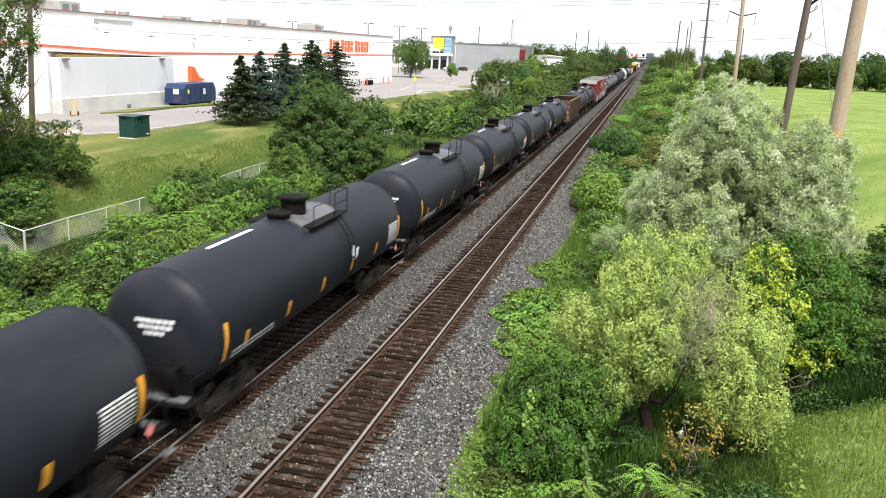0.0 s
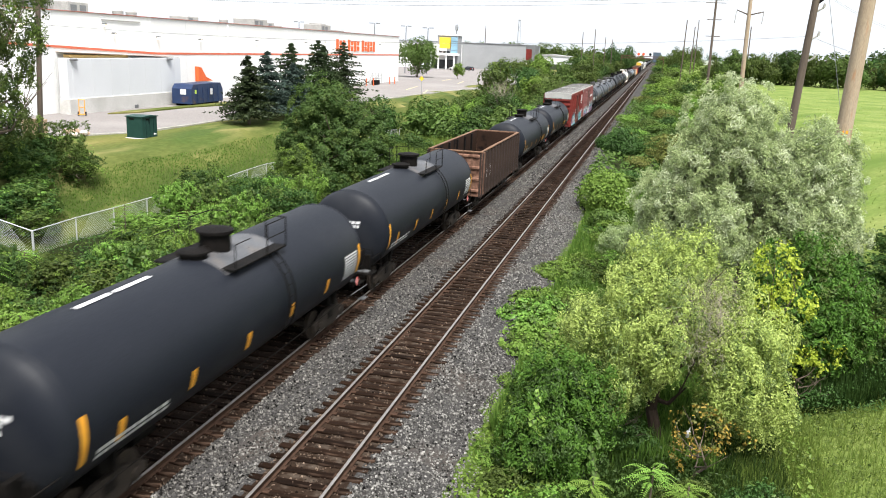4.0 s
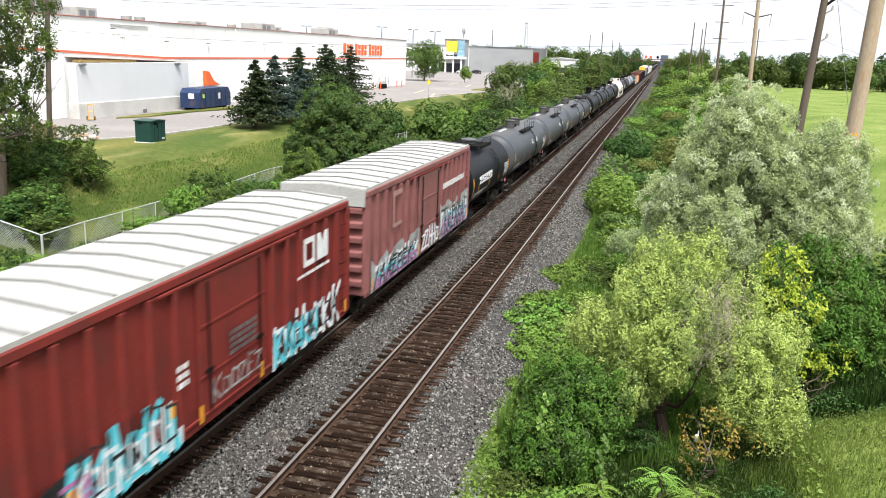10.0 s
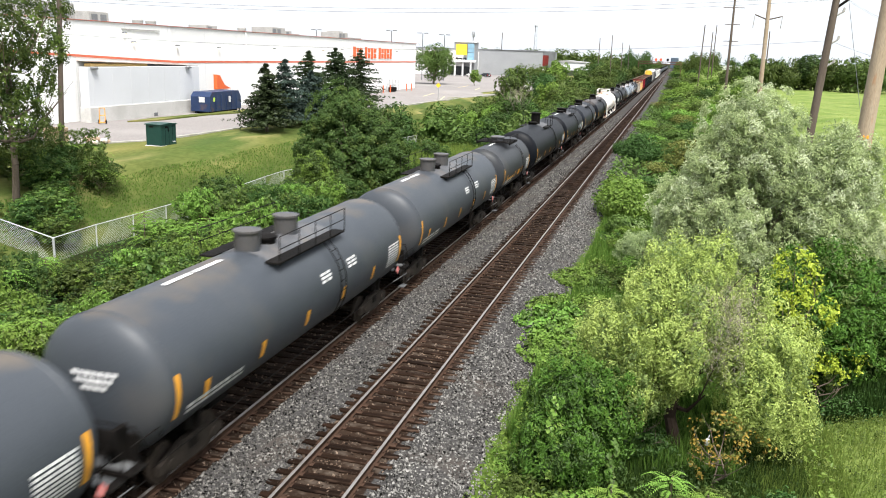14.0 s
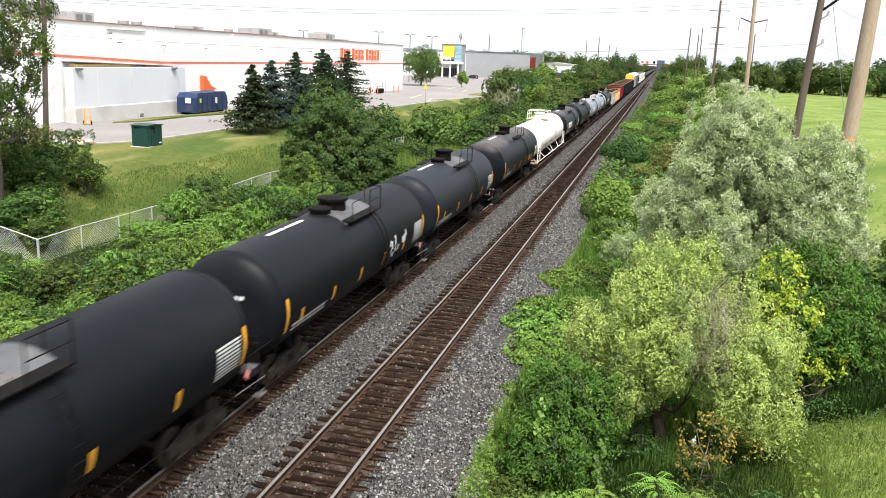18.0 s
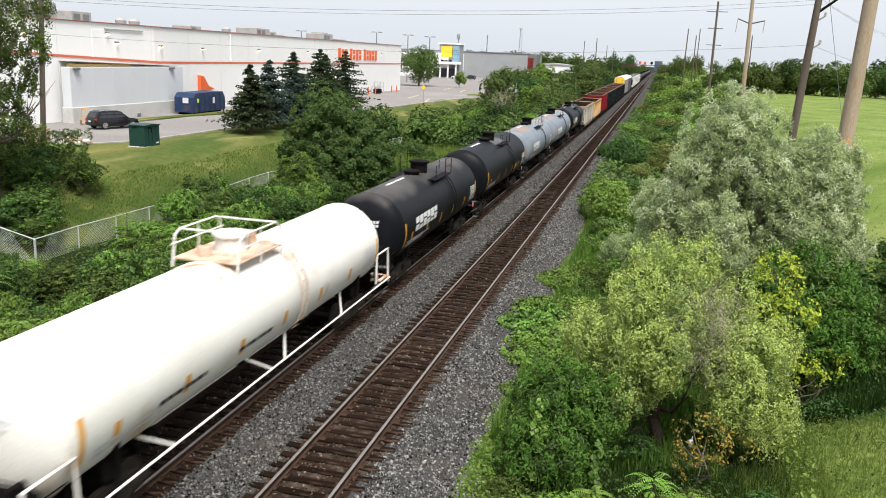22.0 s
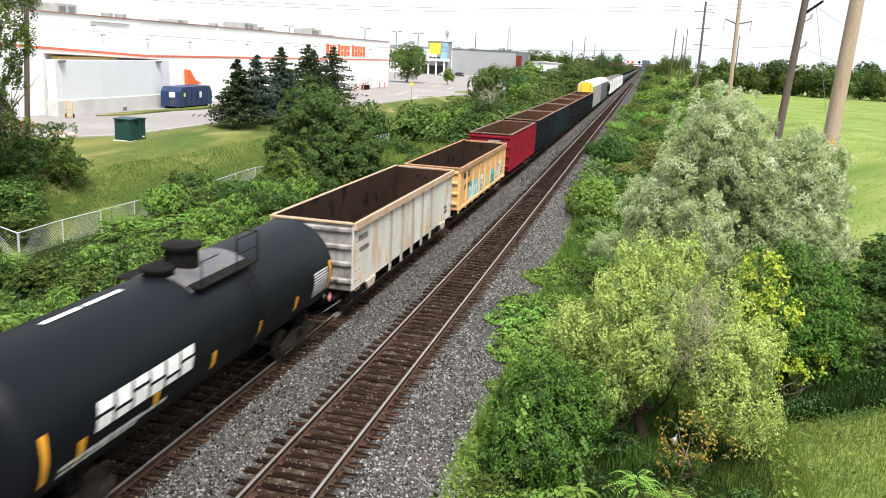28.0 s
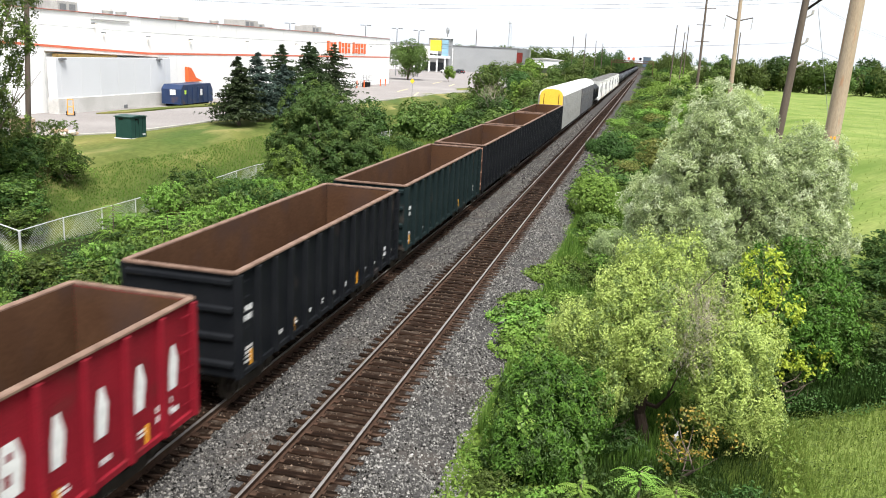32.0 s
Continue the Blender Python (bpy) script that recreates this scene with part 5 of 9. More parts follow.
def boxcar(s0, s1, paint, label, seed=0, roof=None, top=4.98, far=False, height_scale=1.0):
    L = s1 - s0
    h, w, z0 = L / 2, 1.55, 1.05
    car = thing("boxcar", (TRAIN_X, 0, 0), label, "boxcar", "wagons of the freight train")
    roof = roof or ROOF_WHITE
    body = part("body", Shape().box((0, 0, (z0 + top - 0.35) / 2 + 0.0), (2 * w, L, top - 0.35 - z0), 0.02), paint, car)
    # the body's upper edge and a shallow ridged roof
    part("roof", Shape().prism([(-w - 0.02, top - 0.36), (w + 0.02, top - 0.36), (w + 0.02, top - 0.1), (0, top), (-w - 0.02, top - 0.1)], "y", -h - 0.02, h + 0.02), roof, car, "weathered white ridged roof")
    for k in range(14):
        part("roof_rib", shared(("rrib", roof.name), lambda: Shape().prism([(-w, top - 0.1), (0, top), (w, top - 0.1), (w, top - 0.06), (0, top + 0.045), (-w, top - 0.06)], "y", -0.05, 0.05).mesh("roof_rib", ROOF_RIB, False)), None, car, at=(0, -h + 0.3 + (L - 0.6) * k / 13, 0))
    for sx in (-1, 1):
        part("eave", shared(("eave", round(L, 1), paint.name), lambda: Shape().box((0, 0, top - 0.3), (0.1, L, 0.2), 0.02).mesh("eave", paint)), None, body, at=(sx * (w + 0.04), 0, 0))
        part("side_sill", shared(("bsill", round(L, 1), paint.name), lambda: Shape().box((0, 0, z0 + 0.05), (0.08, L, 0.2), 0.015).mesh("side_sill", paint)), None, body, at=(sx * (w + 0.03), 0, 0))
        n = 18
        for k in range(n):
            y = -h + 0.12 + (L - 0.24) * k / (n - 1)
            if abs(y - 0.2) < 1.7:
                continue
            part("rib", shared(("brib", paint.name), lambda: Shape().prism([(0, -0.08), (0.15, -0.06), (0.15, 0.06), (0, 0.08)], "z", z0 + 0.12, top - 0.42).mesh("rib", paint, False)), None, body, at=pose(sx * w, y, 0, 0, 0, 0 if sx > 0 else 180))
        d = part("door", shared(("door", paint.name), lambda: Shape().box((0, 0, 2.85), (0.07, 3.1, 3.3), 0.015).box((0.04, 0, 2.2), (0.03, 3.1, 0.06)).box((0.04, 0, 3.4), (0.03, 3.1, 0.06)).mesh("door", paint)), None, car, "sliding door panel", pose(sx * (w + 0.06), 0.2, 0, 0, 0, 0 if sx > 0 else 180))
        part("door_bar", shared("dbar", lambda: Shape().pipe([(0.08, -1.2, 1.3), (0.08, -1.2, 4.4)], 0.025, 6).pipe([(0.08, 1.2, 1.3), (0.08, 1.2, 4.4)], 0.025, 6).box((0.07, -1.2, 2.3), (0.04, 0.3, 0.1)).box((0.07, 1.2, 2.3), (0.04, 0.3, 0.1)).mesh("door_bar", STEEL_BLACK)), None, d)
        part("door_rail", shared("drail", lambda: Shape().box((0.06, 0.4, z0 + 0.22), (0.06, 6.4, 0.07), 0.01).box((0.06, 0.4, 4.52), (0.06, 6.4, 0.07), 0.01).mesh("door_rail", paint)), None, car, at=pose(sx * (w + 0.03), 0, 0, 0, 0, 0 if sx > 0 else 180))
    for sg in (-1, 1):
        part("end_header", Shape().prism([(-w - 0.02, top - 0.72), (w + 0.02, top - 0.72), (w + 0.02, top - 0.12), (0, top - 0.02), (-w - 0.02, top - 0.12)], "y", sg * (h + 0.025), sg * (h + 0.1)), roof, car, "white band across the end")
        for k in range(6):
            part("end_rib", shared(("berib", paint.name), lambda: Shape().prism([(0, -0.15), (0.12, -0.08), (0.12, 0.08), (0, 0.15)], "x", -w + 0.08, w - 0.08).mesh("end_rib", paint, False)), None, body, at=pose(0, sg * h, z0 + 0.45 + 0.52 * k, 0, 0, 0 if sg > 0 else 180))
        for sx in (-1, 1):
            irons(0, -0.21, z0 + 0.1, top - 0.9 if sg * sx > 0 else z0 + 1.2, 8, STEEL_BLACK, car, pose(sx * w, sg * (h - 0.33), 0, 0, 0, 0 if sx > 0 else 180))
    wagon_frame(car, L)
    x = w + 0.154
    for k in range(6):
        part("reflector", shared("flat_refl", lambda: Shape().box((0, 0, 0), (0.006, 0.12, 0.42)).mesh("reflector", YELLOW, False)), None, car, "yellow reflector strip", (x, -h + 0.4 + (L - 0.8) * k / 5, z0 + 0.35))
    return car, h, w, z0, x


def autorack(s0, s1, label, panel):
    L = s1 - s0
    h = L / 2
    car = thing("autorack_car", (TRAIN_X, 0, 0), label, "autorack car", "wagons of the freight train")
    out = [(-1.52, 0.9), (1.52, 0.9), (1.52, 4.9), (1.35, 5.35), (0.9, 5.7), (0, 5.82), (-0.9, 5.7), (-1.35, 5.35), (-1.52, 4.9)]
    part("body", Shape().prism(out, "y", -h, h), panel, car)
    roofo = [(1.54, 4.92), (1.37, 5.38), (0.91, 5.74), (0, 5.86), (-0.91, 5.74), (-1.37, 5.38), (-1.54, 4.92)]
    part("roof", Shape().prism(roofo + [(-1.5, 4.9), (0, 5.5), (1.5, 4.9)], "y", -h - 0.02, h + 0.02), CAR_WHITE, car, "pale arched roof")
    for sg in (-1, 1):
        part("end_door", Shape().prism([(-1.4, 3.4), (1.4, 3.4), (1.4, 4.9), (1.25, 5.3), (0.85, 5.62), (0, 5.72), (-0.85, 5.62), (-1.25, 5.3), (-1.4, 4.9)], "y", sg * h, sg * (h + 0.04)), RACK_YELLOW, car, "yellow upper end panel")
        part("end_door", Shape().prism([(-1.4, 1.0), (1.4, 1.0), (1.4, 3.38), (-1.4, 3.38)], "y", sg * h, sg * (h + 0.04)), CAR_WHITE, car, "white lower end door")
        for x in (-0.9, 0.9):
            part("door_post", Shape().box((x, sg * (h + 0.06), 3.0), (0.06, 0.04, 4.2)), STEEL_BLACK, car)
    n = 16
    for k in range(n + 1):
        for sx in (-1, 1):
            part("post", shared(("rpost", panel.name), lambda: Shape().box((0, 0, 2.9), (0.06, 0.09, 3.9), 0.01).mesh("post", panel, False)), None, car, at=(sx * 1.545, -h + L * k / n, 0))
    wagon_frame(car, L)
    return finish(car, s0, s1)


def hopper(s0, s1, paint, label):
    L = s1 - s0
    h = L / 2
    car = thing("hopper_car", (TRAIN_X, 0, 0), label, "hopper car", "wagons of the freight train")
    part("body", Shape().prism([(-1.5, 1.9), (-1.0, 1.0), (1.0, 1.0), (1.5, 1.9), (1.6, 3.9), (0.9, 4.5), (-0.9, 4.5), (-1.6, 3.9)], "y", -h + 0.9, h - 0.9), paint, car)
    part("roof_hatch", Shape().box((0, 0, 4.56), (0.6, L - 2.4, 0.14), 0.03), paint, car)
    for sg in (-1, 1):
        part("end_platform", Shape().box((0, sg * (h - 0.45), 1.15), (2.9, 0.9, 0.1), 0.02).pipe([(1.3, sg * h, 1.15), (1.3, sg * (h - 0.8), 3.8)], 0.03, 5).pipe([(-1.3, sg * h, 1.15), (-1.3, sg * (h - 0.8), 3.8)], 0.03, 5), STEEL_BLACK, car)
    for k in range(9):
        part("rib", shared(("hrib", paint.name), lambda: Shape().box((0, 0, 2.9), (3.26, 0.08, 2.0), 0.01).mesh("rib", paint, False)), None, car, at=(0, -h + 1.2 + (L - 2.4) * k / 8, 0))
    wagon_frame(car, L)
    return finish(car, s0, s1)

# ---- the train's wagons, in running order; numbers are places along the train ----
DARK_LABEL = "charcoal grey tank car with yellow reflectors and a black dome"
for i, (a, b) in enumerate(((-0.7, 13.6), (17.0, 31.2), (34.75, 49.05), (52.45, 66.75), (70.15, 84.4), (87.8, 102.1))):
    tank_car(a, b, TANK_DARK, "charcoal tank car with a white scribble and black dome" if i == 1 else DARK_LABEL, marks="tag" if i == 1 else "plain", seed=i)

car, h, w, z0, top, x = gondola(104.4, 117.4, GON_BROWN, "brown-black open gondola with a peeling rusty end", 3.72, 21, 14, GON_RUST, RIM_BROWN, inner_posts=True)
finish(car, 104.4, 117.4)
part("corner_plate", Shape().box((w + 0.05, -h + 0.42, (z0 + top) / 2), (0.11, 0.8, top - z0 - 0.1), 0.02), GON_RUST, car, "peeling rusty corner plate")
for k in range(5, 13):
    part("lettering", flat_bars(w - 0.006, -h + 0.3 + k * 1.054, -h + 0.75 + k * 1.054, 1.9, 2.45, 3, 300 + k), HANDRAIL_PALE, car, "faded grey stencilled marks")
part("logo", flat_bars(w + 0.006, -h + 1.75, -h + 2.4, 1.95, 2.55, 2, 3), WHITE_MARK, car, "pale blue and white square marks")
part("logo", flat_bars(w + 0.006, -h + 2.75, -h + 3.4, 1.95, 2.75, 2, 4), WHITE_MARK, car, "pale blue and white square marks")

tank_car(121.3, 135.6, TANK_DARK, "dark charcoal tank car with a wide yellow warning label", marks="yellow_card", seed=30)
tank_car(139.0, 153.35, TANK_DARK, "dark charcoal tank car with a wide yellow warning label", marks="yellow_card", seed=31)

car, h, w, z0, x = boxcar(155.1, 170.2, BOX_RED, "oxide red boxcar with turquoise graffiti and white roof", 40)
finish(car, 155.1, 170.2)
part("graffiti", band(x, -h + 0.35, -h + 2.3, 1.2, 2.2, 47, 0.6), GRAF_BLACK, car, "black sprayed silhouette")
part("graffiti", band(x + 0.004, -h + 0.6, -h + 5.3, 1.1, 1.5, 42), GRAF_WHITE, car, "pale sprayed lower edge")
part("graffiti", scrawl(x + 0.008, -h + 1.7, -h + 5.2, 1.15, 2.35, 6, 41, 0.36), GRAF_BLUE, car, "turquoise sprayed letters without meaning")
part("graffiti", scrawl(x + 0.014, -h + 0.6, -h + 2.6, 1.3, 2.1, 4, 43, 0.2), GRAF_VIOLET, car, "violet sprayed strokes")
part("graffiti", Shape().box((x + 0.018, -h + 1.95, 1.6), (0.004, 0.28, 0.5)).box((x + 0.018, -h + 5.0, 2.0), (0.004, 0.16, 0.34)), YELLOW, car, "small orange-yellow sprayed blocks")
part("graffiti", scrawl(x + 0.013, -h + 2.0, -h + 5.0, 1.25, 2.2, 8, 35, 0.22), GRAF_WHITE, car, "white sprayed highlights")
part("graffiti", scrawl(x + 0.016, -h + 1.2, -h + 5.2, 1.3, 2.5, 7, 49, 0.12), GRAF_BLACK, car, "thin black sprayed outlines")
part("graffiti", scrawl(x + 0.004, 2.0, 6.6, 1.15, 2.35, 7, 44, 0.24), GRAF_WHITE, car, "white sprayed letters without meaning")
part("graffiti", scrawl(x + 0.009, 2.1, 4.9, 1.2, 2.1, 5, 48, 0.3), GRAF_BLUE, car, "pale turquoise sprayed letters")
part("graffiti", scrawl(x + 0.014, 2.3, 6.4, 1.3, 2.2, 8, 39, 0.14), GRAF_BLACK, car, "thin black sprayed outlines")
part("graffiti", scrawl(x + 0.02, -1.0, 1.4, 1.5, 2.1, 6, 38, 0.14), GRAF_GREY, car, "small silver sprayed scribble")
part("logo", Shape().box((x, 4.38, 3.52), (0.006, 0.75, 0.16)).box((x, 4.38, 4.18), (0.006, 0.75, 0.16)).box((x, 4.08, 3.85), (0.006, 0.15, 0.5)).box((x, 4.68, 3.85), (0.006, 0.15, 0.5)), WHITE_MARK, car, "white square outline emblem")
part("logo", Shape().prism([(4.9, 3.45), (5.7, 3.45), (5.7, 4.25), (5.45, 4.25), (5.3, 3.95), (5.15, 4.25), (4.9, 4.25)], "x", x, x + 0.004), WHITE_MARK, car, "white notched block emblem")
part("lettering", flat_bars(x, 3.6, 5.9, 3.15, 3.3, 1, 36), WHITE_MARK, car, "row of small white stencilled bars")
part("lettering", flat_bars(x + 0.045, -0.2, 1.1, 2.35, 3.0, 4, 45), HANDRAIL_PALE, car, "faded white stencilled writing on the door")
part("lettering", flat_bars(x, -2.3, -1.9, 2.3, 2.9, 3, 46), WHITE_MARK, car, "white stencilled data block")
for k in range(3):
    part("lettering", Shape().box((0.55 - 0.1 * k, -h - 0.13, 3.25 - 0.53 * k), (0.9, 0.004, 0.09)), HANDRAIL_PALE, car, "faded white bar of writing on the end")

BOX_MARK = surface("faded_pale_paint", (0.34, 0.2, 0.19), (0.3, 0.16, 0.15), 0.6, scale=4, fine=30, bump=0.01)
car, h, w, z0, x = boxcar(171.95, 187.1, BOX_FADED, "faded maroon boxcar with silver graffiti and white roof", 50)
finish(car, 171.95, 187.1)
for k, (a, b, hi) in enumerate(((-h + 0.3, -1.5, 2.35), (1.75, h - 0.3, 2.75))):
    part("graffiti", band(x, a, b, 1.08, hi, 51 + k), GRAF_GREY, car, "silver sprayed silhouette with a ragged top")
    part("graffiti", scrawl(x + 0.005, a + 0.3, b - 0.2, 1.2, hi - 0.35, 9, 53 + k, 0.3), GRAF_WHITE, car, "white sprayed letters without meaning")
    part("graffiti", scrawl(x + 0.011, a + 0.2, b - 0.3, 1.15, hi - 0.3, 8, 55 + k, 0.15), GRAF_BLACK, car, "thin black sprayed outlines")
    part("graffiti", scrawl(x + 0.016, a + 0.5, b - 0.6, 1.3, hi - 0.6, 9, 57 + k, 0.12), GRAF_BLUE, car, "turquoise sprayed strokes")
    part("graffiti", scrawl(x + 0.019, a + 0.3, b - 0.3, 1.15, hi - 0.8, 7, 67 + k, 0.16), GRAF_VIOLET, car, "dull violet sprayed strokes")
    part("graffiti", scrawl(x + 0.022, a + 0.8, b - 0.9, 1.2, hi - 0.5, 6, 77 + k, 0.14), GRAF_BLACK, car, "black sprayed shading")
part("graffiti", scrawl(x + 0.03, -1.2, 1.5, 1.2, 2.1, 5, 59, 0.2), GRAF_WHITE, car, "small white sprayed scribble on the door")
part("lettering", flat_bars(x, 2.2, 6.2, 3.3, 3.7, 1, 55), WHITE_MARK, car, "row of faded white stencilled shapes")
part("logo", Shape().prism([(-5.0, 3.0), (-3.9, 3.0), (-3.9, 3.15), (-4.8, 3.15), (-4.8, 4.2), (-3.9, 4.2), (-3.9, 4.4), (-5.0, 4.4)], "x", x, x + 0.004), BOX_MARK, car, "faded pale emblem")

tank_car(188.9, 199.0, TANK_BLACK, "short black tank car with white block marks and grating", dome="grate", marks="blocks", seed=60)
for i, (a, b) in enumerate(((201.7, 216.3), (219.0, 233.5), (236.3, 250.8))):
    tank_car(a, b, TANK_GREY, "grey tank car with two valve domes and railed walkway", dome="double", marks="labels", seed=61 + i)
tank_car(253.8, 262.5, TANK_SLATE, "short slate grey tank car with orange stencilled writing", radius=1.52, zc=2.4, dome="grate", marks="orange", seed=70)
tank_car(265.65, 281.1, TANK_BLACK, "black tank car with a tall dome", dome="tall", marks="none", seed=71)
tank_car(283.5, 296.9, TANK_BLACK, "black tank car with pale scribbles near its end", dome="low", marks="tags", seed=72)
tank_car(299.4, 312.1, TANK_DARK, "charcoal grey tank car with white crown stripes", seed=73)
tank_car(316.3, 330.65, TANK_DUSTY, "dusty black tank car with a yellow warning label", marks="yellow_card", seed=74)


def white_tank(s0, s1):
    """A long white tank car on an open frame of pipes, with end platforms and a railed crow's nest."""
    car = tank_car(s0 + 1.6, s1 - 1.6, TANK_WHITE, "white tank car with rust stains and open pipe frame", radius=1.5, zc=2.56, dome="none", marks="none", seed=80)
    h = (s1 - s0) / 2
    for sx in (-1, 1):
        s = Shape().pipe([(sx * 1.5, -h, 1.0), (sx * 1.5, h, 1.0)], 0.032, 6)
        for y in (-5.2, -0.5, 0.3, 4.6):
            s.pipe([(sx * 1.5, y, 1.0), (sx * 1.05, y + 0.9 * (-1) ** int(y < 0), 1.6)], 0.035, 5)
        part("side_frame_pipe", s, TANK_WHITE, car, "white pipe frame along the side")
        for sg in (-1, 1):
            part("end_railing", Shape().pipe([(sx * 1.45, sg * (h - 1.5), 1.1), (sx * 1.45, sg * (h - 1.45), 2.2), (sx * 1.45, sg * (h - 0.2), 2.2), (sx * 1.45, sg * (h - 0.1), 1.0)], 0.04, 6), TANK_WHITE, car, "white bent pipe railing")
    for sg in (-1, 1):
        part("end_deck", Shape().box((0, sg * (h - 0.55), 1.08), (2.9, 0.9, 0.08), 0.015).box((0, sg * (h - 0.1), 0.95), (3.0, 0.12, 0.22), 0.02), RUSTY_WHITE, car, "rust-stained white end platform")
        part("end_sill", Shape().box((0, sg * (h - 1.2), 0.95), (0.5, 2.6, 0.4), 0.05), RUSTY_WHITE, car)
    part("rust_stain", arc(-1.9, 2.1, 58, 122, 1.515, 2.56, 12), WHITE_RUST, car, "rust stains spreading from the top platform")
    part("rust_stain", arc(1.3, 1.9, 5, 58, 1.513, 2.56, 10), WHITE_RUST, car, "rust streaks beside the ladder")
    for y, n in ((-5.6, 61), (-2.2, 62)):
        part("lettering", bars(y, y + 1.9, 1, -12, -19, 1.516, 2.56, n), GRAF_BLACK, car, "blue-black stencilled writing too small to read")
    t = 4.06
    nest = Shape()
    for sx in (-1, 1):
        nest.pipe([(sx * 0.95, -1.3, t - 0.2), (sx * 0.95, -1.15, t + 0.62), (sx * 0.95, -0.9, t + 0.75), (sx * 0.95, 0.9, t + 0.75), (sx * 0.95, 1.15, t + 0.62), (sx * 0.95, 1.3, t - 0.2)], 0.03, 6)
        nest.pipe([(sx * 0.95, -1.3, t + 0.4), (sx * 0.95, 1.3, t + 0.4)], 0.025, 5).pipe([(sx * 0.95, 0, t - 0.2), (sx * 0.95, 0, t + 0.75)], 0.025, 5)
    for y in (-1.3, 1.3):
        nest.pipe([(-0.95, y * 0.7, t + 0.75), (0.95, y * 0.7, t + 0.75)], 0.03, 6)
    part("railing", nest, TANK_WHITE, car, "white railed cage on top")
    part("walkway", Shape().box((0, 0, t + 0.02), (1.9, 2.5, 0.05), 0.01), RUSTY_WHITE, car, "rust-stained top platform")
    part("dome", Shape().lathe([(0, 0.45), (0.45, 0.45), (0.46, 0.52), (0.54, 0.52), (0.58, 0.3)], (0, 0.1, t), "z", 20), TANK_WHITE, car, "white valve dome")
    part("valve", Shape().rod((0.2, 0.9, t), (0.2, 0.9, t + 0.45), 0.16, 0.12, 10).rod((-0.3, -0.8, t), (-0.3, -0.8, t + 0.3), 0.2, 0.2, 10), RUSTY_WHITE, car, "rusty valve stubs")
    return car


white_tank(332.3, 351.7)
tank_car(353.5, 366.7, TANK_DUSTY, "dusty black tank car with large white block marks", radius=1.56, zc=2.42, marks="blocks", seed=81)
tank_car(370.1, 383.9, TANK_BLACK, "black tank car with yellow warning label", marks="yellow_card", seed=82)
tank_car(387.5, 400.8, TANK_LIGHT, "pale blue-grey tank car with rust streaks, white blocks", radius=1.56, zc=2.42, marks="blocks", seed=83)
tank_car(404.4, 417.8, TANK_LIGHT, "pale blue-grey tank car with rust streaks, white blocks", radius=1.56, zc=2.42, marks="blocks", seed=84)
tank_car(421.2, 434.5, TANK_BLACK, "black tank car with large white block marks", radius=1.56, zc=2.42, marks="blocks", seed=85)

car, h, w, z0, top, x = gondola(436.4, 451.6, GON_WHITE, "dirty cream open gondola with rust streaks", 3.55, 90, 9, GON_WHITE_END, RIM_CREAM, True, posts=[-3.2 + 1.6 * k for k in range(5)])
for sg in (-1, 1):
    part("bolster_bracket", Shape().prism([(-0.55, z0), (0.55, z0), (0.3, z0 - 0.32), (-0.3, z0 - 0.32)], "x", w - 0.05, w + 0.05), GON_WHITE, car, at=(0, sg * (h - 1.95), 0))
finish(car, 436.4, 451.6)
part("lettering", flat_bars(w - 0.008, -h + 0.55, -h + 1.6, 2.72, 3.08, 1, 93), GRAF_BLACK, car, "black stencilled mark")
part("lettering", flat_bars(w - 0.008, -h + 0.7, -h + 1.7, 2.3, 2.6, 1, 94), GRAF_BLACK, car, "black stencilled mark")
car, h, w, z0, top, x = gondola(453.3, 468.4, GON_ORANGE, "faded orange open gondola with turquoise graffiti", 3.43, 91, 9, smooth_side=True, rim=RIM_WORN)
finish(car, 453.3, 468.4)
for k, (a, b, hi, m, over, lab) in enumerate(((-4.7, -1.9, 2.25, GRAF_BLUE, GRAF_WHITE, "turquoise"), (-1.5, -0.5, 2.3, GRAF_WHITE, GRAF_BLACK, "white"), (0.1, 1.3, 2.2, GRAF_LIME, GRAF_BLUE, "yellow-green"), (1.7, 4.1, 2.2, GRAF_BLUE, GRAF_BLACK, "turquoise"), (4.4, 6.6, 2.5, GRAF_WHITE, GRAF_BLACK, "white"))):
    part("graffiti", band(w - 0.009, a, b, 1.12, hi, 92 + k, 0.4), m, car, lab + " sprayed silhouette with a ragged top")
    part("graffiti", scrawl(w - 0.004, a + 0.1, b - 0.15, 1.2, hi - 0.2, 4 if b - a > 1.3 else 2, 192 + k, 0.13), over, car, "thin sprayed outlines over the " + lab + " paint")
part("lettering", flat_bars(w - 0.008, -h + 1.2, -h + 2.9, 2.55, 3.1, 1, 95), GRAF_BLACK, car, "faded black stencilled mark")
part("lettering", flat_bars(w - 0.008, -h + 1.4, -h + 3.3, 1.95, 2.4, 1, 96), GRAF_BLACK, car, "faded black stencilled mark")
car, h, w, z0, top, x = gondola(470.7, 484.3, GON_RED, "crimson open gondola with large white block marks", 3.85, 100, 12)
finish(car, 470.7, 484.3)
bay = (13.6 - 0.2) / 11
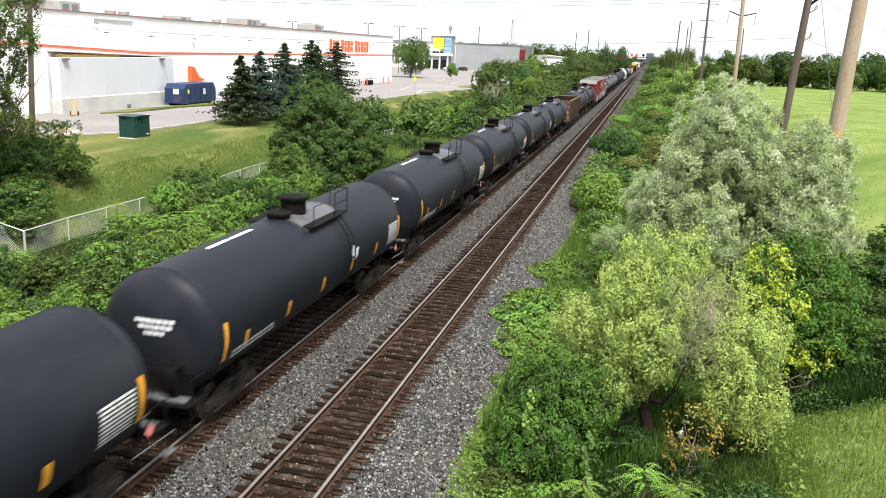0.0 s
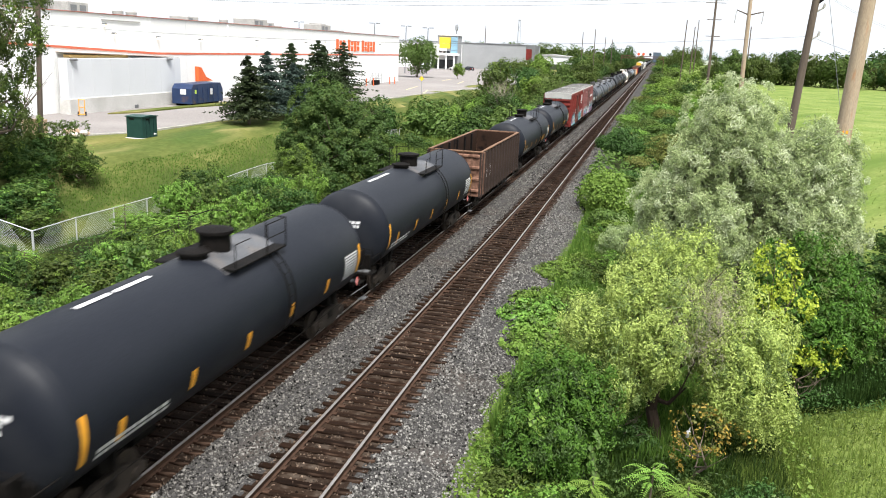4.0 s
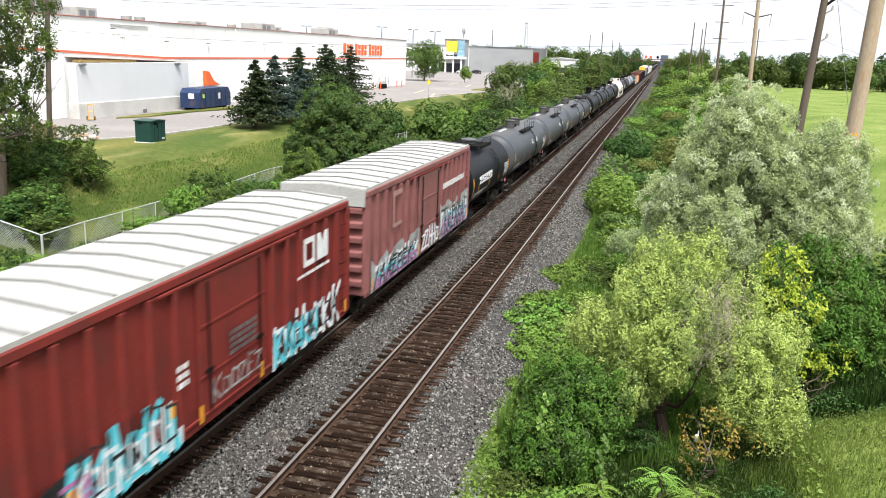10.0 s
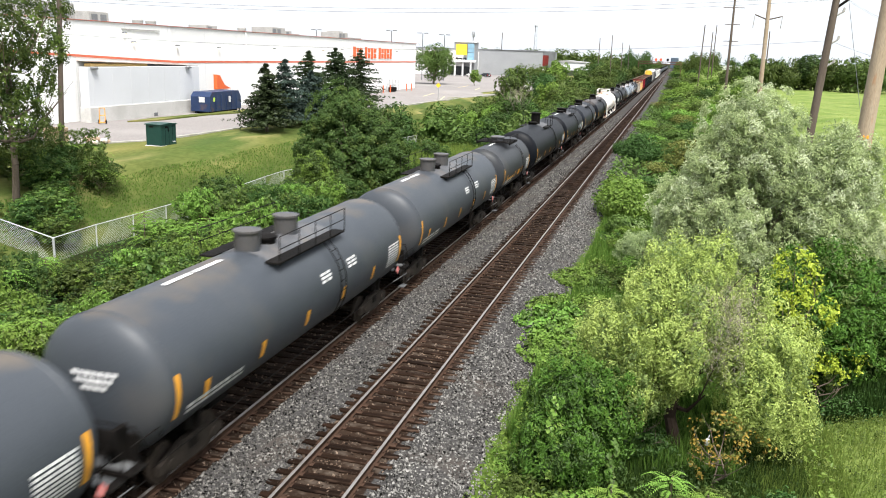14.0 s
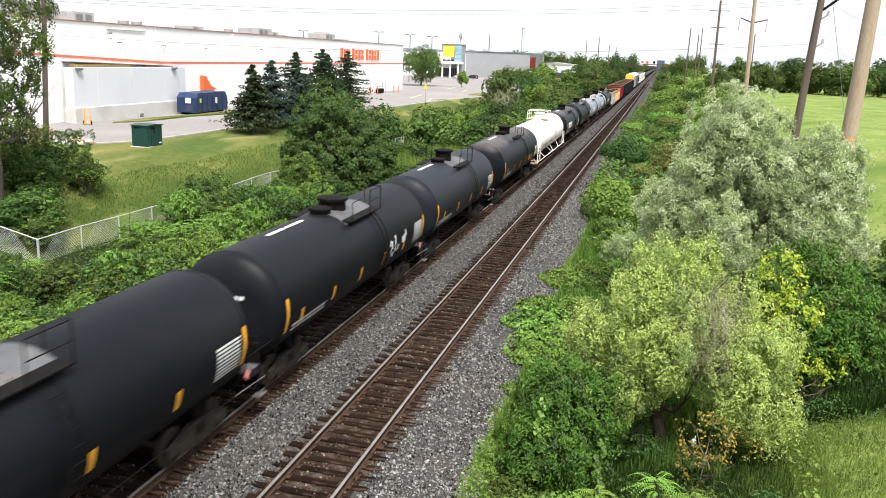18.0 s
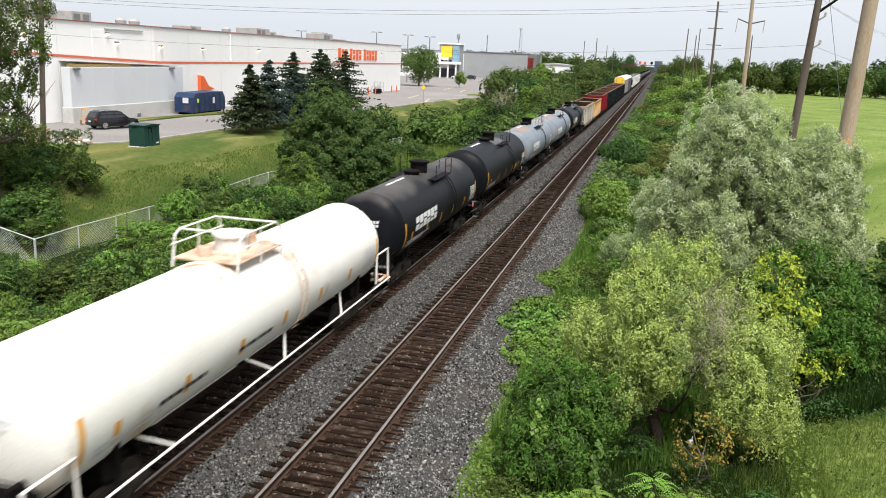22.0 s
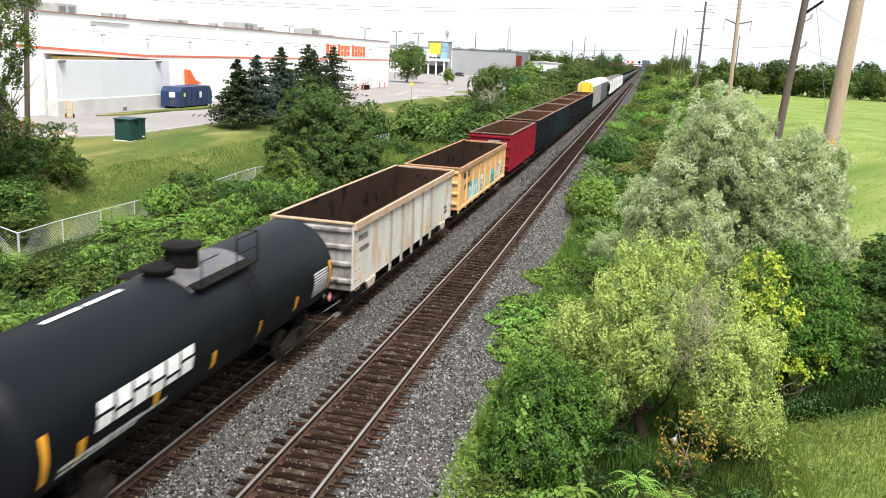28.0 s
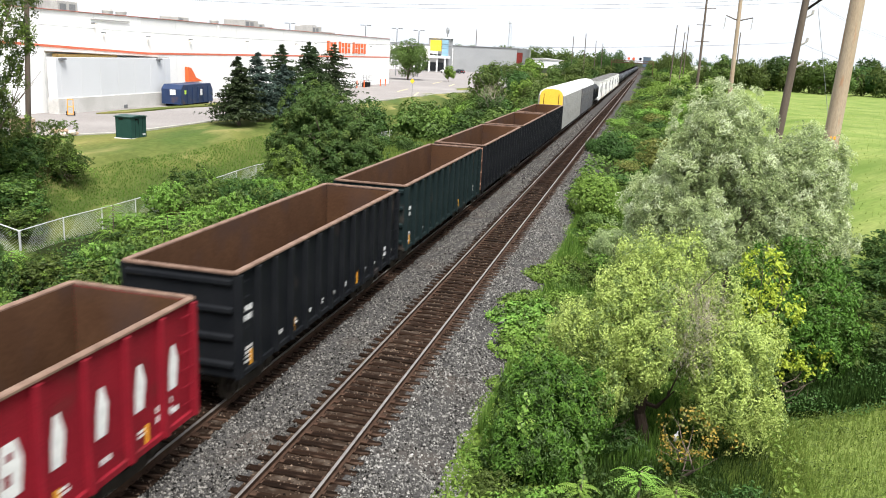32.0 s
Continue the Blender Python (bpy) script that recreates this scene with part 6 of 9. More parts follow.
for k in (2, 3, 5, 6, 7, 8, 9, 10):
    y = -h + 0.1 + bay * k + 0.3
    wide = 0.5 if k in (2, 5, 6) else 0.3
    part("logo", Shape().prism([(y, 2.0), (y + wide, 2.0), (y + wide + 0.1, 2.6), (y + wide - 0.02, 3.0), (y + 0.14, 3.0), (y + 0.04, 2.5)], "x", w - 0.008, w - 0.003), WHITE_MARK, car, "large white slanted block shape")
    if wide > 0.4:
        part("logo", Shape().box((w - 0.001, y + 0.22, 2.35), (0.004, 0.16, 0.22)).box((w - 0.001, y + 0.3, 2.75), (0.004, 0.14, 0.14)), GON_RED, car, "crimson gap in the white shape")
part("reflector", Shape().box((w + 0.0, -h + 0.35, z0 + 0.55), (0.012, 0.16, 0.95)), YELLOW, car, "tall yellow reflector strip")
part("end_patch", Shape().box((0.3, -h - 0.005, 3.2), (0.9, 0.006, 0.34)), GRAF_GREY, car, "worn pale patch on the end")
for i, (a, b, p) in enumerate(((486.3, 499.95, GON_BLACK), (501.15, 517.0, GON_GREEN), (518.4, 533.4, GON_BLACK), (534.8, 549.8, GON_BLACK), (551.3, 566.3, GON_BLACK))):
    car, h, w, z0, top, x = gondola(a, b, p, ("black" if p is GON_BLACK else "dark green") + " open gondola with rust-brown inside" + (" and peeling end" if i == 2 else ""), 3.9, 110 + i, 14, GON_RUST if i == 2 else None)
    finish(car, a, b)
autorack(568.4, 595.4, "grey autorack car with yellow and white end", RACK_GREY)
autorack(597.2, 624.2, "darker grey autorack car with pale arched roof", WALK_GREY)
hopper(626.5, 641.5, GON_BLACK, "black covered hopper car")
s = 643.5
for k in range(6):
    car, h, w, z0, x = boxcar(s, s + 17.5, CAR_WHITE, "white boxcar with a grey block emblem", 130 + k)
    part("logo", Shape().box((x, -4.5, 3.2), (0.006, 3.2, 1.2)), GRAF_GREY, car, "grey block emblem")
    finish(car, s, s + 17.5)
    s += 19.2
k = 0
while s < 1330:
    tank_car(s + 1.8, s + 16.1, (TANK_BLACK, TANK_DARK, TANK_DARK, TANK_GREY)[k % 4], "distant dark tank car", far=True, seed=200 + k)
    s += 17.8
    k += 1

# ---- the store and the buildings beyond ----
LAMP_GLOW = bpy.data.materials.new("warm_lamp_glow")
LAMP_GLOW.use_nodes = True
LAMP_GLOW.node_tree.nodes["Principled BSDF"].inputs["Emission Color"].default_value = (1, 0.85, 0.6, 1)
LAMP_GLOW.node_tree.nodes["Principled BSDF"].inputs["Emission Strength"].default_value = 4.0


STRIPE_RED = surface("faded_red_wall_band", (0.62, 0.15, 0.08), (0.56, 0.16, 0.1), 0.7, scale=1, fine=8, bump=0.02)


def store():
    b = thing("store_building", (0, 0, 0), "large white retail store with an orange stripe", "building")
    x, y0, y1, z0, z1 = STORE_X, 8.0, 175.5, 1.5, 11.5
    part("wall", Shape().box((x - 0.2, (y0 + 83) / 2, (z0 + z1) / 2), (0.4, 83 - y0, z1 - z0), 0.02), WALL_WHITE, b, "tall white panel wall")
    wall = part("wall", Shape().box((x - 0.203, (83 + y1) / 2, (z0 + z1) / 2), (0.4, y1 - 83, z1 - z0), 0.02), WALL_PANEL, b, "tall pale grey panel wall")
    part("service_panel", Shape().box((x + 0.02, 74.6, 9.3), (0.05, 4.6, 3.0), 0.01), WALL_WHITE, b, "large white square panel")
    part("downpipe", Shape().rod((x + 0.12, 100, 7.8), (x + 0.12, 100, 11.3), 0.1, 0.1, 8), WALL_WHITE, b, "white downpipe")
    part("wall", Shape().box((x - 50, y1 - 0.2, (z0 + z1) / 2), (99.2, 0.4, z1 - z0), 0.02), WALL_WHITE, b)
    part("wall", Shape().box((x - 50, y0 + 0.2, (z0 + z1) / 2), (99.2, 0.4, z1 - z0), 0.02), WALL_WHITE, b)
    part("wall", Shape().box((x - 99.8, (y0 + y1) / 2, (z0 + z1) / 2), (0.4, y1 - y0, z1 - z0), 0.02), WALL_WHITE, b)
    part("roof", Shape().box((x - 50, (y0 + y1) / 2, z1 - 0.75), (99, y1 - y0 - 0.8, 0.3)), ROOF_DARK, b, "flat grey roof")
    part("coping", Shape().box((x - 0.16, (y0 + y1) / 2, z1 + 0.03), (0.6, y1 - y0 + 0.1, 0.06), 0.02), COPING_RED, b, "thin red parapet cap")
    part("stripe", Shape().box((x + 0.015, (84 + y1) / 2, 7.55), (0.03, y1 - 84, 0.24)), STRIPE_RED, b, "thin orange-red band")
    part("stripe", Shape().prism([(40, 9.05), (84, 7.43), (84, 7.67), (40, 9.25)], "x", x, x + 0.06), STRIPE_RED, b, "thin orange-red band sloping over the dock")
    k = y0 + 6
    while k < y1 - 3:
        part("panel_joint", shared("pjoint", lambda: Shape().box((0, 0, 6.6), (0.012, 0.035, 9.7)).mesh("panel_joint", JOINT_PALE, False)), None, wall, at=(x + 0.008, k, 0))
        k += 7.6
    # the sign's letters, drawn as plain blocks
    sign = part("sign", Shape().box((x + 0.02, 147.8, 8.2), (0.03, 0.3, 0.3)), ORANGE_PAINT, b, "row of orange block shapes")
    y = 138.4
    for word in (3, 4, 5):
        for q in range(word):
            hh = 1.95 if q else 2.1
            s = Shape().box((0.06, 0.6, hh / 2), (0.14, 1.05, hh), 0.03)
            if q % 2:
                s = Shape().box((0.06, 0.6, hh * 0.26), (0.14, 1.05, hh * 0.44), 0.03).box((0.06, 0.6, hh * 0.78), (0.14, 1.05, hh * 0.4), 0.03)
            part("block_letter", s, ORANGE_PAINT, sign, at=(x, y, 8.15))
            y += 1.6
        y += 0.95
    # wall lights and vents
    for yy, zz in ((63, 10.2), (76, 9.6), (84, 9.4), (93, 9.3), (108, 9.4), (125, 9.4), (133, 9.6), (162, 9.6), (74.5, 10.5)):
        part("wall_light", shared("wlight", lambda: Shape().box((0.2, 0, 0), (0.36, 0.45, 0.18), 0.04).mesh("wall_light", WALL_DARK)), None, b, at=(x, yy, zz))
        part("lens", shared("wlens", lambda: Shape().box((0.22, 0, -0.11), (0.28, 0.36, 0.05)).mesh("lens", LAMP_GLOW)), None, b, "glowing lamp lens", (x, yy, zz))
    part("vent_bar", Shape().box((x + 0.1, 77.5, 10.9), (0.1, 6.5, 0.1)), METAL_DULL, b)
    # roof units
    units = ((66.5, 5.5, 12.9, 4.2, 2.0), (75.5, 3.4, 12.5, 3.0, 1.6), (102, 3.0, 12.3, 3, 1.2), (115, 4.5, 12.4, 3.5, 1.4), (124, 2.4, 12.3, 2, 1.2), (128, 7.0, 12.0, 3, 0.9), (141, 4.5, 12.3, 3.5, 1.5), (146, 2.5, 12.6, 2.5, 1.9), (158, 8.0, 12.0, 3, 1.0))
    for i, (yy, l, zz, d, hh) in enumerate(units):
        u = thing("rooftop_unit", (x - 6 - (i % 3) * 3, yy + (3 + (i % 3) * 2) * 1.0, z1 - 0.6), "grey rooftop ventilation unit", "ventilation unit", "rooftop units")
        part("casing", Shape().box((0, 0, 0.35 + hh / 2), (d, l, hh), 0.08), METAL_DULL, u)
        part("curb", Shape().box((0, 0, 0.2), (d * 0.9, l * 0.9, 0.4)), WALL_DARK, u)
        for q in range(max(1, int(l // 1.6))):
            part("louvre", Shape().box((d / 2 + 0.02, -l / 2 + 0.9 + q * 1.5, 0.35 + hh / 2), (0.05, 1.0, hh * 0.6), 0.01), WALL_DARK, u, "dark louvred opening")
    for yy in (84, 86.5, 108):
        single("roof_vent", Shape().lathe([(0, 0.3), (0.8, 0.3), (0.85, 0.6), (1.2, 0.65), (1.5, 0.3)], (0, 0, 0), "z", 14), METAL_DULL, "mushroom-shaped metal roof vent", "vent", at=(x - 5, yy, z1 - 0.6))


store()


def loading_dock():
    d = thing("loading_dock", (0, 0, 0), "white loading dock screen wall on a concrete base", "loading dock")
    x = -54.3
    part("base_wall", Shape().box((x - 0.4, 76.2, 2.55), (1.2, 19.4, 1.5), 0.03), CONCRETE, d, "grey concrete base")
    part("screen_wall", Shape().box((x - 0.45, 76.2, 5.2), (1.0, 19.2, 3.85), 0.03), WALL_DOCK, d, "off-white panelled wall")
    for k in range(7):
        part("panel_joint", Shape().box((x + 0.055, 67.3 + k * 2.9, 5.2), (0.012, 0.02, 3.7)), JOINT_PALE, d)
    part("canopy", Shape().prism([(67.3, 7.62), (86, 7.16), (86, 7.2), (67.3, 7.68)], "x", x - 1.7, x - 0.2), CANOPY_BROWN, d, "thin sloping canopy edge")
    part("timber_pack", Shape().box((x - 0.9, 72.3, 7.28), (0.8, 9.0, 0.3), 0.05), YELLOW_BOARD, d, "yellow pack of timber behind the canopy")
    for yy in (67.4, 83.4):
        part("wall_light", Shape().box((x + 0.2, yy, 7.0), (0.35, 0.8, 0.22), 0.04), WALL_DARK, d)
    part("drain", Shape().box((x + 0.22, 76.8, 2.05), (0.1, 0.6, 0.35), 0.02), WALL_DARK, d)


WALL_DOCK = surface("stained_grey_dock_panels", (0.6, 0.615, 0.635), (0.55, 0.565, 0.585), 0.75, scale=0.3, fine=60, bump=0.01, stain=(0.5, 0.51, 0.53), stain_scale=0.25, stretch=(1, 1, 0.3))
CANOPY_BROWN = surface("weathered_brown_canopy", (0.3, 0.22, 0.18), (0.36, 0.28, 0.23), 0.8, scale=1, fine=8, bump=0.05)
YELLOW_BOARD = surface("yellow_pine_boards", (0.72, 0.5, 0.2), (0.62, 0.42, 0.16), 0.8, scale=1, fine=8, bump=0.1)
loading_dock()


def trailer(x, y):
    t = thing("semi_trailer", pose(x, y, 1.83, 0, 0, 8), "white box trailer backed up to the dock", "trailer", "trailers at the dock")
    part("box", Shape().box((0, 0, 2.6), (2.6, 9.0, 2.8), 0.05), CAR_WHITE, t)
    part("landing_gear", Shape().box((0.8, 2.6, 0.6), (0.12, 0.12, 1.2)).box((-0.8, 2.6, 0.6), (0.12, 0.12, 1.2)), STEEL_BLACK, t)
    for yy in (-3.2, -2.0):
        for sx in (-1, 1):
            part("wheel", Shape().lathe([(-0.14, 0.25), (-0.14, 0.48), (0.14, 0.48), (0.14, 0.25)], (sx * 1.05, yy, 0.5), "x", 18), TYRE, t)
    part("frame", Shape().box((0, 0, 1.1), (1.1, 8.6, 0.25), 0.03), STEEL_BLACK, t)


trailer(-56.8, 55.5)
trailer(-60.3, 57.5)


def compactor():
    c = thing("trash_compactor", pose(-52.6, 86.7, 1.84, 0, 0, 4), "navy blue steel waste compactor container", "compactor")
    out = [(-3.9, 0.25), (4.1, 0.25), (4.1, 1.7), (3.5, 2.45), (-3.3, 2.45), (-3.9, 1.95)]
    s = Shape().prism([(p[0], p[1]) for p in out], "x", -1.2, 1.2)
    part("container", s, BLUE_BIN, c)
    for k in range(5):
        part("rib", Shape().box((1.24, -2.4 + k * 1.3, 1.2), (0.08, 0.14, 1.8), 0.01), BLUE_BIN, c)
    part("notice", Shape().box((0.2, -3.93, 1.6), (0.7, 0.03, 0.6)), WHITE_MARK, c, "white notice panel")
    part("notice", Shape().box((1.29, 0.9, 1.5), (0.02, 0.55, 0.7)), WHITE_MARK, c, "white notice panel")
    part("notice", Shape().box((1.22, -2.9, 1.6), (0.02, 0.4, 0.45)), LAMP_LIME, c, "lime warning label")
    part("skid", Shape().box((-0.9, 0, 0.13), (0.2, 6.8, 0.26), 0.02).box((0.9, 0, 0.13), (0.2, 6.8, 0.26), 0.02), STEEL_BLACK, c)


LAMP_LIME = surface("lime_label", (0.5, 0.7, 0.1), (0.45, 0.65, 0.1), 0.5, scale=3, fine=20, bump=0.01)
compactor()


def stair(x, y):
    s = thing("dock_stair", (x, y, 1.83), "grey steel stair with railings beside the wall", "stair")
    for k in range(6):
        part("step", shared("stepm", lambda: Shape().box((0, 0, 0), (1.2, 0.3, 0.05), 0.01).mesh("step", METAL_GREY, False)), None, s, at=(0, -k * 0.3, 1.1 - k * 0.19))
    part("landing", Shape().box((0, 1.1, 1.2), (1.3, 1.9, 0.08), 0.01), METAL_GREY, s)
    for sx in (-0.6, 0.6):
        part("railing", Shape().pipe([(sx, -1.6, 0), (sx, -1.6, 1.0), (sx, 0.1, 2.2), (sx, 2.0, 2.2), (sx, 2.0, 0)], 0.035, 5).pipe([(sx, 0.1, 2.2), (sx, 0.1, 0)], 0.035, 5).pipe([(sx, -1.6, 0.5), (sx, 0.1, 1.7), (sx, 2.0, 1.7)], 0.025, 5), METAL_GREY, s)


stair(-54.6, 156)
for x, y in ((-53.6, 148), (-53.0, 150.4), (-53.2, 161), (-52.9, 163.4)):
    single("bollard", Shape().lathe([(0, 0.11), (1.35, 0.11), (1.42, 0.06)], (0, 0, 0), "z", 12), ORANGE_PAINT, "orange painted steel bollard by the store", "bollard", group="bollards at the store", at=(x, y, 1.83))
single("cart_stack", Shape().box((0, 0, 0.5), (0.7, 3.2, 0.9), 0.1), STEEL_BLACK, "dark stacked trolleys beside the wall", "trolleys", at=(-53.6, 153.4, 1.84))
door_w = Shape().prism([(91.8, 4.2), (95.2, 4.2), (93.6, 4.7), (92.5, 5.9), (91.8, 6.0)], "x", STORE_X + 0.01, STORE_X + 0.5)
single("orange_panel", door_w, ORANGE_PAINT, "orange-red slanted panel on the wall", "wall panel")


def far_buildings():
    e = thing("shop_front", (0, 0, 0), "white shop front with yellow and blue panels", "building")
    x, y = -75.5, 300
    part("wall", Shape().box((x - 21.5, y + 20, 6.2), (40, 40, 9.2), 0.05), WALL_WHITE, e)
    part("panel", Shape().box((x - 2.2, y - 0.2, 11.3), (4.2, 0.6, 3.9), 0.03), YELLOW_SIGN, e, "yellow sign panel")
    part("tower", Shape().box((x - 1.2, y + 3, 8.0), (8.0, 5.6, 12.0), 0.05), WALL_GREY, e, "pale grey entrance tower")
    part("roof_edge", Shape().box((x - 1.2, y + 3, 14.2), (8.8, 6.4, 0.45), 0.05), WALL_WHITE, e)
    for k in range(4):
        part("panel", Shape().box((x + 1.4, y - 0.1, 7.9 + 1.6 * k), (2.4, 0.7, 1.45), 0.03), BLUE_PANEL, e, "blue glazed tower panel")
    for k in range(3):
        part("window", Shape().box((x - 3.9 + 1.5 * k, y + 0.1, 7.9), (1.3, 0.2, 0.9)), GLASS_DARK, e)
    part("canopy", Shape().box((x - 2, y - 3.5, 7.2), (11, 7, 0.8), 0.05), WALL_WHITE, e)
    for k in range(4):
        part("column", Shape().box((x - 6 + 3.0 * k, y - 6.2, 4.3), (0.5, 0.5, 5.2), 0.03), WALL_WHITE, e)
        part("window", Shape().box((x - 9 + 3.0 * k, y - 0.06, 3.6), (2.4, 0.14, 3.2)), GLASS_DARK, e)
    g = thing("grey_warehouse", (0, 0, 0), "long grey warehouse with a flat roof", "building")
    part("wall", Shape().box((-82, 345, 6.6), (62, 40, 10.2), 0.05), WALL_GREY, g)
    part("roof_edge", Shape().box((-82, 345, 11.8), (62.4, 40.4, 0.4), 0.05), WALL_DARK, g)
    part("corner_tower", Shape().box((-51, 330, 6.5), (7.5, 9, 10.6), 0.05), WALL_DARK, g, "dark grey corner block")
    part("sign_panel", Shape().box((-50.2, 325.45, 8.2), (3.0, 0.12, 4.2)), BOX_RED, g, "dark red panel")
    part("door", Shape().box((-50.2, 325.45, 3.6), (3.0, 0.12, 3.4)), WALL_WHITE, g, "white door panel")
    w = thing("white_shed", (0, 0, 0), "low white building behind the trees", "building")
    part("wall", Shape().box((-69, 560, 4.2), (24, 24, 5.2), 0.05), WALL_WHITE, w)
    part("roof", Shape().prism([(-81.5, 6.8), (-56.5, 6.8), (-56.5, 7.2), (-69, 8.2), (-81.5, 7.2)], "y", 547.5, 572.5), ROOF_WHITE, w, "low white roof")
    t = thing("dark_tower", (0, 0, 0), "dark blue-grey distant office block", "building")
    part("wall", Shape().box((-3, 1500, 6.5), (13, 12, 19), 0.1), WALL_BLUE, t)
    part("roof_edge", Shape().box((-3, 1500, 16.2), (13.4, 12.4, 0.5)), WALL_DARK, t)
    lot = thing("far_shed", (0, 0, 0), "pale low buildings beyond the meadow", "building")
    part("wall", Shape().box((62, 760, 5.5), (60, 12, 5)), WALL_WHITE, lot)
    part("roof", Shape().box((62, 760, 8.2), (61, 13, 0.4)), WALL_BLUE, lot)


WALL_BLUE = surface("slate_blue_cladding", (0.09, 0.12, 0.16), (0.07, 0.1, 0.14), 0.5, scale=0.2, fine=3, bump=0.02)
far_buildings()


# ---- street furniture ----
def cabinet():
    c = thing("utility_cabinet", pose(-38.1, 54.65, 1.72, 0, 0, 88), "dark green utility cabinet on a concrete pad", "utility cabinet")
    part("pad", Shape().box((0, 0, 0.02), (2.02, 1.6, 0.3), 0.03), CONCRETE, c, "concrete pad")
    part("body", Shape().box((0, 0, 0.95), (1.85, 1.42, 1.58), 0.03), GREEN_BOX, c)
    part("lid", Shape().prism([(-0.98, 1.74), (0.98, 1.74), (0.98, 1.8), (0.0, 1.88), (-0.98, 1.8)], "y", -0.78, 0.78), GREEN_BOX, c)
    part("label", Shape().box((0.6, -0.722, 0.4), (0.34, 0.01, 0.1)), WHITE_MARK, c, "white label strip")
    part("latch", Shape().box((-0.1, -0.73, 1.4), (0.05, 0.03, 0.35)).box((-0.3, -0.73, 1.58), (0.3, 0.02, 0.12)), STEEL_BLACK, c)
    for x in (-0.45, 0.0, 0.45):
        part("door_seam", Shape().box((x, -0.714, 0.95), (0.018, 0.008, 1.5)), STEEL_BLACK, c)
    part("hasp", Shape().box((-0.94, 0.2, 1.6), (0.03, 0.4, 0.1), 0.01), STEEL_BLACK, c)


cabinet()


def pole(x, y, z, r, h, mat, label, lean=(0, 0), arm=None):
    p = thing("utility_pole", pose(x, y, z - 0.3, lean[0], lean[1], 0), label, "utility pole", "utility poles")
    part("shaft", Shape().lathe([(0, r), (h * 0.5, r * 0.84), (h, r * 0.66)], (0, 0, 0), "z", 20), mat, p)
    return p


pd = pole(14.0, 66.4, 4.0, 0.58, 27, TAN_POLE, "thick tan weathered utility pole in the meadow", (0, 1.4))
part("pole_mark", Shape().box((-0.16, -0.57, 0.9), (0.1, 0.03, 0.3), 0.01).box((0.1, -0.57, 0.95), (0.16, 0.03, 0.24), 0.01), YELLOW, pd, "small faded yellow painted marks")


def wood_pole(name, top, bot, z_foot, r, mat, label, up=0.0):
    """A pole through two points at one depth, down to its foot and up by some metres more."""
    a, b = Vector(top), Vector(bot)
    d = (a - b) / (a.z - b.z)
    foot = b + d * (z_foot - 0.4 - b.z)
    tip = a + d * up
    p = thing("utility_pole", (foot.x, foot.y, foot.z), label, "utility pole", "utility poles")
    t = tip - foot
    part("shaft", Shape().rod((0, 0, 0), t * 0.5, r, r * 0.85, 18, False).rod(t * 0.5, t, r * 0.85, r * 0.68, 18), mat, p)
    return p, foot, d


p, foot, d = wood_pole("c", (9.23, 57, 13.42), (8.88, 57, 6.4), 2.2, 0.27, WOOD_POLE, "dark weathered wooden utility pole", 6)
for z, sx in ((9.5, 1), (10.9, 1), (12.6, 1)):
    q = d * (z - foot.z)
    part("insulator", Shape().rod((q.x, q.y, q.z), (q.x + sx * 0.55, q.y, q.z + 0.35), 0.07, 0.05, 8).rod((q.x + sx * 0.55, q.y, q.z + 0.35), (q.x + sx * 0.6, q.y, q.z + 0.6), 0.09, 0.07, 8), METAL_DULL, p)
q = d * (13.1 - foot.z)
part("cross_arm", Shape().rod((q.x, q.y, q.z), (q.x + 1.1, q.y, q.z + 0.9), 0.09, 0.08, 8), STEEL_BLACK, p)
p, foot, d = wood_pole("b", (12.19, 130, 18.19), (12.39, 130, 6.5), 3.9, 0.34, TAN_POLE, "tan weathered wooden utility pole", 8)
q = d * (16.0 - foot.z)
part("cross_arm", Shape().rod((q.x - 1.8, q.y, q.z + 0.7), (q.x, q.y, q.z), 0.08, 0.1, 8), WOOD_POLE, p)
part("cross_arm", Shape().rod((q.x, q.y, q.z), (q.x + 2.0, q.y, q.z + 0.5), 0.1, 0.08, 8), WOOD_POLE, p)
for sx in (-1.8, 2.0):
    part("insulator", Shape().rod((q.x + sx, q.y, q.z + 0.5), (q.x + sx - 0.1, q.y, q.z - 1.2), 0.05, 0.05, 6), METAL_DULL, p)
p, foot, d = wood_pole("a", (10.58, 185, 20.57), (10.7, 185, 5.83), 3.2, 0.3, WOOD_POLE, "dark wooden utility pole above the scrub", 2.5)
for z in (14.2, 17.6, 21.0):
    q = d * (z - foot.z)
    part("cross_arm", Shape().box((q.x, q.y, q.z), (4.2 if z > 20 else 3.0, 0.14, 0.14), 0.02), WOOD_POLE, p)
for top, bot in (((8.35, 300, 21.98), (7.3, 300, 9.24)), ((12.32, 330, 20.84), (11.82, 330, 8.73)), ((14.69, 360, 24.6), (14.47, 360, 8.72)), ((28.47, 290, 20.02), (29.3, 290, 3.75)), ((-37.64, 420, 19.56), (-38.02, 420, 7.16)), ((-28.63, 380, 20.01), (-27.96, 380, 6.4)), ((-30.13, 480, 18.92), (-29.88, 480, 8.94)), ((-28.44, 520, 18.5), (-27.93, 520, 9.07))):
    bot = (top[0] * 0.8 + bot[0] * 0.2, bot[1], bot[2])
    wood_pole("far", top, bot, 0.5, 0.24, WOOD_POLE, "distant wooden utility pole", 0.3)
